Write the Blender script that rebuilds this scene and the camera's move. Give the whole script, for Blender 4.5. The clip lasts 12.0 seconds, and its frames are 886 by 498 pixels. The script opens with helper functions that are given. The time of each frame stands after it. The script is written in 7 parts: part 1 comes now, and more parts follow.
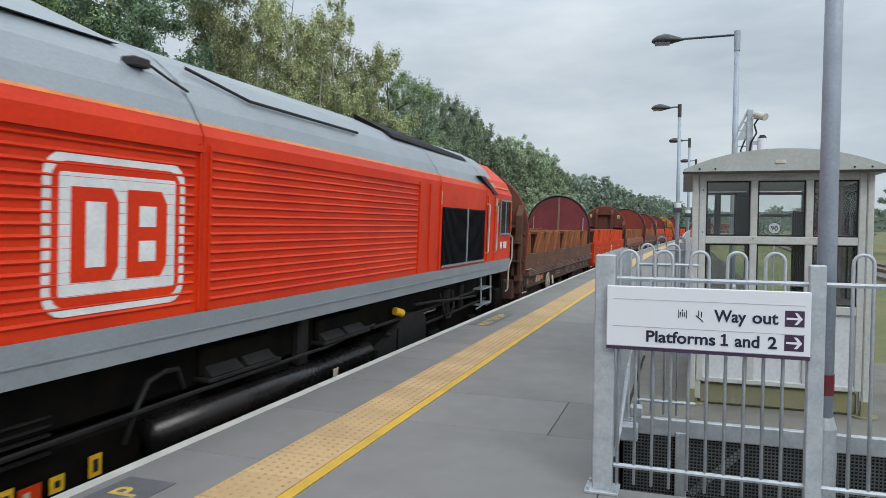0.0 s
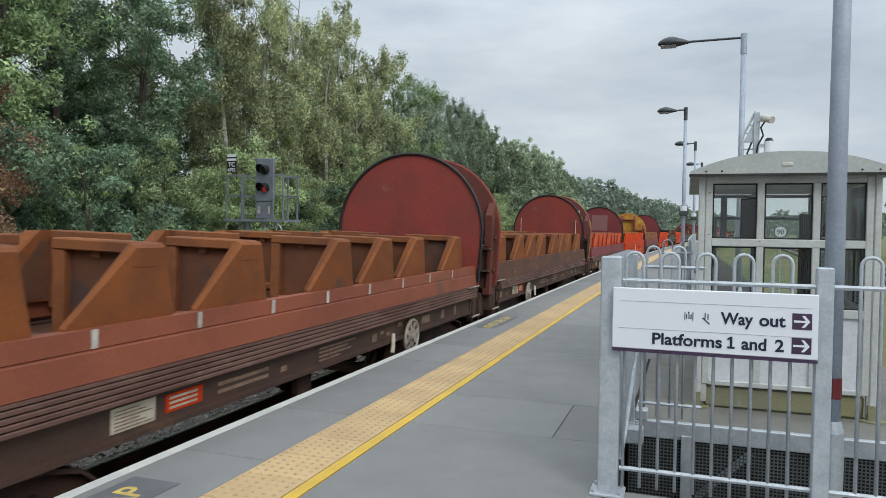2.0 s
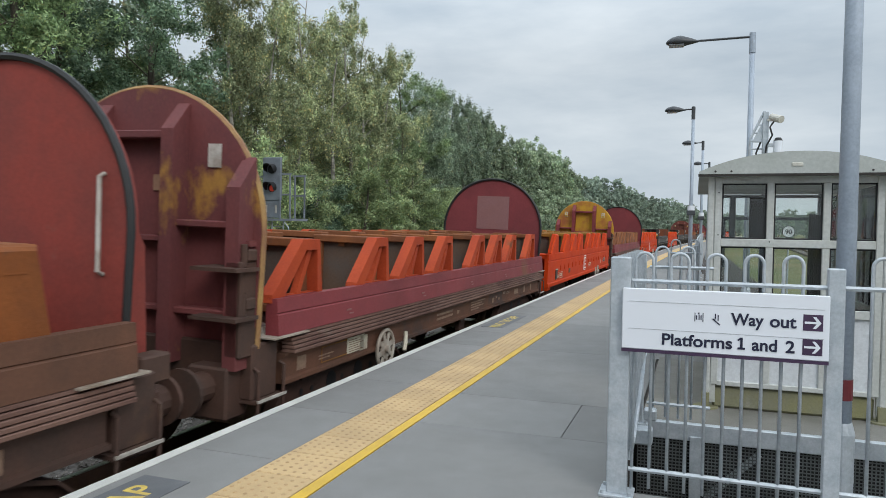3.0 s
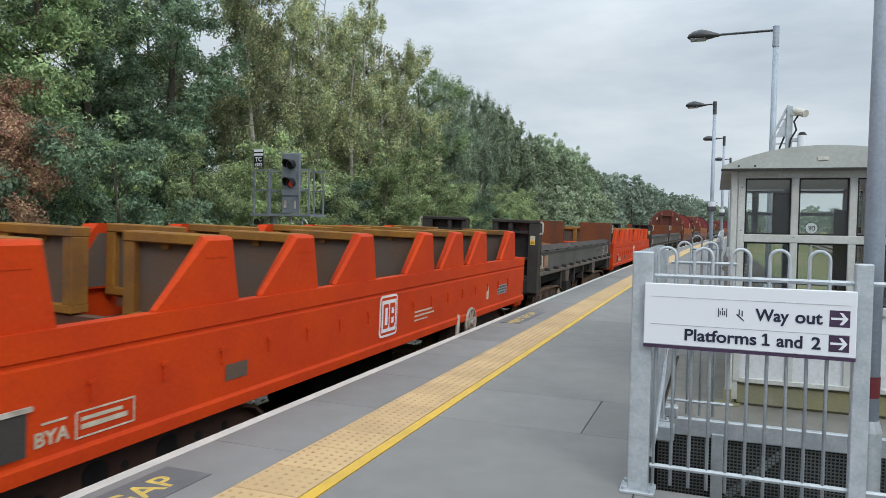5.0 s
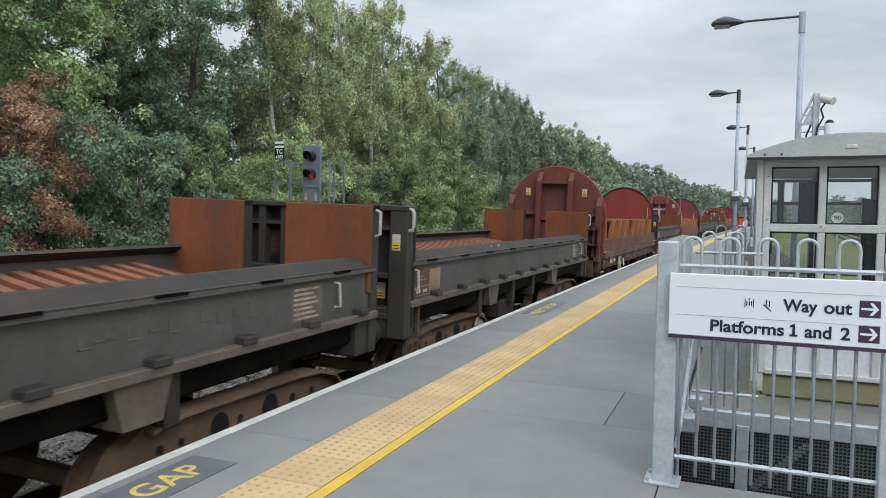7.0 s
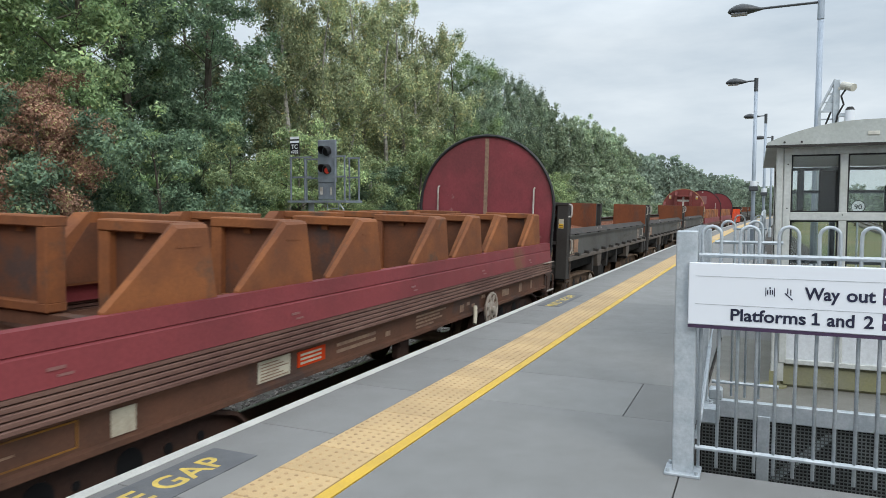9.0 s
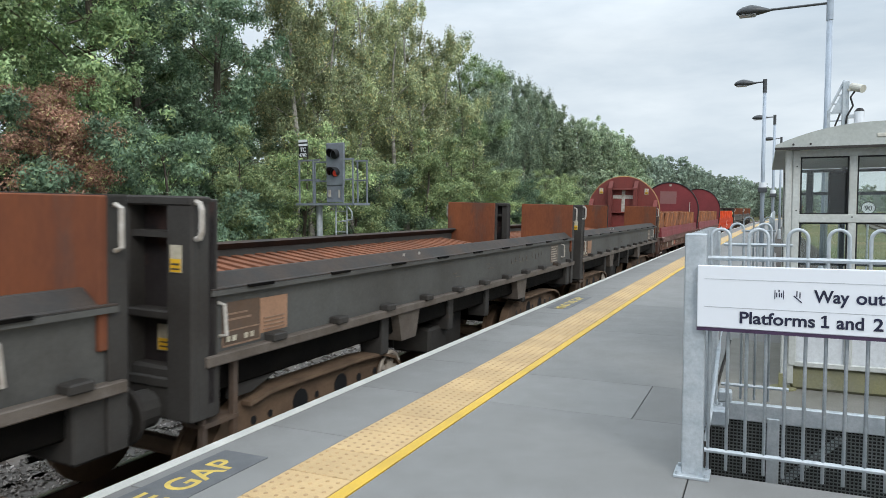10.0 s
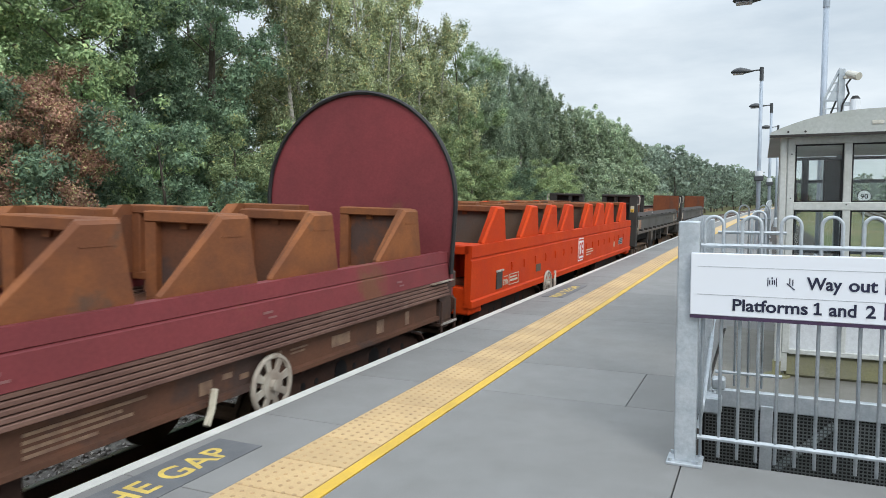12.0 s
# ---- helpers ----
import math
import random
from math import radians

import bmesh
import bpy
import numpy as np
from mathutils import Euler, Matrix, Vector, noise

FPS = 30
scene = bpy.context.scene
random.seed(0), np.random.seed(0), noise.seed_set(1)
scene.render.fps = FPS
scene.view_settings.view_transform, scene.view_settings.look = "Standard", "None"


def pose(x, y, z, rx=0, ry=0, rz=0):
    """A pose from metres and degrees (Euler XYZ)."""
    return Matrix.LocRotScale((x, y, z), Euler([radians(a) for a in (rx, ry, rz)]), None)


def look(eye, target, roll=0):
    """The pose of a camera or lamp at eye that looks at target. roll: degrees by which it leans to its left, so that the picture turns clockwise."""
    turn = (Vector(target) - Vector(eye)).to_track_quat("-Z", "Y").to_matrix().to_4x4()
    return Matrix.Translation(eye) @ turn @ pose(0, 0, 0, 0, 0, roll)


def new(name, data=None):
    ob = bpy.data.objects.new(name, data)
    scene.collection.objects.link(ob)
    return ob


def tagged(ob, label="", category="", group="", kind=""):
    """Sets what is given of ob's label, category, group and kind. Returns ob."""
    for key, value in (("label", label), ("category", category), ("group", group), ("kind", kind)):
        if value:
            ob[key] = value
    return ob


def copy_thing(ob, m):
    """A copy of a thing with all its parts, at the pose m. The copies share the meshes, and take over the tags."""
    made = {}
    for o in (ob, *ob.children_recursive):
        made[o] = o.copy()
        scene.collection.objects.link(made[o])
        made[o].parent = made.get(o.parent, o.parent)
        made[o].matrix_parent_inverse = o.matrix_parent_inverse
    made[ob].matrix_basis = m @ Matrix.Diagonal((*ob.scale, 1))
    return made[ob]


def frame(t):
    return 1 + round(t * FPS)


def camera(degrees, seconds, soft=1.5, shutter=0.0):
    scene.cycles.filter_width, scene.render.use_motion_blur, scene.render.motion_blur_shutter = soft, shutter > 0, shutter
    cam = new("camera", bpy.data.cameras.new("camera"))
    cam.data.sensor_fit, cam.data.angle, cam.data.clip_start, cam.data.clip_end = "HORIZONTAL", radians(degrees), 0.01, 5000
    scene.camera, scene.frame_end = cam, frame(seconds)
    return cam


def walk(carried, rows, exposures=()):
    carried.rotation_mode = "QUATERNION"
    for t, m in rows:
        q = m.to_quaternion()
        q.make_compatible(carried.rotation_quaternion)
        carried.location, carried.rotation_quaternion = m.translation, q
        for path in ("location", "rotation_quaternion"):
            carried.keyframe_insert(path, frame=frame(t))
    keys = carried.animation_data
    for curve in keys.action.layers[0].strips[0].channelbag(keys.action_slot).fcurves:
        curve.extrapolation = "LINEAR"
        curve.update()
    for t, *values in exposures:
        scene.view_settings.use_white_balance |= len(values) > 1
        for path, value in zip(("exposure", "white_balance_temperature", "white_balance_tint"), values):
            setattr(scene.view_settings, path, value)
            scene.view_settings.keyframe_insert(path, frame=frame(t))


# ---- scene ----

# ================= camera =================
cam = camera(63.99, 12.0, soft=0.5, shutter=0.04)
PATH = [
    (0, 1.040, 0.001, 1.485, 18.63, -1.91, 0.56),
    (0.5, 1.043, 0.013, 1.482, 18.75, -1.83, 0.61),
    (1, 1.044, 0.009, 1.481, 18.79, -1.76, 0.67),
    (1.5, 1.042, 0.006, 1.480, 18.87, -1.70, 0.73),
    (2, 1.035, 0.008, 1.476, 19.03, -1.70, 0.77),
    (2.5, 1.029, 0.000, 1.480, 19.20, -1.77, 0.74),
    (3, 1.018, 0.002, 1.481, 19.52, -1.78, 0.87),
    (5, 1.000, 0.007, 1.469, 20.94, -2.11, 0.97),
    (5.5, 0.998, 0.023, 1.468, 21.41, -2.32, 0.96),
    (6, 0.997, -0.008, 1.464, 21.88, -2.55, 0.98),
    (6.5, 0.990, 0.002, 1.460, 22.19, -2.64, 0.99),
    (7, 0.982, 0.007, 1.464, 22.52, -2.83, 0.73),
    (9, 0.972, 0.010, 1.453, 23.76, -3.35, 0.09),
    (9.5, 0.969, 0.002, 1.462, 24.04, -3.40, 0.11),
    (10, 0.974, -0.013, 1.461, 24.39, -3.18, -0.06),
    (10.5, 0.971, -0.002, 1.454, 24.46, -3.42, -0.16),
    (11, 0.972, 0.016, 1.458, 24.47, -3.73, -0.14),
    (11.5, 0.978, 0.015, 1.456, 24.34, -3.91, -0.20),
    (12, 0.990, 0.006, 1.454, 24.16, -4.05, -0.16),
]
walk(cam, [(t, pose(x, y, z, 90 + pitch, 0, yaw) @ pose(0, 0, 0, 0, 0, roll)) for t, x, y, z, yaw, pitch, roll in PATH],
     exposures=[(0.0, -0.30), (3.0, -0.26), (5.0, -0.20), (7.0, -0.15), (9.0, -0.08), (10.5, 0.04), (12.0, 0.05)])

# ================= light =================
world = bpy.data.worlds.new("overcast_sky")
scene.world = world
world.use_nodes = True
wn, wl = world.node_tree.nodes, world.node_tree.links
wn.clear()
w_out = wn.new("ShaderNodeOutputWorld")
w_sky = wn.new("ShaderNodeTexSky")
w_sky.sky_type = 'NISHITA'
w_sky.sun_disc = False
w_sky.sun_elevation = radians(38)
w_sky.sun_rotation = radians(120)
w_bg1 = wn.new("ShaderNodeBackground")
w_bg1.inputs[1].default_value = 0.05
wl.new(w_sky.outputs[0], w_bg1.inputs[0])
# cloud layer: soft grey sheets, a little brighter overhead and near the horizon
w_tc = wn.new("ShaderNodeTexCoord")
w_map = wn.new("ShaderNodeMapping")
w_map.inputs["Scale"].default_value = (1.3, 1.3, 5.0)
wl.new(w_tc.outputs["Generated"], w_map.inputs[0])
w_n = wn.new("ShaderNodeTexNoise")
w_n.inputs["Scale"].default_value = 2.2
w_n.inputs["Detail"].default_value = 7.0
w_n.inputs["Roughness"].default_value = 0.55
wl.new(w_map.outputs[0], w_n.inputs[0])
w_r = wn.new("ShaderNodeValToRGB")
w_r.color_ramp.elements[0].position = 0.32
w_r.color_ramp.elements[0].color = (0.470, 0.550, 0.625, 1)
w_r.color_ramp.elements[1].position = 0.68
w_r.color_ramp.elements[1].color = (0.705, 0.770, 0.820, 1)
wl.new(w_n.outputs[0], w_r.inputs[0])
# an overcast sky is about three times as bright overhead as at the horizon
w_sep = wn.new("ShaderNodeSeparateXYZ")
wl.new(w_tc.outputs["Generated"], w_sep.inputs[0])
w_up = wn.new("ShaderNodeMapRange")
w_up.inputs[1].default_value, w_up.inputs[2].default_value = 0.22, 1.0
w_up.inputs[3].default_value, w_up.inputs[4].default_value = 1.30, 3.7
wl.new(w_sep.outputs[2], w_up.inputs[0])
w_bg2 = wn.new("ShaderNodeBackground")
wl.new(w_up.outputs[0], w_bg2.inputs[1])
wl.new(w_r.outputs[0], w_bg2.inputs[0])
w_add = wn.new("ShaderNodeMixShader")
w_add.inputs[0].default_value = 0.90
wl.new(w_bg1.outputs[0], w_add.inputs[1])
wl.new(w_bg2.outputs[0], w_add.inputs[2])
wl.new(w_add.outputs[0], w_out.inputs[0])

sun_data = bpy.data.lights.new("sun", 'SUN')
sun_data.energy = 1.5
sun_data.angle = radians(25)
sun_data.color = (1.0, 0.97, 0.92)
sun = new("sun", sun_data)
sun.matrix_world = look((32, -26, 34), (0, 5, 0))

# ================= materials =================
def mat(name, col, rough=0.6, metal=0.0, col2=None, scale=3.0, amount=0.5, fine=40.0, bump=0.1, spec=0.5,
        col3=None, scale3=0.7, amount3=0.5, stretch=(1, 1, 1), random_amount=0.0, island=0.0, soft=0.12):
    """Paint, metal or stone: a base colour, stains of a second colour, patches of a third, fine grain and bump."""
    m = bpy.data.materials.new(name)
    m.use_nodes = True
    n, l = m.node_tree.nodes, m.node_tree.links
    p = n["Principled BSDF"]
    p.inputs["Roughness"].default_value = rough
    p.inputs["Metallic"].default_value = metal
    p.inputs["Specular IOR Level"].default_value = spec
    tc = n.new("ShaderNodeTexCoord")
    mp = n.new("ShaderNodeMapping")
    mp.inputs["Scale"].default_value = stretch
    l.new(tc.outputs["Object"], mp.inputs[0])

    def noise_tex(s, detail=6.0):
        t = n.new("ShaderNodeTexNoise")
        t.inputs["Scale"].default_value = s
        t.inputs["Detail"].default_value = detail
        t.inputs["Roughness"].default_value = 0.62
        l.new(mp.outputs[0], t.inputs["Vector"])
        return t

    def mix(fac, a, b):
        x = n.new("ShaderNodeMix")
        x.data_type = 'RGBA'
        if isinstance(fac, float):
            x.inputs[0].default_value = fac
        else:
            l.new(fac, x.inputs[0])
        for v, s in ((a, 6), (b, 7)):
            if isinstance(v, tuple):
                x.inputs[s].default_value = (*v, 1)
            else:
                l.new(v, x.inputs[s])
        return x.outputs[2]

    def ramp(sock, lo, hi):
        r = n.new("ShaderNodeMapRange")
        r.inputs[1].default_value, r.inputs[2].default_value = lo, hi
        l.new(sock, r.inputs[0])
        return r.outputs[0]

    c2 = col2 or tuple(v * 0.72 for v in col)
    base = mix(ramp(noise_tex(scale).outputs[0], 0.5 - soft + (0.5 - amount) * 0.4, 0.5 + soft + (0.5 - amount) * 0.4), col, c2)
    if col3:
        base = mix(ramp(noise_tex(scale3, 8.0).outputs[0], 0.52 + (0.5 - amount3) * 0.5, 0.60 + (0.5 - amount3) * 0.5), base, col3)
    fine_t = noise_tex(fine, 3.0)
    hsv = n.new("ShaderNodeHueSaturation")
    l.new(base, hsv.inputs["Color"])
    val = ramp(fine_t.outputs[0], 0.2, 0.8)
    mr = n.new("ShaderNodeMapRange")
    mr.inputs[3].default_value, mr.inputs[4].default_value = 0.86, 1.14
    l.new(val, mr.inputs[0])
    out_val = mr.outputs[0]
    if random_amount or island:
        if island:
            g = n.new("ShaderNodeNewGeometry")
            rs = g.outputs["Random Per Island"]
        else:
            g = n.new("ShaderNodeObjectInfo")
            rs = g.outputs["Random"]
        k = n.new("ShaderNodeMapRange")
        a = island or random_amount
        k.inputs[3].default_value, k.inputs[4].default_value = 1 - a, 1 + a
        l.new(rs, k.inputs[0])
        mm = n.new("ShaderNodeMath")
        mm.operation = 'MULTIPLY'
        l.new(out_val, mm.inputs[0])
        l.new(k.outputs[0], mm.inputs[1])
        out_val = mm.outputs[0]
    l.new(out_val, hsv.inputs["Value"])
    l.new(hsv.outputs[0], p.inputs["Base Color"])
    rr = n.new("ShaderNodeMapRange")
    rr.inputs[3].default_value, rr.inputs[4].default_value = max(0.02, rough - 0.12), min(1.0, rough + 0.12)
    l.new(noise_tex(scale * 2.3).outputs[0], rr.inputs[0])
    l.new(rr.outputs[0], p.inputs["Roughness"])
    if bump:
        b = n.new("ShaderNodeBump")
        b.inputs["Strength"].default_value = bump
        b.inputs["Distance"].default_value = 0.02
        l.new(fine_t.outputs[0], b.inputs["Height"])
        l.new(b.outputs[0], p.inputs["Normal"])
    return m


def leaf_mat(name, dark, light, autumn, autumn_amount):
    m = bpy.data.materials.new(name)
    m.use_nodes = True
    n, l = m.node_tree.nodes, m.node_tree.links
    p = n["Principled BSDF"]
    p.inputs["Roughness"].default_value = 0.55
    p.inputs["Specular IOR Level"].default_value = 0.12
    g = n.new("ShaderNodeNewGeometry")
    r = n.new("ShaderNodeValToRGB")
    e = r.color_ramp.elements
    e[0].position, e[0].color = 0.0, (*dark, 1)
    e[1].position, e[1].color = 1.0 - autumn_amount, (*light, 1)
    x = e.new(1.0)
    x.color = (*autumn, 1)
    l.new(g.outputs["Random Per Island"], r.inputs[0])
    oi = n.new("ShaderNodeObjectInfo")
    k = n.new("ShaderNodeMapRange")
    k.inputs[3].default_value, k.inputs[4].default_value = 0.68, 1.32
    l.new(oi.outputs["Random"], k.inputs[0])
    tc = n.new("ShaderNodeTexCoord")
    t = n.new("ShaderNodeTexNoise")
    t.inputs["Scale"].default_value = 1.7
    t.inputs["Detail"].default_value = 3.0
    l.new(tc.outputs["Object"], t.inputs[0])
    k2 = n.new("ShaderNodeMapRange")
    k2.inputs[1].default_value, k2.inputs[2].default_value = 0.3, 0.7
    k2.inputs[3].default_value, k2.inputs[4].default_value = 0.55, 1.60
    l.new(t.outputs[0], k2.inputs[0])
    mm = n.new("ShaderNodeMath")
    mm.operation = 'MULTIPLY'
    l.new(k.outputs[0], mm.inputs[0])
    l.new(k2.outputs[0], mm.inputs[1])
    h = n.new("ShaderNodeHueSaturation")
    l.new(r.outputs[0], h.inputs["Color"])
    l.new(mm.outputs[0], h.inputs["Value"])
    l.new(h.outputs[0], p.inputs["Base Color"])
    tr = n.new("ShaderNodeBsdfTranslucent")
    l.new(h.outputs[0], tr.inputs[0])
    ms = n.new("ShaderNodeMixShader")
    ms.inputs[0].default_value = 0.20
    l.new(p.outputs[0], ms.inputs[1])
    l.new(tr.outputs[0], ms.inputs[2])
    l.new(ms.outputs[0], n["Material Output"].inputs[0])
    return m


def glass_mat(name, tint=(0.9, 0.95, 0.93), rough=0.02, mixin=0.86):
    m = bpy.data.materials.new(name)
    m.use_nodes = True
    n, l = m.node_tree.nodes, m.node_tree.links
    n.remove(n["Principled BSDF"])
    tr = n.new("ShaderNodeBsdfTransparent")
    tr.inputs[0].default_value = (*tint, 1)
    gl = n.new("ShaderNodeBsdfGlossy")
    gl.inputs["Roughness"].default_value = rough
    fr = n.new("ShaderNodeFresnel")
    fr.inputs[0].default_value = 1.5
    ms = n.new("ShaderNodeMixShader")
    l.new(fr.outputs[0], ms.inputs[0])
    l.new(tr.outputs[0], ms.inputs[1])
    l.new(gl.outputs[0], ms.inputs[2])
    l.new(ms.outputs[0], n["Material Output"].inputs[0])
    return m


M_RED = mat("traffic_red_paint", (0.66, 0.042, 0.007), 0.42, spec=0.18, col2=(0.57, 0.032, 0.009), scale=1.2, bump=0.02)
M_ORANGE = mat("orange_red_wagon_paint", (0.50, 0.047, 0.006), 0.6, spec=0.1, col2=(0.44, 0.038, 0.008), scale=1.5, col3=(0.30, 0.09, 0.045), scale3=1.3, amount3=0.22, bump=0.05)
M_MAROON = mat("faded_maroon_paint", (0.205, 0.043, 0.048), 0.55, spec=0.18, col2=(0.160, 0.037, 0.041), scale=1.1, col3=(0.16, 0.065, 0.04), scale3=0.9, amount3=0.35, bump=0.06)
M_MAROON_RED = mat("faded_red_oxide_paint", (0.245, 0.047, 0.036), 0.55, spec=0.18, col2=(0.190, 0.045, 0.037), scale=1.5, col3=(0.22, 0.095, 0.075), scale3=1.3, amount3=0.3, bump=0.06)
M_LEADBROWN = mat("brown_grimed_maroon", (0.150, 0.047, 0.036), 0.65, spec=0.18, col2=(0.110, 0.042, 0.033), scale=1.2, col3=(0.19, 0.085, 0.035), scale3=1.0, amount3=0.3, bump=0.08)
M_TERRA = mat("terracotta_faded_paint", (0.255, 0.075, 0.040), 0.6, spec=0.25, col2=(0.20, 0.062, 0.036), scale=1.1, col3=(0.16, 0.065, 0.04), scale3=0.9, amount3=0.3, bump=0.06)
M_BROWN = mat("brown_grimy_steel", (0.128, 0.060, 0.038), 0.7, spec=0.18, col2=(0.090, 0.047, 0.032), scale=1.6, col3=(0.07, 0.045, 0.038), scale3=1.1, amount3=0.4, bump=0.1)
M_RUST = mat("rusty_cradle_steel", (0.245, 0.090, 0.034), 0.75, spec=0.18, col2=(0.155, 0.060, 0.030), scale=2.0, col3=(0.11, 0.062, 0.042), scale3=1.6, amount3=0.35, bump=0.12)
M_RUST_DARK = mat("dark_rusty_cradle_steel", (0.225, 0.072, 0.021), 0.75, spec=0.18, col2=(0.165, 0.055, 0.020), scale=2.0, col3=(0.09, 0.052, 0.038), scale3=1.6, amount3=0.35, bump=0.12)
M_SOLE = mat("sooty_brown_solebar", (0.080, 0.042, 0.031), 0.7, spec=0.3, col2=(0.055, 0.034, 0.027), scale=1.6, col3=(0.10, 0.055, 0.035), scale3=1.1, amount3=0.35, bump=0.1)
M_RUST_RED = mat("bright_rust_plate", (0.195, 0.064, 0.028), 0.8, spec=0.18, col2=(0.135, 0.048, 0.026), scale=1.8, col3=(0.105, 0.052, 0.038), scale3=1.3, amount3=0.36, bump=0.1, stretch=(1, 1, 0.35))
M_OCHRE = mat("ochre_stained_panel", (0.27, 0.125, 0.022), 0.7, spec=0.18, col2=(0.17, 0.08, 0.025), scale=1.7, col3=(0.12, 0.07, 0.04), scale3=1.2, amount3=0.35, bump=0.1)
M_PANEL = mat("dull_grey_brown_panel", (0.10, 0.082, 0.072), 0.7, spec=0.18, col2=(0.115, 0.072, 0.048), scale=1.5, bump=0.08)
M_WGREY = mat("sooty_dark_grey_wagon_paint", (0.088, 0.087, 0.082), 0.62, spec=0.2, col2=(0.066, 0.063, 0.058), scale=1.2, col3=(0.13, 0.085, 0.055), scale3=0.8, amount3=0.25, bump=0.06)
M_WGREY2 = mat("sooty_black_grey_steel", (0.046, 0.043, 0.040), 0.65, spec=0.2, col2=(0.034, 0.030, 0.027), scale=1.5, col3=(0.085, 0.058, 0.042), scale3=1.0, amount3=0.3, bump=0.1)
M_LEDGE = mat("worn_grey_ledge", (0.12, 0.10, 0.085), 0.7, spec=0.3, col2=(0.085, 0.068, 0.055), scale=3.0, bump=0.15)
M_UNDER = mat("black_oily_underframe", (0.0035, 0.0033, 0.0033), 0.6, spec=0.03, col2=(0.008, 0.007, 0.006), scale=2.2, bump=0.15)
M_BOGIE = mat("brown_dusty_bogie_steel", (0.165, 0.108, 0.07), 0.8, spec=0.18, col2=(0.105, 0.07, 0.048), scale=2.5, bump=0.2)
M_LGREY = mat("grey_loco_paint", (0.235, 0.265, 0.29), 0.45, col2=(0.20, 0.225, 0.25), scale=1.0, col3=(0.20, 0.215, 0.23), scale3=0.6, amount3=0.3, bump=0.02)
M_LROOF = mat("pale_grey_loco_roof", (0.245, 0.275, 0.30), 0.36, col2=(0.21, 0.235, 0.26), scale=0.9, col3=(0.25, 0.26, 0.27), scale3=0.7, amount3=0.25, bump=0.03)
M_ORLINE = mat("orange_lining_stripe", (0.75, 0.22, 0.05), 0.4, bump=0.0)
M_WHITE = mat("white_marking_paint", (0.72, 0.73, 0.74), 0.5, col2=(0.62, 0.63, 0.64), scale=4.0, bump=0.02)
M_DIRTY_WHITE = mat("dirty_white_marking", (0.50, 0.47, 0.43), 0.6, col2=(0.30, 0.26, 0.22), scale=6.0, bump=0.05)
M_TAN = mat("faded_tan_stencil", (0.26, 0.17, 0.11), 0.7, col2=(0.17, 0.10, 0.07), scale=9.0, bump=0.02)
M_YELLOW_LABEL = mat("yellow_label", (0.72, 0.42, 0.02), 0.5, bump=0.0)
M_YBULK = mat("faded_yellow_paint", (0.46, 0.26, 0.03), 0.6, spec=0.18, col2=(0.30, 0.10, 0.04), scale=1.6, amount=0.42, bump=0.05)
M_GRILLE = mat("black_grille", (0.006, 0.006, 0.007), 0.6, spec=0.1, bump=0.05)
# also painted where only shade shows: behind the stairwell mesh, in bogie holes
M_BLACK = mat("black_rubber_and_shade", (0.012, 0.012, 0.013), 0.6, bump=0.05)
M_TIMBER = mat("rusty_timber_batten", (0.235, 0.092, 0.050), 0.8, spec=0.18, col2=(0.16, 0.070, 0.042), scale=3.0, bump=0.15)
M_HANDWHEEL = mat("cream_handwheel_paint", (0.42, 0.38, 0.32), 0.6, col2=(0.26, 0.21, 0.17), scale=5.0, bump=0.05)
M_RUST_PANEL = mat("brown_rusted_panel", (0.155, 0.060, 0.030), 0.75, spec=0.18, col2=(0.10, 0.048, 0.030), scale=1.6, col3=(0.08, 0.05, 0.042), scale3=1.2, amount3=0.4, bump=0.1)
M_PEACH = mat("peach_bleached_plate", (0.34, 0.19, 0.115), 0.75, col2=(0.25, 0.14, 0.085), scale=3.0, bump=0.05)
M_SOOTBROWN = mat("sooty_brown_patch", (0.115, 0.075, 0.052), 0.75, spec=0.18, col2=(0.09, 0.068, 0.055), scale=3.0, bump=0.05)
M_FADED_LABEL = mat("faded_white_label", (0.50, 0.46, 0.36), 0.6, col2=(0.38, 0.33, 0.25), scale=7.0, bump=0.02)
M_CAP = mat("sooty_dark_cap", (0.042, 0.039, 0.037), 0.75, spec=0.15, col2=(0.060, 0.046, 0.038), scale=2.2, bump=0.1)
M_ENDPANEL = mat("sooty_maroon_black_panel", (0.018, 0.014, 0.015), 0.7, spec=0.18, col2=(0.030, 0.026, 0.026), scale=1.5, col3=(0.070, 0.040, 0.034), scale3=1.1, amount3=0.4, bump=0.08)
M_RAILTAN = mat("worn_tan_brown_ridge", (0.165, 0.095, 0.075), 0.7, spec=0.2, col2=(0.105, 0.055, 0.045), scale=4.0, col3=(0.23, 0.17, 0.14), scale3=2.2, amount3=0.35, bump=0.15, stretch=(1, 0.3, 1))
M_SCRAPED = mat("scraped_maroon_paint", (0.215, 0.046, 0.054), 0.55, spec=0.2, col2=(0.150, 0.040, 0.044), scale=1.6, col3=(0.30, 0.19, 0.175), scale3=2.6, amount3=0.20, bump=0.08, stretch=(1, 1, 0.7))
M_YWORN = mat("maroon_paint_with_yellow_patches", (0.165, 0.050, 0.048), 0.6, spec=0.18, col2=(0.120, 0.043, 0.045), scale=1.6, col3=(0.33, 0.17, 0.045), scale3=1.6, amount3=0.40, bump=0.06, stretch=(1, 1, 0.6))
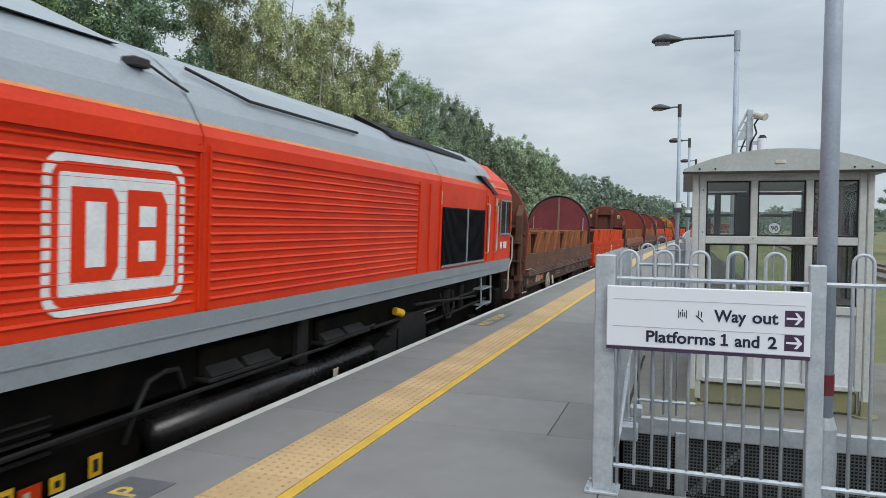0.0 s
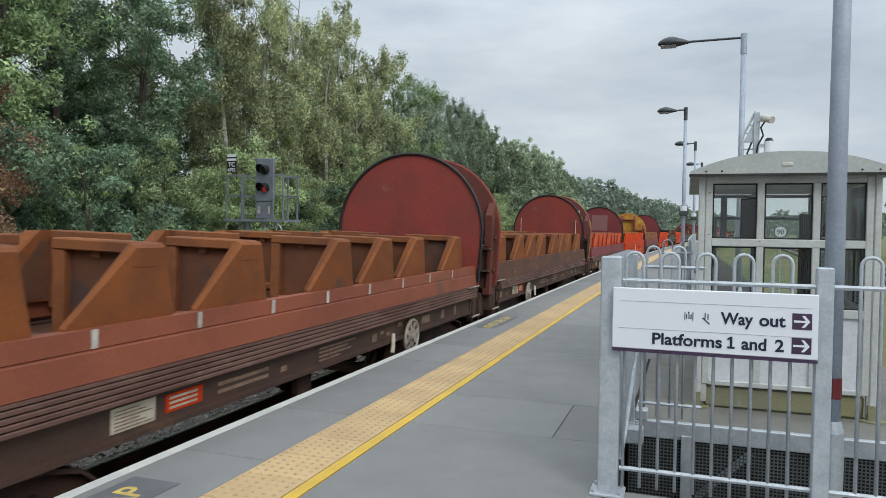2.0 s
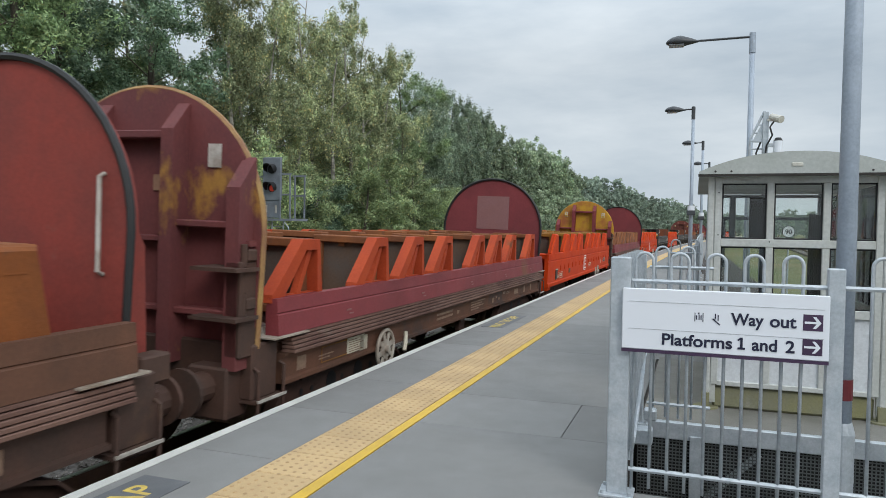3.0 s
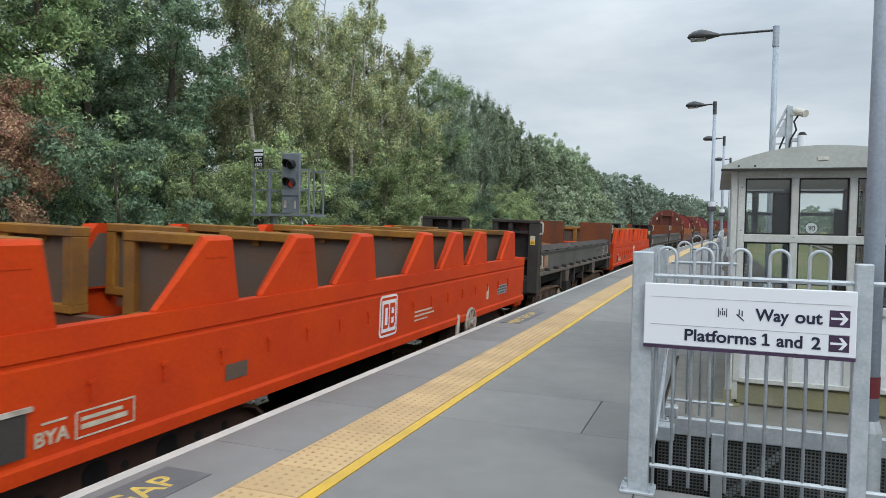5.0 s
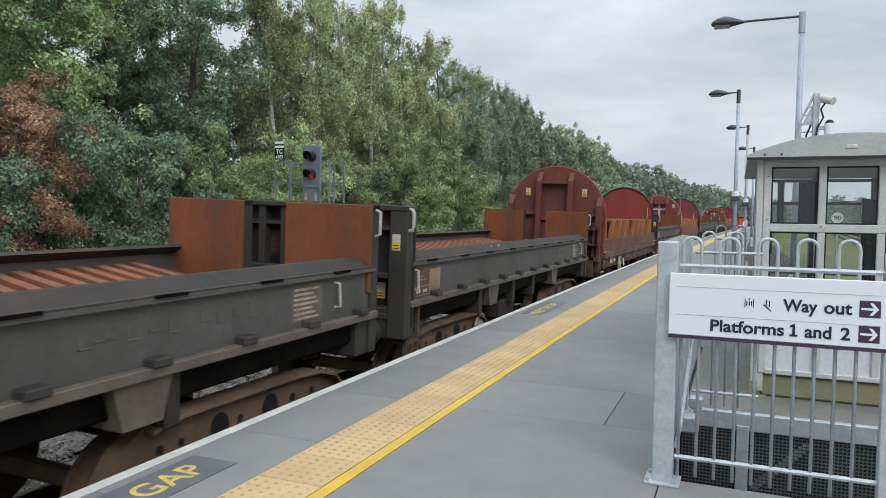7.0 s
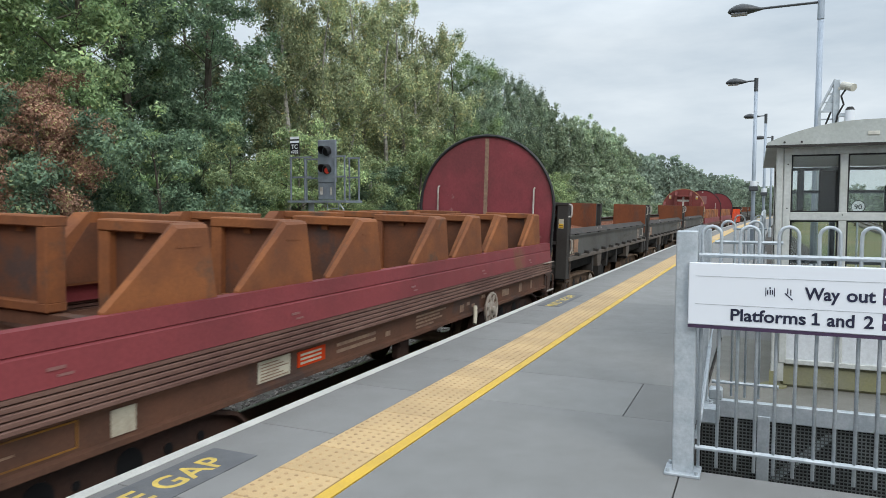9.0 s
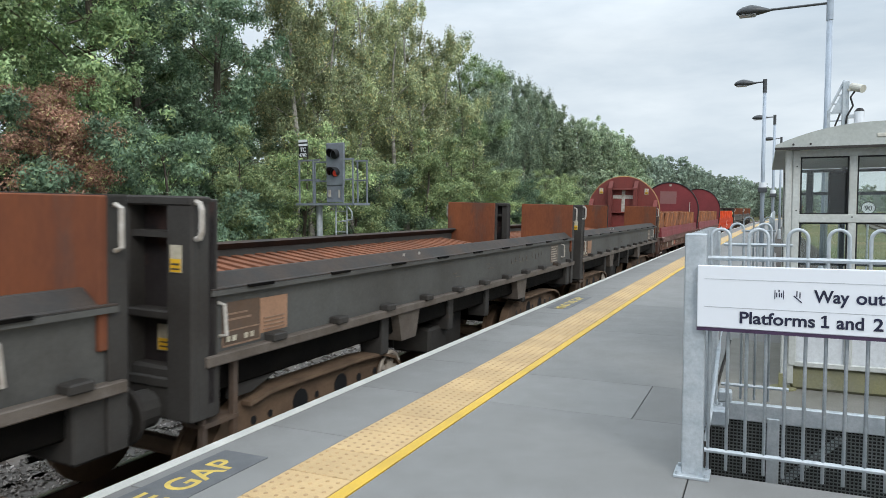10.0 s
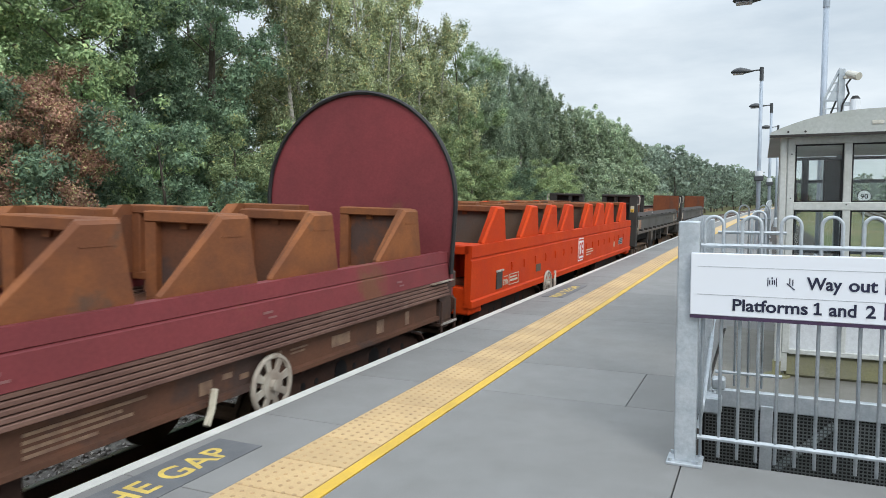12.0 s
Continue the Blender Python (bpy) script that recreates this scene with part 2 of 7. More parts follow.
M_CROSSBULK = mat("rust_streaked_maroon_paint", (0.200, 0.048, 0.042), 0.58, spec=0.2, col2=(0.135, 0.043, 0.038), scale=1.6, col3=(0.24, 0.10, 0.035), scale3=1.2, amount3=0.30, bump=0.08, stretch=(1, 1, 0.45))
M_OCHRE_RIM = mat("ochre_worn_rim", (0.22, 0.10, 0.05), 0.65, col2=(0.36, 0.22, 0.07), scale=2.0, bump=0.06)
M_PALE_DIRT = mat("dusty_tan_plate", (0.34, 0.30, 0.25), 0.8, col2=(0.20, 0.15, 0.11), scale=4.0, bump=0.1)
M_ORANGE_WORN = mat("worn_orange_paint", (0.40, 0.062, 0.020), 0.65, spec=0.15, col2=(0.33, 0.050, 0.020), scale=2.0, col3=(0.17, 0.060, 0.030), scale3=1.8, amount3=0.32, bump=0.08)
M_SLAB_GREY = mat("stained_grey_concrete", (0.185, 0.178, 0.160), 0.9, col2=(0.14, 0.135, 0.115), scale=2.0, fine=80, bump=0.15, col3=(0.19, 0.185, 0.11), scale3=1.1, amount3=0.3)
M_OILGLOSS = mat("glossy_black_paint", (0.004, 0.004, 0.005), 0.28, spec=0.35, col2=(0.016, 0.014, 0.013), scale=2.0, bump=0.05)
M_SOOT = mat("sooty_charcoal_steel", (0.014, 0.0135, 0.0135), 0.7, spec=0.2, col2=(0.009, 0.0085, 0.008), scale=2.5, bump=0.15)
M_PALE_PATCH = mat("pale_worn_patch", (0.215, 0.092, 0.085), 0.6, col2=(0.22, 0.10, 0.10), scale=2.0, bump=0.03)

M_PAVE = mat("grey_asphalt_slab", (0.214, 0.213, 0.208), 0.75, spec=0.18, col2=(0.186, 0.184, 0.178), scale=2.6, fine=190, bump=0.2, random_amount=0.07, col3=(0.168, 0.164, 0.154), scale3=1.7, amount3=0.22, soft=0.2)
M_COPING = mat("white_coping_edge", (0.60, 0.59, 0.55), 0.65, col2=(0.50, 0.50, 0.47), scale=3.0, fine=120, bump=0.1, col3=(0.30, 0.30, 0.29), scale3=2.5, amount3=0.2)
M_TACTILE = mat("buff_tactile_paving", (0.50, 0.350, 0.178), 0.75, col2=(0.43, 0.298, 0.152), scale=1.5, fine=120, bump=0.1, random_amount=0.07)
M_BLISTER = mat("worn_blister_tops", (0.43, 0.285, 0.135), 0.75, col2=(0.34, 0.225, 0.12), scale=3.0, bump=0.05, island=0.12)
M_YLINE = mat("yellow_line_paint", (0.60, 0.38, 0.04), 0.6, col2=(0.50, 0.32, 0.045), scale=2.5, fine=120, bump=0.08, col3=(0.36, 0.27, 0.09), scale3=3.0, amount3=0.15)
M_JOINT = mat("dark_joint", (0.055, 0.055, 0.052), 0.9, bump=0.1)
M_DARKPATCH = mat("dark_stencil_panel", (0.125, 0.130, 0.136), 0.7, col2=(0.10, 0.105, 0.112), scale=4.0, fine=140, bump=0.1)
M_YTEXT = mat("worn_yellow_letters", (0.62, 0.46, 0.10), 0.65, col2=(0.45, 0.33, 0.09), scale=12.0, bump=0.05)
M_BRICK = mat("sooty_platform_wall", (0.075, 0.066, 0.060), 0.9, spec=0.18, col2=(0.05, 0.045, 0.04), scale=3.0, bump=0.3)
M_BALLAST = mat("grey_ballast", (0.20, 0.185, 0.17), 0.9, spec=0.18, col2=(0.12, 0.105, 0.095), scale=6.0, fine=28, bump=0.9, col3=(0.10, 0.075, 0.06), scale3=1.5, amount3=0.4)
M_STONE = mat("ballast_stone", (0.36, 0.325, 0.30), 0.9, spec=0.18, col2=(0.16, 0.14, 0.125), scale=5.0, bump=0.3, island=0.45)
M_RAIL = mat("rusty_rail", (0.13, 0.07, 0.045), 0.7, col2=(0.09, 0.055, 0.04), scale=4.0, bump=0.1)
M_RAILTOP = mat("polished_rail_head", (0.45, 0.44, 0.43), 0.3, 0.9, bump=0.02)
M_SLEEPER = mat("concrete_sleeper", (0.23, 0.21, 0.19), 0.85, col2=(0.16, 0.13, 0.11), scale=3.0, bump=0.2)
M_GRASS = mat("rough_grass", (0.085, 0.105, 0.035), 0.9, col2=(0.15, 0.135, 0.05), scale=0.25, fine=9.0, bump=0.6, col3=(0.19, 0.15, 0.07), scale3=0.08, amount3=0.45)
M_HILL = mat("haze_tinted_woods", (0.13, 0.165, 0.15), 0.95, col2=(0.16, 0.19, 0.165), scale=0.03, fine=0.35, bump=0.8)
M_GALV = mat("galvanised_steel", (0.48, 0.515, 0.545), 0.5, 0.35, col2=(0.38, 0.42, 0.455), scale=9.0, fine=60, bump=0.05, col3=(0.60, 0.63, 0.65), scale3=7.0, amount3=0.22)
M_GALV2 = mat("painted_pale_grey_column", (0.37, 0.425, 0.50), 0.5, 0.10, col2=(0.31, 0.36, 0.43), scale=5.0, fine=60, bump=0.04, col3=(0.46, 0.50, 0.54), scale3=4.0, amount3=0.2)
M_SHELTER = mat("pale_grey_aluminium", (0.52, 0.53, 0.51), 0.45, 0.1, col2=(0.45, 0.46, 0.43), scale=3.0, bump=0.03)
M_SHROOF = mat("pale_grey_shelter_roof", (0.42, 0.44, 0.42), 0.6, 0.0, col2=(0.36, 0.38, 0.355), scale=2.0, bump=0.04)
M_SHPANEL = mat("white_shelter_panel", (0.60, 0.62, 0.64), 0.4, 0.0, col2=(0.55, 0.57, 0.59), scale=1.5, bump=0.02)
M_LICHEN = mat("lichen_stained_concrete", (0.20, 0.195, 0.135), 0.9, col2=(0.225, 0.215, 0.10), scale=2.4, fine=70, bump=0.2, col3=(0.33, 0.33, 0.30), scale3=1.6, amount3=0.35)
M_GLASS = glass_mat("window_glass", (0.93, 0.95, 0.94))
M_DARKGLASS = mat("dark_cab_glass", (0.006, 0.007, 0.008), 0.12, spec=0.12, bump=0.0)
M_SIGNWHITE = bpy.data.materials.new("white_sign_face")
M_SIGNWHITE.use_nodes = True
M_SIGNWHITE.node_tree.nodes["Principled BSDF"].inputs["Base Color"].default_value = (0.70, 0.725, 0.77, 1)
M_SIGNWHITE.node_tree.nodes["Principled BSDF"].inputs["Roughness"].default_value = 0.35
M_SIGNBLUE = mat("dark_navy_lettering", (0.012, 0.014, 0.045), 0.4, bump=0.0)
M_SIGNPURPLE = mat("dark_purple_edge", (0.060, 0.030, 0.075), 0.4, bump=0.0)
M_LINEGREY = mat("thin_grey_rule", (0.45, 0.47, 0.50), 0.5, bump=0.0)
M_BAND = mat("maroon_tape_band", (0.16, 0.018, 0.025), 0.5, bump=0.0)
M_LENS = mat("dull_grey_lens", (0.30, 0.31, 0.33), 0.3, bump=0.0)
M_LAMPHEAD = mat("charcoal_lamp_head", (0.055, 0.060, 0.068), 0.45, bump=0.02)
M_CAMWHITE = mat("cream_camera_housing", (0.62, 0.60, 0.53), 0.45, bump=0.02)
M_SIGNAL = mat("grey_signal_backplate", (0.185, 0.21, 0.24), 0.6, col2=(0.14, 0.155, 0.18), scale=3.0, bump=0.03)
M_REDLIGHT = bpy.data.materials.new("red_signal_light")
M_REDLIGHT.use_nodes = True
M_REDLIGHT.node_tree.nodes["Principled BSDF"].inputs["Base Color"].default_value = (0.6, 0.05, 0.03, 1)
M_REDLIGHT.node_tree.nodes["Principled BSDF"].inputs["Emission Color"].default_value = (1.0, 0.10, 0.05, 1)
M_REDLIGHT.node_tree.nodes["Principled BSDF"].inputs["Emission Strength"].default_value = 0.12
M_BARK = mat("grey_bark", (0.12, 0.10, 0.08), 0.9, col2=(0.08, 0.065, 0.05), scale=4.0, bump=0.4, stretch=(1, 1, 0.3))
M_BIRCH = mat("pale_birch_bark", (0.38, 0.36, 0.32), 0.8, col2=(0.12, 0.10, 0.085), scale=5.0, amount=0.4, bump=0.2, stretch=(1, 1, 2.5))
L_BIRCH = leaf_mat("birch_leaves", (0.182, 0.226, 0.128), (0.451, 0.501, 0.290), (0.616, 0.495, 0.230), 0.16)
L_GREYBIRCH = leaf_mat("grey_green_birch_leaves", (0.140, 0.196, 0.142), (0.347, 0.426, 0.301), (0.493, 0.470, 0.246), 0.06)
L_DARK = leaf_mat("dark_alder_leaves", (0.078, 0.130, 0.086), (0.206, 0.289, 0.182), (0.271, 0.307, 0.143), 0.05)
L_MID = leaf_mat("sallow_leaves", (0.122, 0.191, 0.096), (0.336, 0.435, 0.223), (0.418, 0.429, 0.191), 0.08)
L_AUTUMN = leaf_mat("russet_leaves", (0.202, 0.118, 0.084), (0.370, 0.207, 0.151), (0.336, 0.336, 0.146), 0.30)
L_SHRUB = leaf_mat("shrub_leaves", (0.137, 0.199, 0.100), (0.365, 0.445, 0.226), (0.479, 0.445, 0.176), 0.10)
# distance haze is mixed into these two leaf colours: paler, greyer, less contrast
L_HAZE = leaf_mat("haze_tinted_leaves", (0.173, 0.236, 0.156), (0.367, 0.436, 0.289), (0.462, 0.452, 0.237), 0.05)
L_FAR = leaf_mat("far_haze_leaves", (0.185, 0.240, 0.195), (0.290, 0.350, 0.275), (0.310, 0.320, 0.210), 0.05)

# ================= building helpers =================
RADIUS = 1700.0


def bend(y):
    """Sideways shift of the line at distance y: the railway curves gently to the right."""
    return y * y / (2 * RADIUS)


class Build:
    """Collects simple solids in one bmesh."""

    def __init__(self):
        self.bm = bmesh.new()

    def quad(self, a, b, c, d):
        v = [self.bm.verts.new(p) for p in (a, b, c, d)]
        return self.bm.faces.new(v)

    def hull8(self, p):
        v = [self.bm.verts.new(q) for q in p]
        for f in ((0, 3, 2, 1), (4, 5, 6, 7), (0, 1, 5, 4), (1, 2, 6, 5), (2, 3, 7, 6), (3, 0, 4, 7)):
            self.bm.faces.new([v[i] for i in f])
        return self

    def box(self, x0, x1, y0, y1, z0, z1, c=0.0):
        """A box; c bevels all its edges."""
        if c <= 0:
            return self.hull8([(x0, y0, z0), (x1, y0, z0), (x1, y1, z0), (x0, y1, z0), (x0, y0, z1), (x1, y0, z1), (x1, y1, z1), (x0, y1, z1)])
        tmp = bmesh.new()
        bmesh.ops.create_cube(tmp, size=1.0, matrix=Matrix.LocRotScale(((x0 + x1) / 2, (y0 + y1) / 2, (z0 + z1) / 2), None, (x1 - x0, y1 - y0, z1 - z0)))
        bmesh.ops.bevel(tmp, geom=tmp.edges[:], offset=c, segments=1, affect='EDGES')
        self.add(tmp)
        return self

    def add(self, other, m=None):
        me = bpy.data.meshes.new("tmp")
        other.to_mesh(me)
        other.free()
        if m is not None:
            me.transform(m)
        self.bm.from_mesh(me)
        bpy.data.meshes.remove(me)

    def prism(self, pts, axis, a, b):
        """A polygon drawn in the plane across an axis, drawn out from a to b. pts are (u, v): axis x: (y, z); y: (x, z); z: (x, y)."""
        def place(u, v, w):
            return {"x": (w, u, v), "y": (u, w, v), "z": (u, v, w)}[axis]
        lo = [self.bm.verts.new(place(u, v, a)) for u, v in pts]
        hi = [self.bm.verts.new(place(u, v, b)) for u, v in pts]
        n = len(pts)
        f1 = self.bm.faces.new(lo)
        f2 = self.bm.faces.new(hi[::-1])
        for i in range(n):
            self.bm.faces.new((lo[i], hi[i], hi[(i + 1) % n], lo[(i + 1) % n]))
        return self

    def cyl(self, p0, p1, r, n=10, r2=None):
        p0, p1 = Vector(p0), Vector(p1)
        d = p1 - p0
        tmp = bmesh.new()
        bmesh.ops.create_cone(tmp, cap_ends=True, segments=n, radius1=r, radius2=r if r2 is None else r2, depth=d.length,
                              matrix=Matrix.Translation((p0 + p1) / 2) @ d.to_track_quat("Z", "Y").to_matrix().to_4x4())
        self.add(tmp)
        return self

    def tube(self, pts, r, n=6):
        """A round bar along a line of points."""
        pts = [Vector(p) for p in pts]
        rings = []
        for i, p in enumerate(pts):
            d = (pts[min(i + 1, len(pts) - 1)] - pts[max(i - 1, 0)]).normalized()
            u = d.cross(Vector((0.31, 0.87, 0.38))).normalized()
            w = d.cross(u)
            rings.append([self.bm.verts.new(p + r * (math.cos(k * 2 * math.pi / n) * u + math.sin(k * 2 * math.pi / n) * w)) for k in range(n)])
        for a, b in zip(rings, rings[1:]):
            for k in range(n):
                self.bm.faces.new((a[k], a[(k + 1) % n], b[(k + 1) % n], b[k]))
        self.bm.faces.new(rings[0][::-1])
        self.bm.faces.new(rings[-1])
        return self

    def ring(self, c, r, t, axis, n=24, w=0.03):
        """A flat round hoop about an axis."""
        pts = []
        for k in range(n + 1):
            a = 2 * math.pi * k / n
            pts.append((c[0], c[1] + r * math.cos(a), c[2] + r * math.sin(a)) if axis == "x" else (c[0] + r * math.cos(a), c[1], c[2] + r * math.sin(a)))
        return self.tube(pts, t)


def islands(bm):
    """The separate pieces of a bmesh, each as a bmesh of its own."""
    seen, out = set(), []
    for start in bm.verts:
        if start in seen:
            continue
        stack, group = [start], []
        seen.add(start)
        while stack:
            v = stack.pop()
            group.append(v)
            for e in v.link_edges:
                o = e.other_vert(v)
                if o not in seen:
                    seen.add(o)
                    stack.append(o)
        piece = bmesh.new()
        made = {v: piece.verts.new(v.co) for v in group}
        for f in {f for v in group for f in v.link_faces}:
            piece.faces.new([made[v] for v in f.verts])
        out.append(piece)
    return out


def pieces(name, b, material, parent, label=""):
    """Links each separate solid of a Build as a part of its own."""
    made = []
    for bm in islands(b.bm):
        k = Build()
        k.bm.free()
        k.bm = bm
        made.append(part(name, k, material, parent, label))
    b.bm.free()
    return made[0]


def part(name, b, material, parent=None, label="", smooth=False):
    """Links a Build as one mesh object under a thing or part."""
    bm = b.bm
    bmesh.ops.recalc_face_normals(bm, faces=bm.faces[:])
    me = bpy.data.meshes.new(name)
    bm.to_mesh(me)
    bm.free()
    me.materials.append(material)
    if smooth:
        for p in me.polygons:
            p.use_smooth = True
    ob = new(name, me)
    if parent is not None:
        ob.parent = parent
    if label:
        tagged(ob, label)
    return ob


def thing(name, label, category, m=None, group=""):
    ob = new(name)
    ob.empty_display_size = 0.2
    if m is not None:
        ob.matrix_basis = m
    return tagged(ob, label, category, group)


def words(name, text, size, material, m, parent, depth=0.002, align='LEFT', label="", width=0.0):
    """Raised lettering in the built-in font, set to a given width where one is given."""
    cu = bpy.data.curves.new(name, 'FONT')
    cu.body, cu.size, cu.extrude, cu.align_x = text, size, depth, align
    cu.offset = size * (0.022 if width else 0.015)
    tmp = bpy.data.objects.new(name, cu)
    scene.collection.objects.link(tmp)
    me = bpy.data.meshes.new_from_object(tmp)
    bpy.data.objects.remove(tmp)
    if width:
        xs = [v.co.x for v in me.vertices]
        k = width / (max(xs) - min(xs))
        me.transform(Matrix.Diagonal((k, 1, 1, 1)) @ Matrix.Translation((-min(xs), 0, 0)))
    me.transform(m)
    me.materials.clear()
    me.materials.append(material)
    ob = new(name, me)
    ob.parent = parent
    if label:
        tagged(ob, label)
    return ob

# ================= ground, tracks, platform =================
EDGE, CENTRE, RAIL = -2.157, -3.63, -0.915      # platform edge, middle of the near track, height of its rails


def strip(name, x0, x1, z, material, y0=-40.0, y1=420.0, n=60, depth=0.0, parent=None):
    """A long flat piece that follows the curve of the line, with sides of the given depth."""
    b = Build()
    rows = []
    for i in range(n + 1):
        y = y0 + (y1 - y0) * (i / n) ** 1.6
        s = bend(y)
        p = [(x0 + s, y, z), (x1 + s, y, z)]
        if depth:
            p += [(x1 + s, y, z - depth), (x0 + s, y, z - depth)]
        rows.append([b.bm.verts.new(q) for q in p])
    k = len(rows[0])
    for a, c in zip(rows, rows[1:]):
        for j in range(k if depth else 1):
            b.bm.faces.new((a[j], a[(j + 1) % k], c[(j + 1) % k], c[j]))
    if depth:
        b.bm.faces.new(rows[0][::-1])
        b.bm.faces.new(rows[-1])
    return part(name, b, material, parent)


def ground():
    b = Build()
    xs = [-1500, -400, -120, -60, -30, -20, -14, -10.4, -9.2, -1.0, 7.0, 12, 20, 40, 90, 300, 1500]
    ys = [-300, -60, -20, 0, 15, 30, 60, 100, 160, 260, 500, 1000, 2600]
    grid = []
    for y in ys:
        row = []
        for x in xs:
            s = bend(y) if y < 500 else 73.5
            z = -1.5 if -9.5 < x < 7.5 else -1.25
            if x <= -20:
                z += 0.5
            row.append(b.bm.verts.new((x + s, y, z)))
        grid.append(row)
    for a, c in zip(grid, grid[1:]):
        for i in range(len(xs) - 1):
            b.bm.faces.new((a[i], a[i + 1], c[i + 1], c[i]))
    tagged(part("ground", b, M_GRASS), "rough green and straw-coloured grass beside the railway", "grass", kind="structure")
    # wooded ridge on the skyline, with the haze of distance painted into its green
    b = Build()
    lo, hi = [], []
    for i in range(121):
        a = -0.75 + 1.5 * i / 120
        x, y = 900 * math.sin(a), 900 * math.cos(a)
        top = 17 + 7 * noise.noise((i * 0.11, 0, 3)) + 2.2 * noise.noise((i * 0.9, 1, 0)) + 1.2 * noise.noise((i * 2.3, 5, 0)) + (4 if abs(a) < 0.3 else 0)
        lo.append(b.bm.verts.new((x, y, -3)))
        hi.append((b.bm.verts.new((x, y, top)), b.bm.verts.new((x * 1.15, y * 1.15, top * 0.9))))
    for i in range(120):
        b.bm.faces.new((lo[i], lo[i + 1], hi[i + 1][0], hi[i][0]))
        b.bm.faces.new((hi[i][0], hi[i + 1][0], hi[i + 1][1], hi[i][1]))
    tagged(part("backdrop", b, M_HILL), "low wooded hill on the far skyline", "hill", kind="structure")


def track(name, xc, label):
    t = tagged(strip(name, xc - 1.75, xc + 1.75, RAIL - 0.17, M_BALLAST, depth=0.4), label, "railway track", kind="structure")
    for side in (-1, 1):
        x = xc + side * 0.7525
        lift = 0.042 if side < 0 else 0.0
        strip("rail", x - 0.035, x + 0.035, RAIL - 0.012 + lift, M_RAIL, depth=0.145 + lift, parent=t)
        strip("rail_head", x - 0.030, x + 0.030, RAIL + lift, M_RAILTOP, depth=0.010, parent=t)
    return t


def sleepers(owner, xc, y0, y1):
    b = Build()
    b.prism([(-1.25, 0), (1.25, 0), (1.25, 0.10), (1.15, 0.14), (-1.15, 0.14), (-1.25, 0.10)], "y", -0.13, 0.13)
    first = part("sleeper", b, M_SLEEPER, owner)
    y = y0
    first.location = (xc + bend(y), y, RAIL - 0.27)
    while y < y1:
        y += 0.65
        o = new("sleeper", first.data)
        o.parent = owner
        o.location = (xc + bend(y), y, RAIL - 0.27)


def ballast_stones(xc, n, y0, y1, name):
    v, f = [], []
    rng = np.random.RandomState(7)
    for i in range(n):
        x, y = xc + rng.uniform(-1.7, 1.7), rng.uniform(y0, y1)
        r = rng.uniform(0.016, 0.034)
        k = len(v)
        p = np.array(((1, 0, 0.2), (-0.4, 0.9, 0.1), (-0.3, -0.5, 0.8), (0.2, -0.8, -0.5))) + rng.normal(size=(4, 3)) * 0.25
        spin = rng.uniform(0, 6.28)
        p = np.stack([p[:, 0] * math.cos(spin) - p[:, 1] * math.sin(spin), p[:, 0] * math.sin(spin) + p[:, 1] * math.cos(spin), p[:, 2]], 1)
        p = np.concatenate([p * r * rng.uniform(0.7, 1.2), -p[:2] * r * 0.8])
        z = RAIL - 0.16 + rng.uniform(-0.01, 0.02)
        v += [(x + bend(y) + q[0], y + q[1], z + q[2] * 0.8) for q in p]
        f += [(k, k + 1, k + 2), (k, k + 2, k + 3), (k, k + 3, k + 1), (k + 1, k + 3, k + 4), (k + 1, k + 4, k + 2), (k + 2, k + 4, k + 5), (k + 2, k + 5, k + 3), (k + 3, k + 5, k + 4)]
    me = bpy.data.meshes.new(name)
    me.from_pydata(v, [], f)
    me.materials.append(M_STONE)
    tagged(new(name, me), "loose grey crushed-stone ballast between the rails", "ballast", kind="stuff")


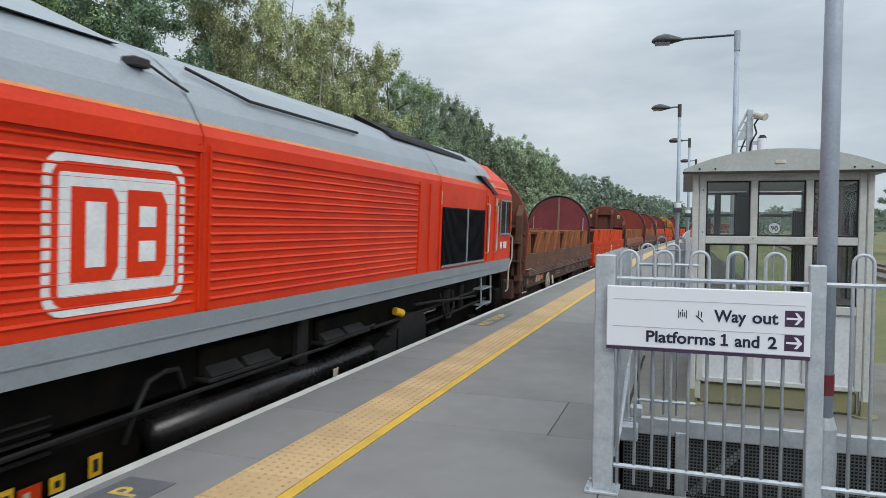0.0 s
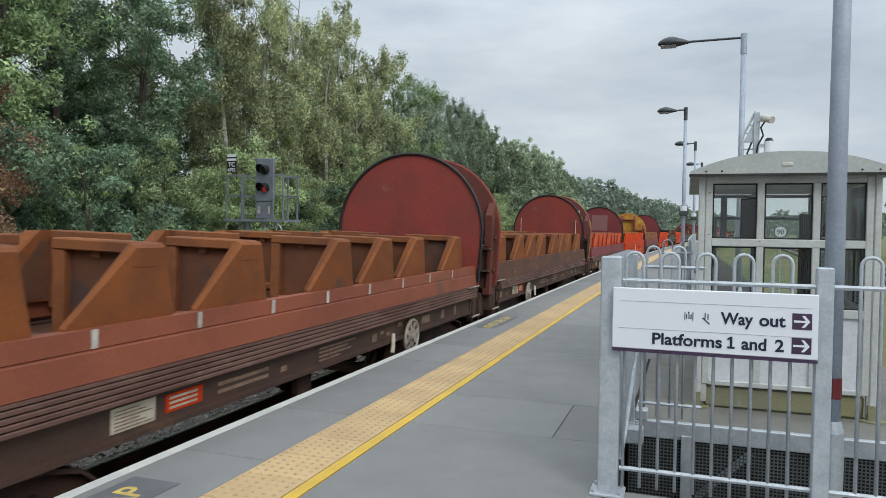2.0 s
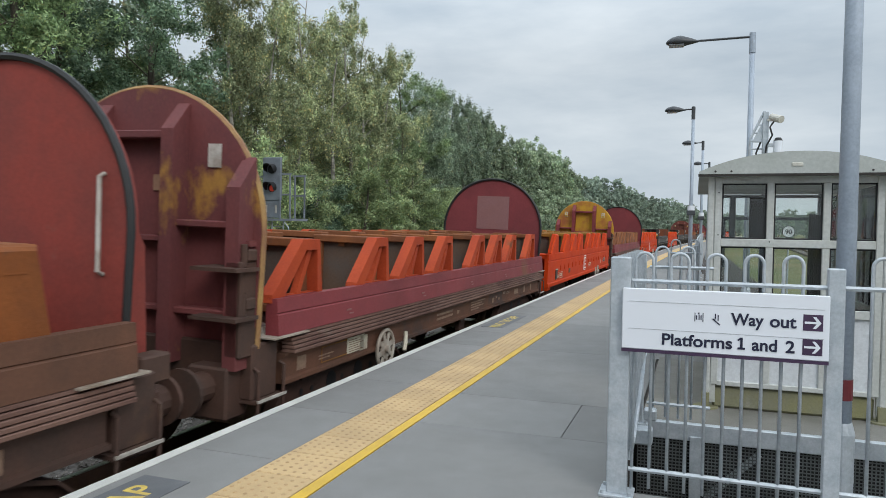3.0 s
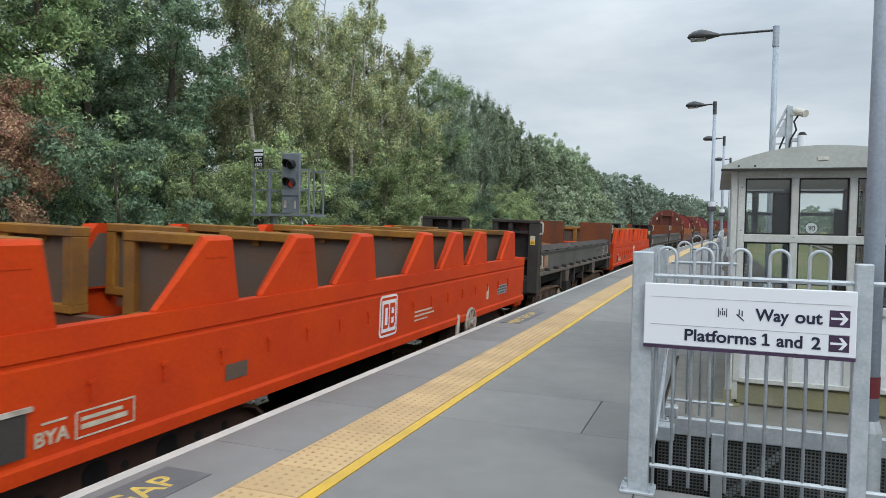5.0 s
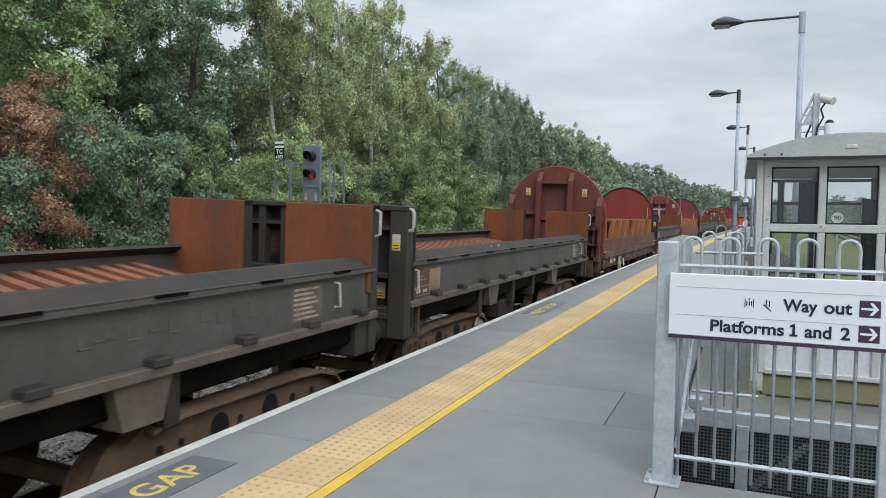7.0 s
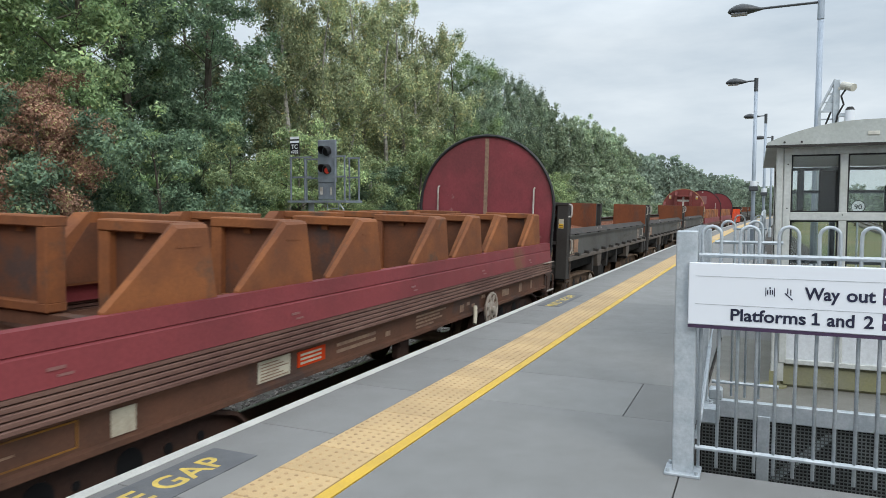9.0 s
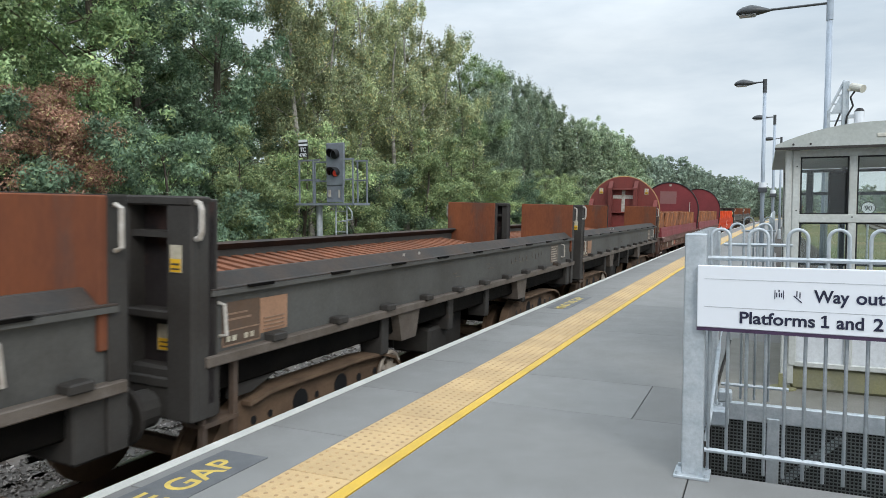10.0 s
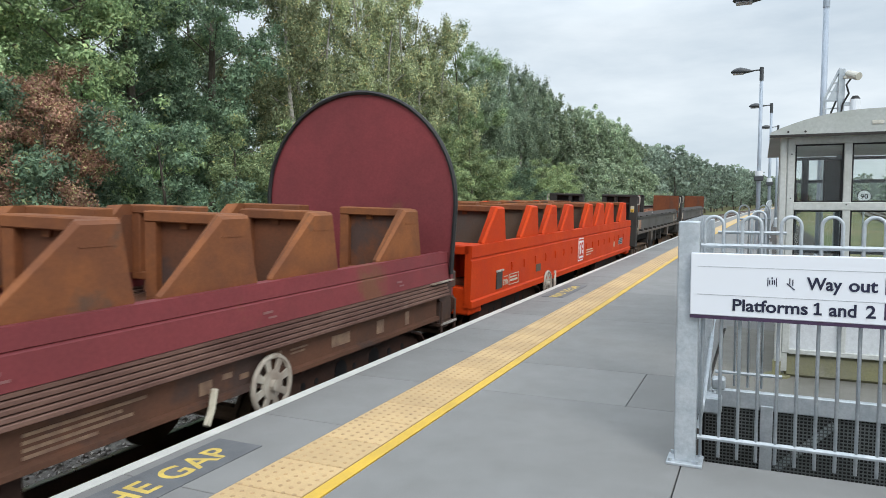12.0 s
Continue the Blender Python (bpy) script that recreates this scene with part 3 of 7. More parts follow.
def platform():
    # body with an opening for the sunken stairwell beside the fence
    base = tagged(strip("platform", EDGE + 0.10, 0.60, -0.02, M_BRICK, y0=-30, y1=320, depth=1.5), "long grey station platform with white edge and tactile strip", "platform", kind="structure")
    b = Build()
    b.box(0.60, 7.0, -30, 4.10, -1.5, -0.02)
    b.box(0.60, 7.0, 5.75, 9.0, -1.5, -0.02)
    b.box(0.60, 2.8, 9.0, 60, -1.5, -0.02)
    part("platform_body", b, M_BRICK, base)
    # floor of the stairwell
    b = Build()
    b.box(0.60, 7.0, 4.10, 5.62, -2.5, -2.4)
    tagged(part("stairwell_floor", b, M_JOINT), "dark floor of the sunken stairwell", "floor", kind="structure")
    # edge nosing
    strip("coping_edge", EDGE, EDGE + 0.085, 0.0, M_COPING, y0=-30, y1=320, depth=0.075, parent=base)
    strip("platform_wall", EDGE + 0.03, EDGE + 0.12, -0.075, M_BRICK, y0=-30, y1=320, depth=1.3, parent=base)
    strip("yellow_line", -1.018, -0.942, 0.003, M_YLINE, y0=-30, y1=320, depth=0.02, parent=base)
    far = 26.0
    strip("far_paving", EDGE + 0.088, -1.445, 0.0, M_PAVE, y0=far, y1=320, depth=0.02, parent=base)
    strip("far_tactile", -1.44, -1.03, 0.001, M_TACTILE, y0=far, y1=320, depth=0.02, parent=base)
    strip("far_surface", -0.94, 1.0, 0.0, M_PAVE, y0=far, y1=320, depth=0.02, parent=base)
    strip("near_paving", EDGE + 0.088, -1.445, 0.0, M_PAVE, y0=-30, y1=-2.02, depth=0.02, parent=base)
    strip("near_tactile", -1.44, -1.03, 0.001, M_TACTILE, y0=-30, y1=-2.0, depth=0.02, parent=base)
    strip("near_surface", -0.94, 0.62, 0.0, M_PAVE, y0=-30, y1=-2.52, depth=0.02, parent=base)
    strip("near_surface", 0.62, 7.0, 0.0, M_PAVE, y0=-30, y1=-2.4, depth=0.02, parent=base)
    strip("joint_bed", EDGE + 0.09, 0.62, -0.010, M_JOINT, y0=-30, y1=far + 0.4, depth=0.01, parent=base)

    def slab(x0, x1, y0, y1, material, name, gap=0.004, top=0.0):
        b = Build()
        c = 0.003
        s0, s1 = bend(y0), bend(y1)
        lo = [(x0 + gap + s0, y0 + gap), (x1 - gap + s0, y0 + gap), (x1 - gap + s1, y1 - gap), (x0 + gap + s1, y1 - gap)]
        cx, cy = sum(p[0] for p in lo) / 4, sum(p[1] for p in lo) / 4
        z = [top + 0.0012 * noise.noise((p[0] * 9.1, p[1] * 7.7, 0)) for p in lo]
        a = [b.bm.verts.new((p[0], p[1], top - 0.02)) for p in lo]
        m = [b.bm.verts.new((p[0], p[1], zz - c)) for p, zz in zip(lo, z)]
        t = [b.bm.verts.new((p[0] + (c if p[0] < cx else -c), p[1] + (c if p[1] < cy else -c), zz)) for p, zz in zip(lo, z)]
        for i in range(4):
            j = (i + 1) % 4
            b.bm.faces.new((a[i], a[j], m[j], m[i]))
            b.bm.faces.new((m[i], m[j], t[j], t[i]))
        b.bm.faces.new(t)
        part(name, b, material, base)

    y = -2.02
    while y < far:
        slab(EDGE + 0.086, -1.443, y, y + 1.17, M_PAVE, "edge_slab")
        y += 1.17
    y = -2.0
    while y < far:
        slab(-1.443, -1.027, y, y + 0.40, M_TACTILE, "tactile_slab", gap=0.0035, top=0.002)
        y += 0.40
    rows = [-2.52, -0.02, 2.48, 4.98, 5.98, 8.5, 11.0, 13.5, 16.0, 18.5, 21.0, 23.5, 26.0]
    for y, y2 in zip(rows, rows[1:]):
        wide = 0.62 if y < 8 else 1.15
        if 4.9 < y < 5.5:
            slab(-0.940, 0.15, y, y2, M_PAVE, "paving_slab", gap=0.003)
            slab(0.15, wide, y, y2, M_PAVE, "paving_slab", gap=0.003)
        else:
            slab(-0.940, wide, y, y2, M_PAVE, "paving_slab", gap=0.003)
    # ground in front of the fence and round the shelter
    slab(0.62, 7.0, -2.4, 1.6, M_PAVE, "paving_slab")
    slab(0.62, 7.0, 1.6, 4.10, M_PAVE, "paving_slab")
    slab(0.64, 7.0, 5.64, 9.0, M_SLAB_GREY, "shelter_base")
    # blisters of the tactile strip
    v, f = [], []
    y = -1.0
    while y < far:
        for k in range(6):
            x = -1.44 + 0.033 + k * 0.0667
            cx, cy, n0 = x + bend(y), y, len(v)
            for ring_r, zz in ((0.0135, 0.002), (0.009, 0.0065)):
                for a in range(6):
                    v.append((cx + ring_r * math.cos(a * math.pi / 3), cy + ring_r * math.sin(a * math.pi / 3), zz))
            f += [(n0 + a, n0 + (a + 1) % 6, n0 + 6 + (a + 1) % 6, n0 + 6 + a) for a in range(6)] + [tuple(range(n0 + 6, n0 + 12))]
        y += 0.0667
    me = bpy.data.meshes.new("tactile_blisters")
    me.from_pydata(v, [], f)
    me.materials.append(M_BLISTER)
    o = new("tactile_blisters", me)
    o.parent = base
    tagged(o, kind="stuff")
    # stencilled warnings along the edge
    for y0, y1 in ((0.85, 3.30), (10.15, 11.70)):
        b = Build()
        s0, s1 = bend(y0), bend(y1)
        b.hull8([(-1.985 + s0, y0, -0.01), (-1.665 + s0, y0, -0.01), (-1.665 + s1, y1, -0.01), (-1.985 + s1, y1, -0.01),
                 (-1.985 + s0, y0, 0.0045), (-1.665 + s0, y0, 0.0045), (-1.665 + s1, y1, 0.0045), (-1.985 + s1, y1, 0.0045)])
        p = part("stencil_panel", b, M_DARKPATCH, base, "dark painted panel")
        size = 0.245 if y0 < 5 else 0.205
        words("stencil_words", "MIND THE GAP", size, M_YTEXT, pose(-1.745 + s1, y1 - 0.14, 0.0048, 0, 0, 90), base, 0.0006, 'RIGHT', "worn yellow stencilled lettering")


ground()
near_track = track("track_1", CENTRE, "running line with rails on stone ballast")
far_track = track("track_2", CENTRE - 3.4, "second running line with rails on stone ballast")
right_track = track("track_3", 12.5, "distant line with rails beyond the shelter")
sleepers(near_track, CENTRE, -6, 60)
sleepers(far_track, CENTRE - 3.4, 4, 60)
ballast_stones(CENTRE, 9000, 1.5, 16, "ballast_stones")
ballast_stones(CENTRE - 3.2, 11000, 1.0, 15, "ballast_stones")
platform()

# ================= rolling stock =================
# local space: x across (towards the platform +), y along from the leading end, z up from the rails
def bogie(parent, y, material, holes=False, hb=1.0):
    """A two-axle bogie: side frames, wheels and axles."""
    bg = part("bogie_frame", Build().box(-0.9, 0.9, y - 0.25, y + 0.25, 0.45, 0.75, 0.03), M_UNDER, parent)
    for s in (-1, 1):
        b = Build()
        x = s * 1.02
        b.prism([(y - 1.45, 0.62), (y - 1.35, 0.82), (y - 0.75, 0.86), (y - 0.4, 0.74), (y + 0.4, 0.74), (y + 0.75, 0.86), (y + 1.35, 0.82), (y + 1.45, 0.62),
                 (y + 1.3, 0.46), (y + 0.7, 0.44), (y + 0.35, 0.34), (y - 0.35, 0.34), (y - 0.7, 0.44), (y - 1.3, 0.46)], "x", x - 0.06, x + 0.06)
        for k in (-0.9, 0.9):
            b.box(x - 0.11, x + 0.11, y + k - 0.17, y + k + 0.17, 0.36, 0.70, 0.03)
        if holes:
            # pressed frame with an arched top and rounded ends
            b = Build()
            arch = [(-1.42, 0.42), (-1.40, 0.66), (-1.28, 0.84), (-1.06, 0.955), (-0.78, 1.0), (0.6, 0.985), (0.95, 0.955), (1.20, 0.88), (1.36, 0.74), (1.40, 0.56), (1.36, 0.42),
                    (1.05, 0.40), (0.6, 0.50), (-0.6, 0.50), (-1.05, 0.40)]
            b.prism([(y + p, q) for p, q in arch], "x", x - 0.06, x + 0.06)
            b.prism([(y + p, q) for p, q in arch[3:9]] + [(y + p, q - 0.03) for p, q in arch[8:2:-1]], "x", *sorted((x + s * 0.05, x + s * 0.15)))
        for v in b.bm.verts:
            v.co.z *= hb
        part("side_frame", b, material, bg)
        if holes:
            # holes are not cut: black discs on the frame paint the shade inside them
            hb_ = Build()
            for k, r in ((-0.92, 0.035), (-0.72, 0.03), (-0.32, 0.105), (-0.08, 0.03), (0.30, 0.105), (0.62, 0.04), (0.92, 0.035)):
                hb_.cyl((x + s * 0.06, y + k, 0.77), (x + s * 0.064, y + k, 0.77), r, 14)
            pieces("lightening_hole", hb_, M_BLACK, bg)
    for k in (-0.9, 0.9):
        b = Build()
        for s in (-1, 1):
            b.cyl((s * 0.70, y + k, 0.42), (s * 0.80, y + k, 0.42), 0.42, 28)
            b.cyl((s * 0.66, y + k, 0.42), (s * 0.70, y + k, 0.42), 0.45, 28)
        b.cyl((-0.8, y + k, 0.42), (0.8, y + k, 0.42), 0.08, 10)
        part("wheelset", b, M_BOGIE, bg, smooth=False)


def buffers(parent, y, d, material):
    for s in (-1, 1):
        b = Build()
        b.cyl((s * 0.87, y, 1.05), (s * 0.87, y + d * 0.32, 1.05), 0.13, 14)
        b.cyl((s * 0.87, y + d * 0.31, 1.05), (s * 0.87, y + d * 0.35, 1.05), 0.20, 20)
        part("buffer", b, material, parent)
    b = Build().box(-0.06, 0.06, min(y, y + d * 0.4), max(y, y + d * 0.4), 0.86, 1.0, 0.02)
    b.tube([(0.25, y, 0.95), (0.3, y + d * 0.2, 0.72), (0.22, y + d * 0.4, 0.7)], 0.025)
    part("coupling", b, M_UNDER, parent)


def hand_wheel(parent, x, y, z, r=0.24):
    b = Build()
    b.ring((x, y, z), r, 0.022, "x", 28)
    wheel = part("hand_wheel", b, M_HANDWHEEL, parent, "cream handbrake wheel")
    part("hub", Build().cyl((x - 0.012, y, z), (x + 0.012, y, z), r * 0.52, 20), M_HANDWHEEL, wheel)
    part("boss", Build().cyl((x + 0.01, y, z), (x + 0.05, y, z), 0.045, 12), M_HANDWHEEL, wheel)
    for k in range(8):
        a = k * math.pi / 4 + 0.3
        b = Build()
        b.hull8([(x - 0.008, y + math.cos(a + o) * q, z + math.sin(a + o) * q) for o, q in ((-0.22, r * 0.5), (0.22, r * 0.5), (0.15, r), (-0.15, r))] +
                [(x + 0.008, y + math.cos(a + o) * q, z + math.sin(a + o) * q) for o, q in ((-0.22, r * 0.5), (0.22, r * 0.5), (0.15, r), (-0.15, r))])
        part("spoke", b, M_HANDWHEEL, wheel)


RIBS = (1.35, 2.95, 4.10, 5.28, 6.95, 8.08, 9.18, 10.85)


def cradles(parent, wedge, panel, base, width, open_web=False, frame_mat=None, shift=0.0, foot=0.13):
    """Transverse coil cradles in two halves with an open well between: a framed panel braced by a sloped wedge at the outer end."""
    top = 2.27
    for k, y in enumerate(RIBS):
        y += shift
        c = part("cradle", Build().box(-width + 0.27, width - 0.27, y - 0.16, y - 0.04, base - 0.30, base - 0.20), M_BROWN, parent)
        for s in (-1, 1):
            lo, hi = sorted((s * 0.34, s * (width - 0.16)))
            part("cradle_panel", Build().box(lo, hi, y - 0.125, y - 0.085, base - 0.20, top - 0.08), panel, c)
            b = Build()
            lo, hi = sorted((s * 0.27, s * (width - 0.14)))
            b.box(lo, hi, y - 0.20, y, top - 0.085, top, 0.010)
            b.box(lo, hi, y - 0.19, y - 0.01, base - 0.19, base - 0.11, 0.010)
            for xa in (0.27, width - 0.26):
                q0, q1 = sorted((s * xa, s * (xa + 0.11)))
                b.box(q0, q1, y - 0.19, y - 0.02, base - 0.12, top - 0.08, 0.008)
            xm = s * (0.27 + width - 0.25) / 2
            b.box(xm - 0.035, xm + 0.035, y - 0.15, y - 0.126, top - 0.13, top - 0.08)
            part("cradle_frame", b, frame_mat or wedge, c)
        for s in (-1, 1):
            x1 = s * (width - 0.03)
            x0 = s * (width - 0.16)
            lo, hi = min(x0, x1), max(x0, x1)
            b = Build()
            if open_web:
                prof = [(y - 0.86, base), (y - 0.84, base + 0.07), (y - 0.36, top), (y - 0.06, top), (y + 0.02, base), (y - 0.07, base), (y - 0.10, top - 0.10), (y - 0.30, top - 0.10), (y - 0.68, base + 0.02)]
                b.prism(prof, "x", lo, hi)
                b.prism([(y - 0.44, base), (y - 0.37, base), (y - 0.14, top - 0.09), (y - 0.21, top - 0.09)], "x", lo + 0.03, hi - 0.03)
                b.box(lo + 0.09, hi - 0.10, y - 0.62, y - 0.08, base, base + 0.05)
                for j in range(6):
                    b.box(hi - 0.10, hi - 0.07, y - 0.60 + 0.09 * j, y - 0.57 + 0.09 * j, base, base + 0.035)
            else:
                # solid wedge: its top falls a little towards the outer face, its sloped edge is chamfered
                inner = [(y - 0.72 - foot, base - 0.12), (y - 0.70 - foot, base + 0.05), (y - 0.30, top), (y - 0.05, top), (y + 0.0, base - 0.12)]
                outer = [(y - 0.82 - foot, base - 0.12), (y - 0.80 - foot, base + 0.05), (y - 0.37, top - 0.03), (y - 0.10, top - 0.03), (y + 0.03, base - 0.12)]
                mid = [(y - 0.84 - foot, base - 0.12), (y - 0.82 - foot, base + 0.06), (y - 0.385, top - 0.008), (y - 0.08, top - 0.008), (y + 0.03, base - 0.12)]
                rings = [[b.bm.verts.new((xx, p, q)) for p, q in prof] for xx, prof in ((x0, inner), (s * (width - 0.06), mid), (x1, outer))]
                b.bm.faces.new(rings[0] if s < 0 else rings[0][::-1])
                b.bm.faces.new(rings[2][::-1] if s < 0 else rings[2])
                for r0, r1 in zip(rings, rings[1:]):
                    for i in range(5):
                        q = (r0[i], r1[i], r1[(i + 1) % 5], r0[(i + 1) % 5])
                        b.bm.faces.new(q[::-1] if s < 0 else q)
                bmesh.ops.recalc_face_normals(b.bm, faces=b.bm.faces[:])
                # shallow weld line near the top of the outer face
                b.box(*sorted((x1 - s * 0.01, x1 + s * 0.004)), y - 0.38, y - 0.16, top - 0.155, top - 0.145)
            part("wedge", b, wedge, c)
            if not open_web:
                # bare inner web of the wedge
                web = [(y - 0.60 - foot, base - 0.10), (y - 0.30, top - 0.10), (y - 0.20, top - 0.10), (y - 0.20, base - 0.10)]
                part("wedge_web", Build().prism(web, "x", *sorted((x0 - s * 0.006, x0 + s * 0.01))), panel, c)


def stencils(parent, x, rows, material):
    """Unreadable painted markings as plain bars on the side."""
    for y, z, w, h in rows:
        part("marking", Build().box(x, x + 0.004, y, y + w, z, z + h), material, parent)


def orange_wagon(label, wheel_y, badge_y, frame_mat):
    w = thing("coil_wagon", label, "freight wagon", group="wagons of the freight train")
    L, W = 11.4, 1.27
    b = Build()
    for s in (-1, 1):
        # pressed side: lip, groove, flat panel, turned-in sill
        prof = [(s * (W - 0.10), 1.78), (s * W, 1.78), (s * W, 1.63), (s * (W - 0.018), 1.615), (s * (W - 0.018), 1.60), (s * W, 1.585), (s * (W - 0.01), 1.08), (s * (W + 0.015), 1.06),
                (s * (W + 0.015), 0.98), (s * (W - 0.10), 0.98), (s * (W - 0.10), 1.70)]
        if s < 0:
            prof = prof[::-1]
        b.prism(prof, "y", 0.0, L)
    pieces("side", b, M_ORANGE, w)
    part("floor_frame", Build().box(-W + 0.1, W - 0.1, 0.2, L - 0.2, 1.0, 1.32, 0.02), M_BROWN, w)
    for y0, y1, d in ((0.0, 0.12, 1), (L - 0.12, L, -1)):
        b = Build()
        b.box(-W + 0.1, W - 0.1, y0 + (0.45 if d > 0 else -0.45), y1 + (0.45 if d > 0 else -0.45), 0.98, 1.66)
        ya, yb = (0.0, 0.55) if d > 0 else (L - 0.55, L)
        b.box(-W + 0.03, W - 0.03, ya, yb, 1.66, 1.78, 0.015)
        for s in (-1, 1):
            x0, x1 = sorted((s * (W - 0.1), s * (W - 0.38)))
            b.prism([(ya, 0.9), (ya, 1.66), (yb, 1.66), (yb, 0.9)], "x", x0, x0 + 0.02) if s > 0 else b.prism([(ya, 0.9), (ya, 1.66), (yb, 1.66), (yb, 0.9)], "x", x1 - 0.02, x1)
            b.box(min(s * (W - 0.02), s * (W - 0.75)), max(s * (W - 0.02), s * (W - 0.75)), (0.02 if d > 0 else L - 0.42), (0.42 if d > 0 else L - 0.02), 0.88, 1.24, 0.02)
        part("end_frame", b, M_ORANGE, w)
    buffers(w, 0.05, -1, M_ORANGE)
    buffers(w, L - 0.05, 1, M_ORANGE)
    cradles(w, M_ORANGE, M_PANEL, 1.74, W, frame_mat=frame_mat, foot=0.06)
    # small door stops along the side
    b = Build()
    y = 1.55
    for k in range(16):
        b.box(W - 0.01, W + 0.012, y, y + 0.018, 1.33, 1.44)
        b.box(W - 0.01, W + 0.014, y - 0.02, y + 0.04, 1.43, 1.455)
        y += 0.585
    pieces("side_stop", b, M_ORANGE, w)
    badge(w, W - 0.004, badge_y, 1.36, 0.44, 0.46)
    stencils(w, W - 0.006, [(1.46, 1.12, 0.44, 0.010), (1.46, 1.27, 0.44, 0.010), (1.46, 1.12, 0.010, 0.155), (1.89, 1.12, 0.010, 0.155), (1.50, 1.17, 0.34, 0.03), (1.50, 1.22, 0.30, 0.022), (1.24, 1.26, 0.16, 0.012), (6.30, 1.30, 0.55, 0.020), (6.30, 1.25, 0.62, 0.020), (6.30, 1.20, 0.40, 0.016), (9.15, 1.2, 0.1, 0.2)] + [(0.6 + 1.7 * k, 1.0, 0.14, 0.05) for k in range(7)], M_FADED_LABEL)
    stencils(w, W - 0.005, [(9.75, 1.22, 0.52, 0.15)], M_LGREY)
    stencils(w, W - 0.005, [(2.78, 1.19, 0.26, 0.12)], M_SOOTBROWN)
    words("class_letters", "BYA", 0.115, M_FADED_LABEL, pose(W - 0.004, 1.20, 1.145, 90, 0, 90), w, 0.002, width=0.22)
    stencils(w, W - 0.003, [(9.77 + 0.1 * k, 1.235 + 0.045 * j, 0.07, 0.028) for k in range(5) for j in range(3)], M_WGREY2)
    b = Build()
    b.box(W - 0.01, W + 0.01, 0.92, 1.14, 1.12, 1.36)
    d = part("label_holder", b, M_WGREY2, w)
    part("frame_top", Build().box(W, W + 0.02, 0.90, 1.17, 1.36, 1.385), M_DIRTY_WHITE, d)
    hand_wheel(w, W + 0.02, wheel_y, 0.93, 0.21)
    part("brake_lever", Build().tube([(W, wheel_y + (0.5 if wheel_y < 5 else -0.5), 1.10), (W + 0.03, wheel_y + (0.4 if wheel_y < 5 else -0.6), 0.85), (W + 0.05, wheel_y + (0.35 if wheel_y < 5 else -0.65), 0.78)], 0.03), M_HANDWHEEL, w)
    bogie(w, 2.1, M_SOLE, True)
    bogie(w, L - 2.1, M_SOLE, True)
    b = Build()
    b.box(0.5, 1.05, 4.4, 6.2, 0.55, 0.95, 0.03)
    b.box(-1.0, -0.3, 4.4, 7.2, 0.6, 0.95, 0.03)
    pieces("brake_gear", b, M_UNDER, w)
    return w


def badge(parent, x, y, z, w, h):
    """White rounded square with a red inset and two plain white blocks."""
    def rounded(w2, h2, r):
        pts = []
        for cx, cy, a0 in ((w2 - r, h2 - r, 0), (-w2 + r, h2 - r, 90), (-w2 + r, -h2 + r, 180), (w2 - r, -h2 + r, 270)):
            for k in range(5):
                a = radians(a0 + k * 22.5)
                pts.append((y + cx + r * math.cos(a), z + cy + r * math.sin(a)))
        return pts
    g = part("badge_plate", Build().prism(rounded(w / 2, h / 2, 0.12 * w), "x", x, x + 0.006), M_WHITE, parent, "white rounded badge outline")
    red = M_RED if w > 0.7 else M_ORANGE
    part("badge_field", Build().prism(rounded(w / 2 * 0.905, h / 2 * 0.89, 0.09 * w), "x", x + 0.004, x + 0.009), red, g)
    part("badge_panel", Build().prism(rounded(w / 2 * 0.82, h / 2 * 0.76, 0.02 * w), "x", x + 0.007, x + 0.012), M_WHITE, g)
    for s in (-1, 1):
        cy, ww, hh = y + s * 0.185 * w, 0.155 * w, 0.295 * h
        part("badge_block", Build().prism([(cy - ww, z - hh), (cy + ww * 0.7, z - hh), (cy + ww, z - hh * 0.7), (cy + ww, z + hh * 0.7), (cy + ww * 0.7, z + hh), (cy - ww, z + hh)], "x", x + 0.010, x + 0.015), red, g)
        for q, t in (((0, 0.70),) if s < 0 else ((-0.40, 0.24), (0.40, 0.24))):
            part("badge_gap", Build().prism([(cy - ww * 0.42, z + hh * (q - t)), (cy + ww * 0.40, z + hh * (q - t)), (cy + ww * 0.40, z + hh * (q + t)), (cy - ww * 0.42, z + hh * (q + t))], "x", x + 0.013, x + 0.018), M_WHITE, g)


def hood_outline(r, cz, foot, n=28):
    pts = [(-r * 0.97, foot)]
    for k in range(n + 1):
        a = math.pi - math.pi * k / n
        pts.append((r * math.cos(a), cz + r * math.sin(a)))
    pts.append((r * 0.97, foot))
    return pts


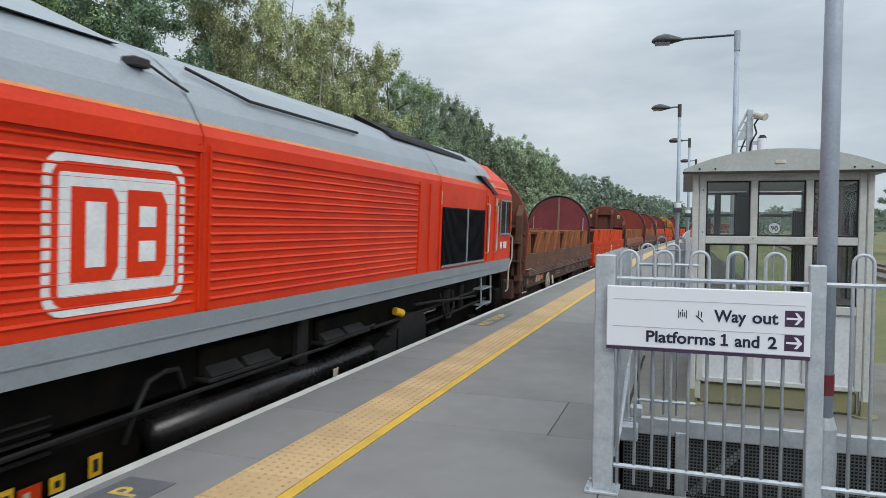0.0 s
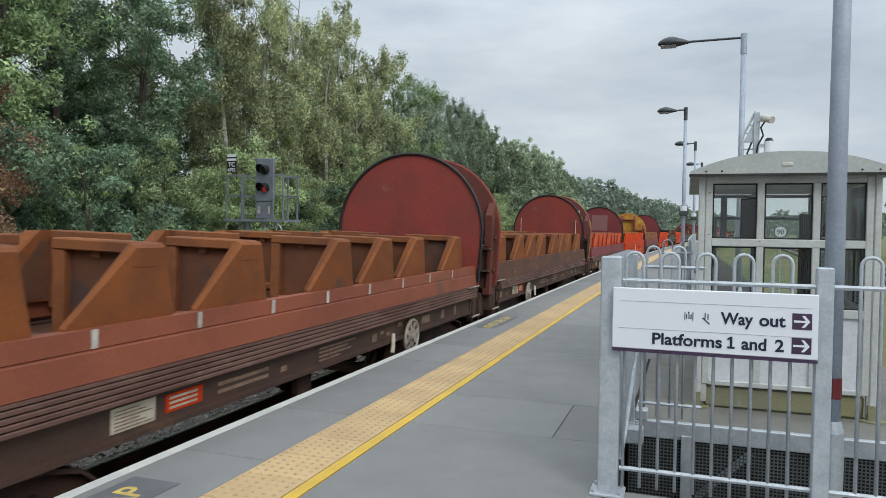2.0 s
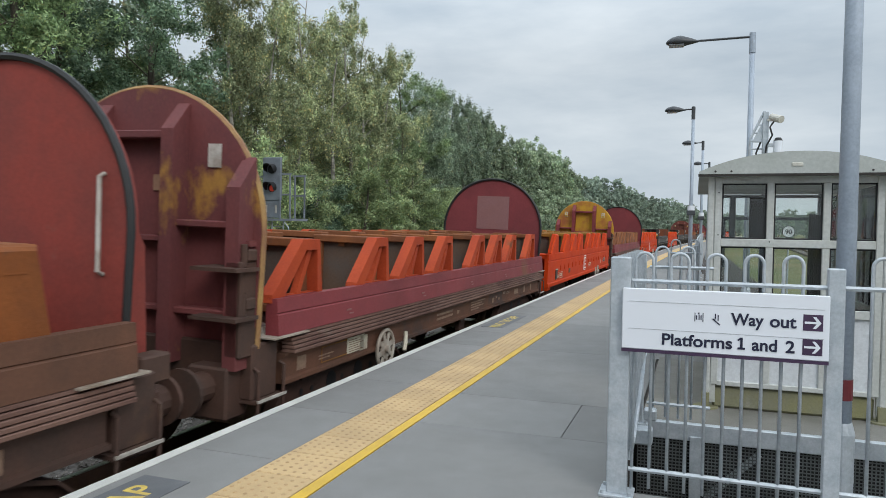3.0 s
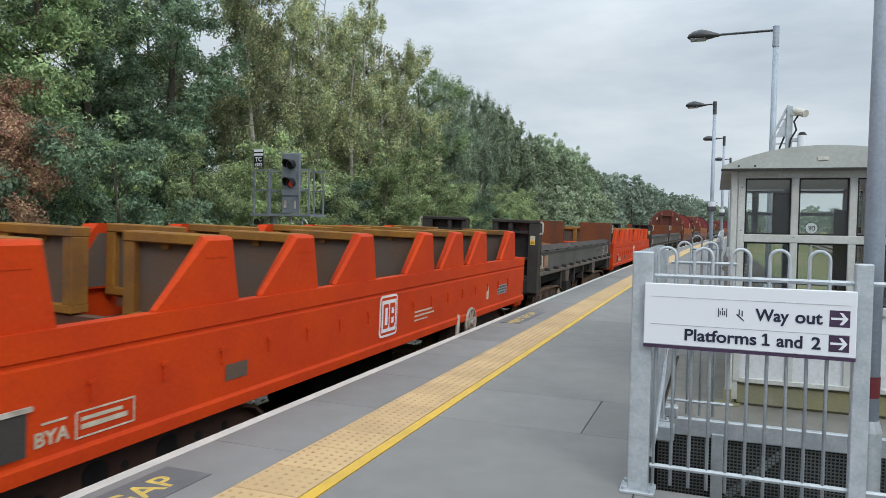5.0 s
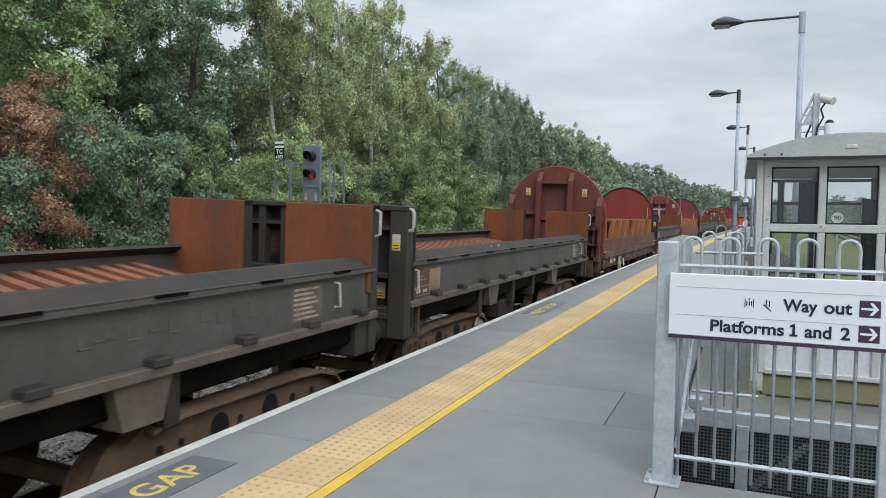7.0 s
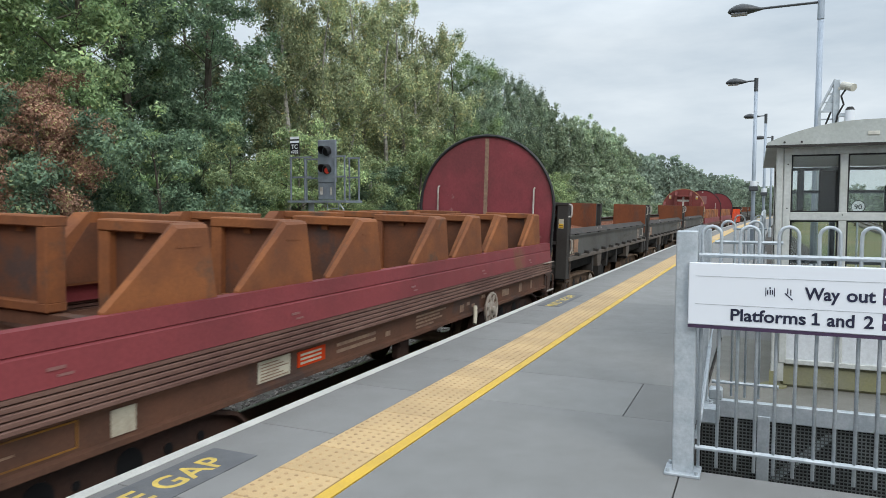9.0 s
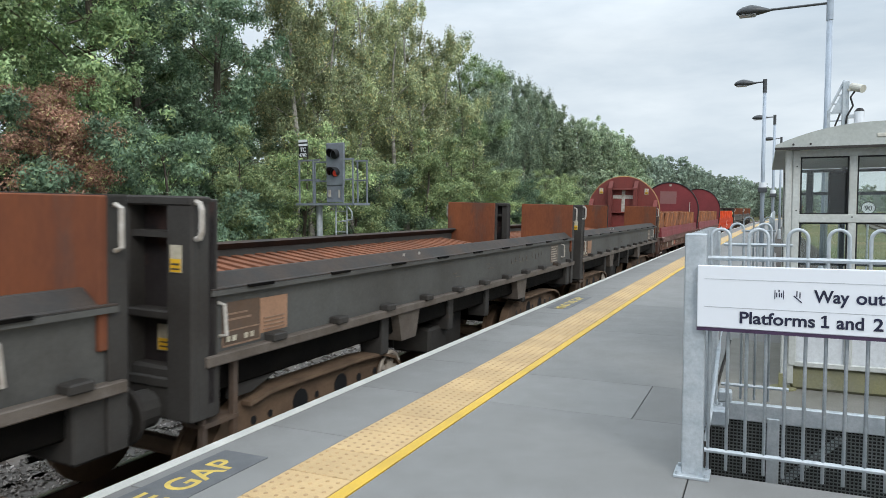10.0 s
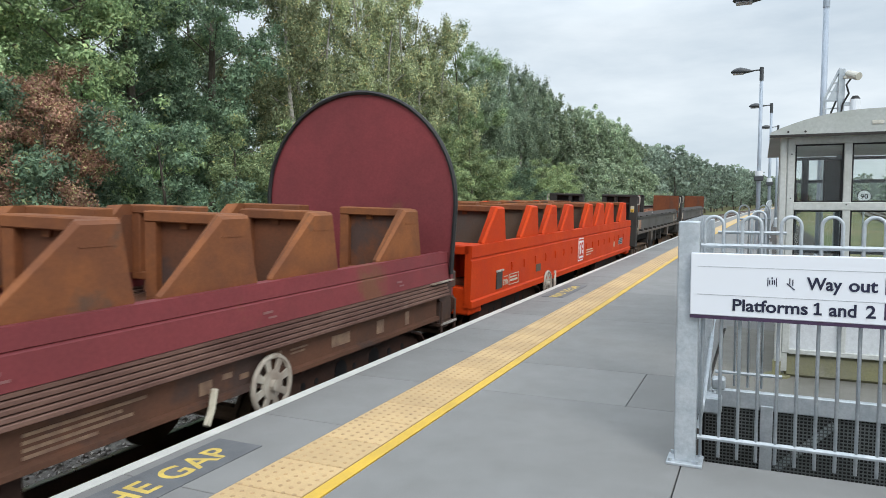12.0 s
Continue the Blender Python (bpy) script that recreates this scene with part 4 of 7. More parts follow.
def hood_wagon(label, wedge, side, bulk, variant, wheel_y=3.0, r1=1.18, r2=1.175, lead_y=0.0, rib_y=-0.15):
    """A coil wagon with tall round-topped end bulkheads."""
    w = thing("hooded_coil_wagon", label, "freight wagon", group="wagons of the freight train")
    L, W = 11.6, 1.28
    b = Build()
    for s in (-1, 1):
        prof = [(s * (W - 0.12), 1.76), (s * (W - 0.03), 1.76), (s * (W - 0.02), 1.64), (s * (W - 0.030), 1.632), (s * (W - 0.015), 1.618), (s * W, 1.44), (s * (W - 0.14), 1.44), (s * (W - 0.14), 1.70)]
        b.prism(prof if s > 0 else prof[::-1], "y", 0.35, L - 0.30)
    pieces("side", b, side, w)
    for k in range(5):
        b = Build()
        for s in (-1, 1):
            x0, x1 = sorted((s * (W - 0.10), s * (W + 0.045 - 0.012 * k)))
            b.box(x0, x1, 0.55, L - 0.35, 1.262 + k * 0.036, 1.291 + k * 0.036, 0.004)
        pieces("slide_rail", b, M_RAILTAN, w)
    b = Build()
    for s in (-1, 1):
        prof = [(s * (W - 0.14), 1.26), (s * (W - 0.03), 1.26), (s * (W - 0.03), 1.23), (s * (W - 0.06), 1.22), (s * (W - 0.06), 1.03), (s * (W - 0.02), 1.02), (s * (W - 0.02), 0.985), (s * (W - 0.14), 0.985)]
        b.prism(prof if s > 0 else prof[::-1], "y", 0.5, L - 0.5)
    dark = variant in ("patch", "plain", "stripe")
    pieces("solebar", b, M_SOLE if dark else M_BROWN, w)
    part("floor_frame", Build().box(-W + 0.14, W - 0.14, 0.3, L - 0.3, 1.05, 1.36, 0.02), M_BROWN, w)
    cradles(w, wedge, M_PANEL if variant == "open" else M_RUST_PANEL, 1.72, W - 0.05, open_web=(variant == "open"), frame_mat=M_RUST, shift=rib_y)
    # leading bulkhead: ribbed outside, with a framed recess between the inner ribs
    r, cz = r1, (3.64 if r1 > 1.3 else 3.56 if r1 > 1.21 else 3.46 if variant == "cross" else 3.51) - r1
    k1 = r1 / 1.335
    skin = {"yellow": M_YBULK, "stripe": M_BROWN, "plain": M_LEADBROWN, "patch": M_LEADBROWN, "open": M_YWORN, "cross": M_CROSSBULK, "cross_stripe": M_CROSSBULK}.get(variant, bulk)
    rib = {"yellow": bulk, "stripe": M_BROWN, "plain": M_LEADBROWN, "patch": M_LEADBROWN, "open": M_YWORN, "cross": M_CROSSBULK, "cross_stripe": M_CROSSBULK}.get(variant, bulk)
    y0 = lead_y
    lead = part("bulkhead", Build().prism(hood_outline(r, cz, 1.36), "y", y0 + 0.10, y0 + 0.18), skin, w)
    rim = {"yellow": M_YBULK, "open": M_OCHRE_RIM, "cross": M_OCHRE_RIM, "cross_stripe": M_OCHRE_RIM}.get(variant, bulk)
    part("rim", Build().tube([(x, y0 + 0.14, z) for x, z in hood_outline(r + 0.005, cz, 1.36)], 0.028), rim, lead)
    inner_top, outer_top = cz + r - 0.12, cz + r - (0.60 if variant == "open" else 0.74)
    b = Build()
    for s in (-1, 1):
        for xa, zt in ((0.42, inner_top), (1.19 * k1, outer_top)):
            x = s * xa
            b.hull8([(x - 0.065, y0 - 0.10, 1.2), (x + 0.065, y0 - 0.10, 1.2), (x + 0.065, y0 + 0.12, 1.2), (x - 0.065, y0 + 0.12, 1.2),
                     (x - 0.065, y0 - 0.10, zt - 0.26), (x + 0.065, y0 - 0.10, zt - 0.26), (x + 0.065, y0 + 0.12, zt), (x - 0.065, y0 + 0.12, zt)])
    pieces("bulkhead_rib", b, rib, lead)
    b = Build()
    b.box(-0.36, 0.36, y0 - 0.07, y0 + 0.11, inner_top - 0.34, inner_top - 0.27, 0.01)
    for z in (2.22, 1.62):
        b.box(-0.36, 0.36, y0 + 0.0, y0 + 0.11, z, z + 0.05, 0.008)
        for s in (-1, 1):
            b.box(*sorted((s * 0.48, s * (1.19 * k1 - 0.06))), y0 - 0.05, y0 + 0.11, z + (0.14 if z > 2 else 0), z + (0.20 if z > 2 else 0.06), 0.01)
            b.box(*sorted((s * (1.19 * k1 + 0.06), s * 1.3 * k1)), y0 + 0.0, y0 + 0.11, z, z + 0.05)
    pieces("bulkhead_bar", b, rib, lead)
    # hinge lugs on the edge of the bulkhead
    b = Build()
    for s in (-1, 1):
        for z in (1.70, 2.10):
            b.box(*sorted((s * 1.0, s * 1.22)), y0 - 0.03, y0 + 0.09, z, z + 0.10, 0.012)
            b.cyl((s * 1.22 * 0.97, y0 - 0.05, z - 0.04), (s * 1.22 * 0.97, y0 - 0.05, z + 0.14), 0.028, 8)
    pieces("hinge_lug", b, M_SOLE, lead)
    for s in (-1, 1):
        p = part("warning_label", Build().box(s * 0.76 - 0.064, s * 0.76 + 0.064, y0 + 0.085, y0 + 0.10, 2.87, 3.07), M_DIRTY_WHITE, lead, "pale warning label")
        if variant != "open":
            part("label_mark", Build().prism([(s * 0.76 - 0.035, 2.98), (s * 0.76 + 0.035, 2.98), (s * 0.76, 3.05)], "y", y0 + 0.080, y0 + 0.086), M_YELLOW_LABEL, p)
            part("label_mark", Build().box(s * 0.76 - 0.055, s * 0.76 + 0.055, y0 + 0.080, y0 + 0.086, 2.885, 2.955), M_YELLOW_LABEL, p)
            for j in range(2):
                part("label_line", Build().box(s * 0.76 - 0.04, s * 0.76 + 0.03, y0 + 0.077, y0 + 0.081, 2.90 + 0.03 * j, 2.908 + 0.03 * j), M_BLACK, p)
    if variant == "open":
        part("tally_plate", Build().box(0.12, 0.30, y0 + 0.085, y0 + 0.10, 2.66, 2.80), M_PEACH, lead, "bleached peach plate")
    if variant in ("cross", "cross_stripe"):
        part("white_cross", Build().box(-0.055, 0.055, y0 + 0.09, y0 + 0.099, 2.26, 3.04).box(-0.35, 0.35, y0 + 0.092, y0 + 0.10, 2.72, 2.835), M_DIRTY_WHITE, lead, "dirty white painted cross")
    # lower part of both ends with steps, lamp brackets and headstock
    for y, d in ((0.18, -1), (L - 0.18, 1)):
        b = Build()
        ya, yb = sorted((y - d * 0.25, y + d * 0.12))
        b.box(-1.22, 1.22, ya, yb, 0.92, 1.40, 0.02)
        for s in (-1, 1):
            b.box(s * 1.12 - 0.08, s * 1.12 + 0.08, *sorted((y, y + d * 0.28)), 1.30, 2.1 if d < 0 else 1.5, 0.015)
            b.box(s * 0.9 - 0.2, s * 0.9 + 0.2, *sorted((y, y + d * 0.30)), 0.78, 1.22, 0.02)
        if d < 0:
            for z in (1.62, 2.02):
                for s in (-1, 1):
                    b.box(s * 1.05 - 0.25, s * 1.05 + 0.2, y - 0.42, y - 0.1, z, z + 0.03)
        part("end_frame", b, M_SOLE, w)
        for s in (-1, 1):
            b = Build()
            b.tube([(s * 1.22, y + d * 0.1, 1.2), (s * 1.27, y + d * 0.1, 1.18), (s * 1.27, y + d * 0.1, 0.62), (s * 1.22, y + d * 0.1, 0.6)], 0.016)
            b.tube([(s * 1.22, y - d * 0.28, 1.2), (s * 1.27, y - d * 0.28, 1.18), (s * 1.27, y - d * 0.28, 0.62), (s * 1.22, y - d * 0.28, 0.6)], 0.016)
            b.box(*sorted((s * 1.10, s * 1.28)), *sorted((y + d * 0.12, y - d * 0.30)), 0.60, 0.63)
            b.box(*sorted((s * 1.10, s * 1.28)), *sorted((y + d * 0.12, y - d * 0.30)), 0.90, 0.93)
            st = part("step", b, M_SOLE, w)
            b = Build()
            for z in (0.615, 0.915):
                b.box(*sorted((s * 1.272, s * 1.292)), *sorted((y + d * 0.12, y - d * 0.30)), z, z + 0.022)
            pieces("step_edge", b, M_DIRTY_WHITE, st, "scuffed pale step edge")
        for s in (-1, 1):
            part("corner_plate", Build().box(*sorted((s * 0.85, s * (W + 0.04))), *sorted((y - d * 0.05, y - d * 0.62)), 1.425, 1.438), M_PALE_DIRT, w, "dusty pale corner plate")
    # trailing bulkhead: smooth inner face with a dark seal
    r, cz = r2, (3.64 if r2 > 1.25 else 3.51) - r2
    k1 = r2 / 1.335
    tail = part("bulkhead", Build().prism(hood_outline(r, cz, 1.40), "y", L - 0.26, L - 0.20), M_SCRAPED if variant in ("stripe", "cross_stripe") else bulk, w)
    part("seal", Build().tube([(x, L - 0.275, z) for x, z in hood_outline(r + 0.01, cz, 1.5)], 0.028), M_BLACK, tail, "black rubber seal")
    b = Build()
    for s in (-1, 1):
        for xa, zt in ((0.42, cz + r - 0.33), (1.13 * k1, cz + r - 0.97)):
            x = s * xa
            b.hull8([(x - 0.07, L - 0.2, 1.2), (x + 0.07, L - 0.2, 1.2), (x + 0.07, L + 0.03, 1.2), (x - 0.07, L + 0.03, 1.2),
                     (x - 0.07, L - 0.2, zt), (x + 0.07, L - 0.2, zt), (x + 0.07, L - 0.02, zt - 0.3), (x - 0.07, L - 0.02, zt - 0.3)])
    pieces("bulkhead_rib", b, bulk, tail)
    b = Build()
    for s in (-1, 1):
        b.tube([(s * 0.93, L - 0.265, 2.05), (s * 0.93, L - 0.31, 2.07), (s * 0.93, L - 0.31, 2.70), (s * 0.93, L - 0.265, 2.72)], 0.016)
    if variant in ("patch", "stripe", "cross", "cross_stripe"):
        pieces("grab_rail", b, M_DIRTY_WHITE, tail)
    if variant == "open":
        part("worn_patch", Build().box(-0.38, 0.40, L - 0.268, L - 0.262, 2.34, 3.12), M_PALE_PATCH, tail, "pale worn patch")
    if variant == "cross":
        part("worn_patch", Build().box(-0.46, 0.30, L - 0.268, L - 0.262, 2.62, 3.22), M_PALE_PATCH, tail, "pale scraped patch")
        part("white_label", Build().box(-0.05, 0.05, L - 0.268, L - 0.262, cz + r - 0.17, cz + r - 0.08), M_DIRTY_WHITE, tail)
    if variant in ("stripe", "cross_stripe"):
        part("centre_stripe", Build().box(-0.03, 0.04, L - 0.268, L - 0.262, 2.1, cz + r - 0.04), M_TAN, tail, "tan rub stripe")
    stencils(w, W - 0.058, [(0.75, 1.06, 0.16, 0.13), (4.45, 1.14, 0.7, 0.03), (4.45, 1.08, 0.7, 0.03), (5.35, 1.08, 0.10, 0.05), (6.05, 1.17, 0.80, 0.02), (6.05, 1.13, 0.62, 0.02), (6.05, 1.09, 0.70, 0.02),
                            (7.3, 1.06, 0.12, 0.09), (8.9, 1.08, 0.3, 0.10), (9.7, 1.06, 0.14, 0.13), (6.05, 1.05, 0.45, 0.02), (7.52, 1.12, 0.10, 0.04), (7.70, 1.08, 0.10, 0.04), (8.05, 1.15, 0.14, 0.05),
                            (8.30, 1.17, 0.24, 0.015), (8.30, 1.14, 0.20, 0.015), (10.3, 1.05, 0.09, 0.14), (1.15, 1.12, 0.30, 0.012), (1.15, 1.09, 0.22, 0.012)], M_TAN)
    q = -1.62 if wheel_y < 5 else 0.0
    p = part("data_panel", Build().box(W - 0.058, W - 0.053, 3.36 + q, 3.76 + q, 1.05, 1.215), M_FADED_LABEL, w, "dirty cream data panel")
    part("tally_plate", Build().box(W - 0.058, W - 0.053, 2.04, 2.22, 1.04, 1.20), M_FADED_LABEL, w, "dirty cream tally plate")
    stencils(w, W - 0.058, [(1.20, 1.05, 0.62, 0.010), (1.20, 1.20, 0.62, 0.010), (1.20, 1.05, 0.012, 0.15), (1.81, 1.05, 0.012, 0.15)], M_OCHRE)
    for k in range(6):
        part("marking", Build().box(W - 0.0535, W - 0.051, 3.39 + q, 3.73 + q - 0.06 * (k % 3), 1.065 + 0.024 * k, 1.073 + 0.024 * k), M_TAN, p)
    if variant != "open":
        p = part("red_panel", Build().box(W - 0.058, W - 0.053, 3.86 + q, 4.26 + q, 1.07, 1.20), M_ORANGE, w, "red data panel")
        for k in range(3):
            part("marking", Build().box(W - 0.0535, W - 0.051, 3.90 + q, 4.20 + q, 1.09 + 0.035 * k, 1.108 + 0.035 * k), M_FADED_LABEL, p)
    if variant == "plain":
        stencils(w, W - 0.022, [(1.2 + 0.98 * k, 1.64, 0.05, 0.118) for k in range(10)], M_DIRTY_WHITE)
    if variant != "plain":
        for k in range(5):
            stencils(w, W - 0.004, [(1.6 + 2.1 * k, 1.53, 0.11, 0.018), (1.66 + 2.1 * k, 1.49, 0.10, 0.014)], M_PALE_PATCH)
    hand_wheel(w, W + 0.0, wheel_y, 0.98, 0.22)
    part("brake_lever", Build().tube([(W, wheel_y - 0.62 if wheel_y > 5 else wheel_y + 0.6, 1.10), (W + 0.03, wheel_y - 0.68 if wheel_y > 5 else wheel_y + 0.53, 0.98), (W + 0.05, wheel_y - 0.75 if wheel_y > 5 else wheel_y + 0.45, 0.89)], 0.026), M_FADED_LABEL, w)
    buffers(w, -0.05, -1, M_SOLE)
    buffers(w, L + 0.05, 1, M_SOLE)
    bogie(w, 2.0, M_SOLE, True)
    bogie(w, L - 2.0, M_SOLE, True)
    b = Build()
    b.box(-0.5, 0.5, 4.6, 5.3, 0.72, 1.0, 0.03)
    b.cyl((0.55, 6.3, 0.88), (0.55, 6.9, 0.88), 0.12, 12)
    b.box(1.0, 1.1, 5.9, 6.15, 0.72, 1.0, 0.02)
    pieces("brake_gear", b, M_SOLE, w)
    return w


def grey_wagon(label, rusty):
    """A low-sided steel carrier wagon with plated ends and timber battens inside."""
    w = thing("steel_carrier_wagon", label, "freight wagon", group="wagons of the freight train")
    L, W = 9.75, 1.27
    b = Build()
    for s in (-1, 1):
        prof = [(s * (W + 0.025), 1.85), (s * (W + 0.025), 1.815), (s * (W - 0.03), 1.81), (s * (W - 0.03), 1.42), (s * (W - 0.09), 1.42), (s * (W - 0.09), 1.85)]
        b.prism(prof if s > 0 else prof[::-1], "y", 0.15, L - 0.05)
    pieces("side", b, M_WGREY, w)
    b = Build()
    for s in (-1, 1):
        prof = [(s * (W - 0.20), 1.93), (s * (W - 0.15), 1.955), (s * (W - 0.12), 1.95), (s * (W - 0.015), 1.868), (s * (W + 0.02), 1.862), (s * (W + 0.02), 1.852), (s * (W - 0.09), 1.852)]
        b.prism(prof if s > 0 else prof[::-1], "y", 0.152, L - 0.052)
    pieces("side_cap", b, M_CAP, w, "sooty sloped cap")
    b = Build()
    for s in (-1, 1):
        x0, x1 = sorted((s * (W - 0.12), s * (W + 0.04)))
        b.box(x0, x1, 0.1, L, 1.345, 1.42, 0.008)
    pieces("sill", b, M_LEDGE, w)
    b = Build()
    y = 0.75
    while y < L - 0.3:
        for s in (-1, 1):
            x0, x1 = sorted((s * (W - 0.05), s * (W + 0.07)))
            b.box(x0, x1, y, y + 0.16, 1.415, 1.475, 0.01)
        y += 0.86
    pieces("sill_bracket", b, M_WGREY2, w)
    b = Build()
    for k in range(9):
        y = 0.5 + k * 1.05
        b.box(W + 0.015, W + 0.04, y, y + 0.28, 1.845, 1.865)
        b.box(-W - 0.04, -W - 0.015, y, y + 0.28, 1.845, 1.865)
    pieces("lashing_hook", b, M_UNDER, w)
    part("floor_frame", Build().box(-W + 0.1, W - 0.1, 0.2, L - 0.1, 1.12, 1.36, 0.02), M_UNDER, w)
    # battens laid across in a shallow trough
    b = Build()
    y = 0.55
    while y < L - 0.9:
        for s in (-1, 1):
            b.hull8([(s * 0.05, y, 1.60), (s * 1.15, y + 0.20, 1.70), (s * 1.15, y + 0.31, 1.70), (s * 0.05, y + 0.11, 1.60),
                     (s * 0.05, y, 1.68), (s * 1.15, y + 0.20, 1.785), (s * 1.15, y + 0.31, 1.785), (s * 0.05, y + 0.11, 1.68)])
        y += 0.215
    pieces("timber_batten", b, M_TIMBER, w, "rusty timber battens")
    part("trough", Build().prism([(-1.17, 1.71), (0, 1.58), (1.17, 1.71), (1.17, 1.4), (-1.17, 1.4)], "y", 0.4, L - 0.4), M_BROWN, w)
    # leading end: two framed posts
    for s in (-1, 1):
        xa, xb = sorted((s * 0.28, s * 1.28))
        e = part("end_panel", Build().box(xa, xb, 0.13, 0.19, 1.1, 2.44), M_ENDPANEL, w, "sooty maroon-black end panel")
        outer, inner, mid = (s * 1.28, s * 1.06), (s * 0.28, s * 0.40), (s * 0.62, s * 0.71)
        b = Build()
        b.box(*sorted(inner), 0.0, 0.16, 1.0, 2.47, 0.012)
        b.box(*sorted(mid), 0.0, 0.15, 1.0, 2.44, 0.01)
        b.box(*sorted(outer), -0.02, 0.05, 1.0, 2.47, 0.012)
        pieces("end_post", b, M_WGREY2, e)
        # the outer post is a channel with a deep flange towards the platform
        part("post_flange", Build().box(*sorted((s * 1.28, s * 1.24)), 0.04, 0.22, 1.0, 2.46, 0.008), M_WGREY2, e)
        b = Build()
        b.box(xa, xb, -0.03, 0.16, 2.41, 2.475, 0.012)
        b.box(xa + 0.02, xb - 0.02, 0.02, 0.15, 2.20, 2.245)
        b.box(xa + 0.02, xb - 0.02, -0.01, 0.15, 1.66, 1.72, 0.01)
        b.box(xa + 0.02, xb - 0.02, 0.0, 0.15, 1.20, 1.27, 0.01)
        pieces("end_bar", b, M_WGREY2, e)
        part("rust_plate", Build().box(xa + 0.04, xb - 0.04, 0.19, 0.20, 1.75, 2.42), M_RUST_RED, e)
        h = Build().tube([(s * 1.27, 0.02, 2.20), (s * 1.33, 0.0, 2.21), (s * 1.345, 0.0, 2.25), (s * 1.345, 0.0, 2.39), (s * 1.33, 0.0, 2.43), (s * 1.27, 0.02, 2.44)], 0.019)
        part("grab_handle", h, M_DIRTY_WHITE, e)
        x0, x1 = sorted((s * 1.10, s * 1.20))
        lab = part("hazard_label", Build().box(x0, x1, -0.026, -0.021, 1.98, 2.16), M_FADED_LABEL, e, "faded white and yellow hazard label")
        part("yellow_half", Build().box(x0 + 0.006, x1 - 0.006, -0.029, -0.0255, 1.985, 2.07), M_YELLOW_LABEL, lab)
        pieces("label_mark", Build().box(x0 + 0.015, x1 - 0.015, -0.031, -0.0285, 2.0, 2.01).box(x0 + 0.015, x1 - 0.015, -0.031, -0.0285, 2.03, 2.042), M_WGREY2, lab)
    lab = part("hazard_label", Build().box(0.84, 0.96, 0.118, 0.128, 1.42, 1.60), M_FADED_LABEL, w, "white and yellow hazard label")
    part("yellow_half", Build().box(0.85, 0.95, 0.114, 0.119, 1.425, 1.505), M_YELLOW_LABEL, lab)
    pieces("label_mark", Build().box(0.865, 0.935, 0.111, 0.1145, 1.445, 1.455).box(0.865, 0.935, 0.111, 0.1145, 1.475, 1.485), M_WGREY2, lab)
    pieces("headstock", Build().box(-1.24, 1.24, 0.02, 0.30, 0.98, 1.34, 0.02).box(-1.24, 1.24, L - 0.3, L - 0.02, 0.98, 1.34, 0.02), M_WGREY2, w)
    # trailing end: rusty plates facing inwards
    for s in (-1, 1):
        xa, xb = sorted((s * 0.28, s * 1.27))
        e = part("end_plate", Build().box(xa, xb, L - 0.16, L - 0.10, 1.6, 2.47, 0.008), M_RUST_RED, w, "bright rusty end plate")
        b = Build()
        for x in (xa, xb - 0.10):
            b.box(x, x + 0.10, L - 0.10, L + 0.04, 1.0, 2.47, 0.01)
        b.box(xa, xb, L - 0.10, L + 0.03, 2.41, 2.475)
        part("end_post", b, M_WGREY2, e)
        h = Build().tube([(s * 1.28, L - 0.06, 2.16), (s * 1.33, L - 0.06, 2.18), (s * 1.33, L - 0.06, 2.40), (s * 1.28, L - 0.06, 2.42)], 0.016)
        part("grab_handle", h, M_DIRTY_WHITE, e)
    # handrails, plates and stencils on the side
    b = Build()
    for y in (0.26, L - 0.75):
        b.tube([(W - 0.03, y, 1.76), (W + 0.03, y, 1.75), (W + 0.03, y + 0.02, 1.54), (W - 0.03, y + 0.02, 1.53)], 0.014)
    pieces("grab_handle", b, M_DIRTY_WHITE, w)
    part("rust_patch", Build().box(W - 0.03, W - 0.026, 0.70, 1.02, 1.48, 1.74), M_PEACH if rusty else M_TAN, w, "peach rust-bleached plate")
    part("sooty_patch", Build().box(W - 0.03, W - 0.028, 0.30, 0.695, 1.44, 1.75), M_SOOTBROWN, w, "brown scraped patch")
    stencils(w, W - 0.028, [(0.30, 1.44, 0.40, 0.012), (0.30, 1.545, 0.40, 0.010), (0.69, 1.44, 0.010, 0.11), (0.30, 1.44, 0.010, 0.11), (0.34, 1.62, 0.26, 0.014), (0.34, 1.66, 0.22, 0.012)], M_TAN)
    stencils(w, W - 0.026, [(0.34 + 0.062 * k, 1.475, 0.038, 0.038) for k in range(5) if k != 2], M_FADED_LABEL)
    stencils(w, W - 0.024, [(0.74, 1.50 + 0.028 * k, 0.24, 0.008) for k in range(4)], M_TAN)
    for k in range(9):
        stencils(w, W - 0.028, [(6.3 + 0.17 * k + (0.12 if k > 4 else 0), 1.60 + 0.02 * (k % 3), 0.014, 0.07), (6.3 + 0.17 * k + (0.12 if k > 4 else 0), 1.60 + 0.03 * (k % 2), 0.09, 0.010)], M_LEDGE)
    stencils(w, W - 0.028, [(4.2, 1.62, 0.11, 0.012), (4.26, 1.58, 0.16, 0.010), (5.3, 1.66, 0.12, 0.010), (5.36, 1.60, 0.20, 0.010), (6.4, 1.63, 0.12, 0.012)], M_LEDGE)
    stencils(w, W - 0.088 + 0.02, [(3.0, 1.905, 0.04, 0.03), (3.35, 1.905, 0.04, 0.03)], M_DIRTY_WHITE)
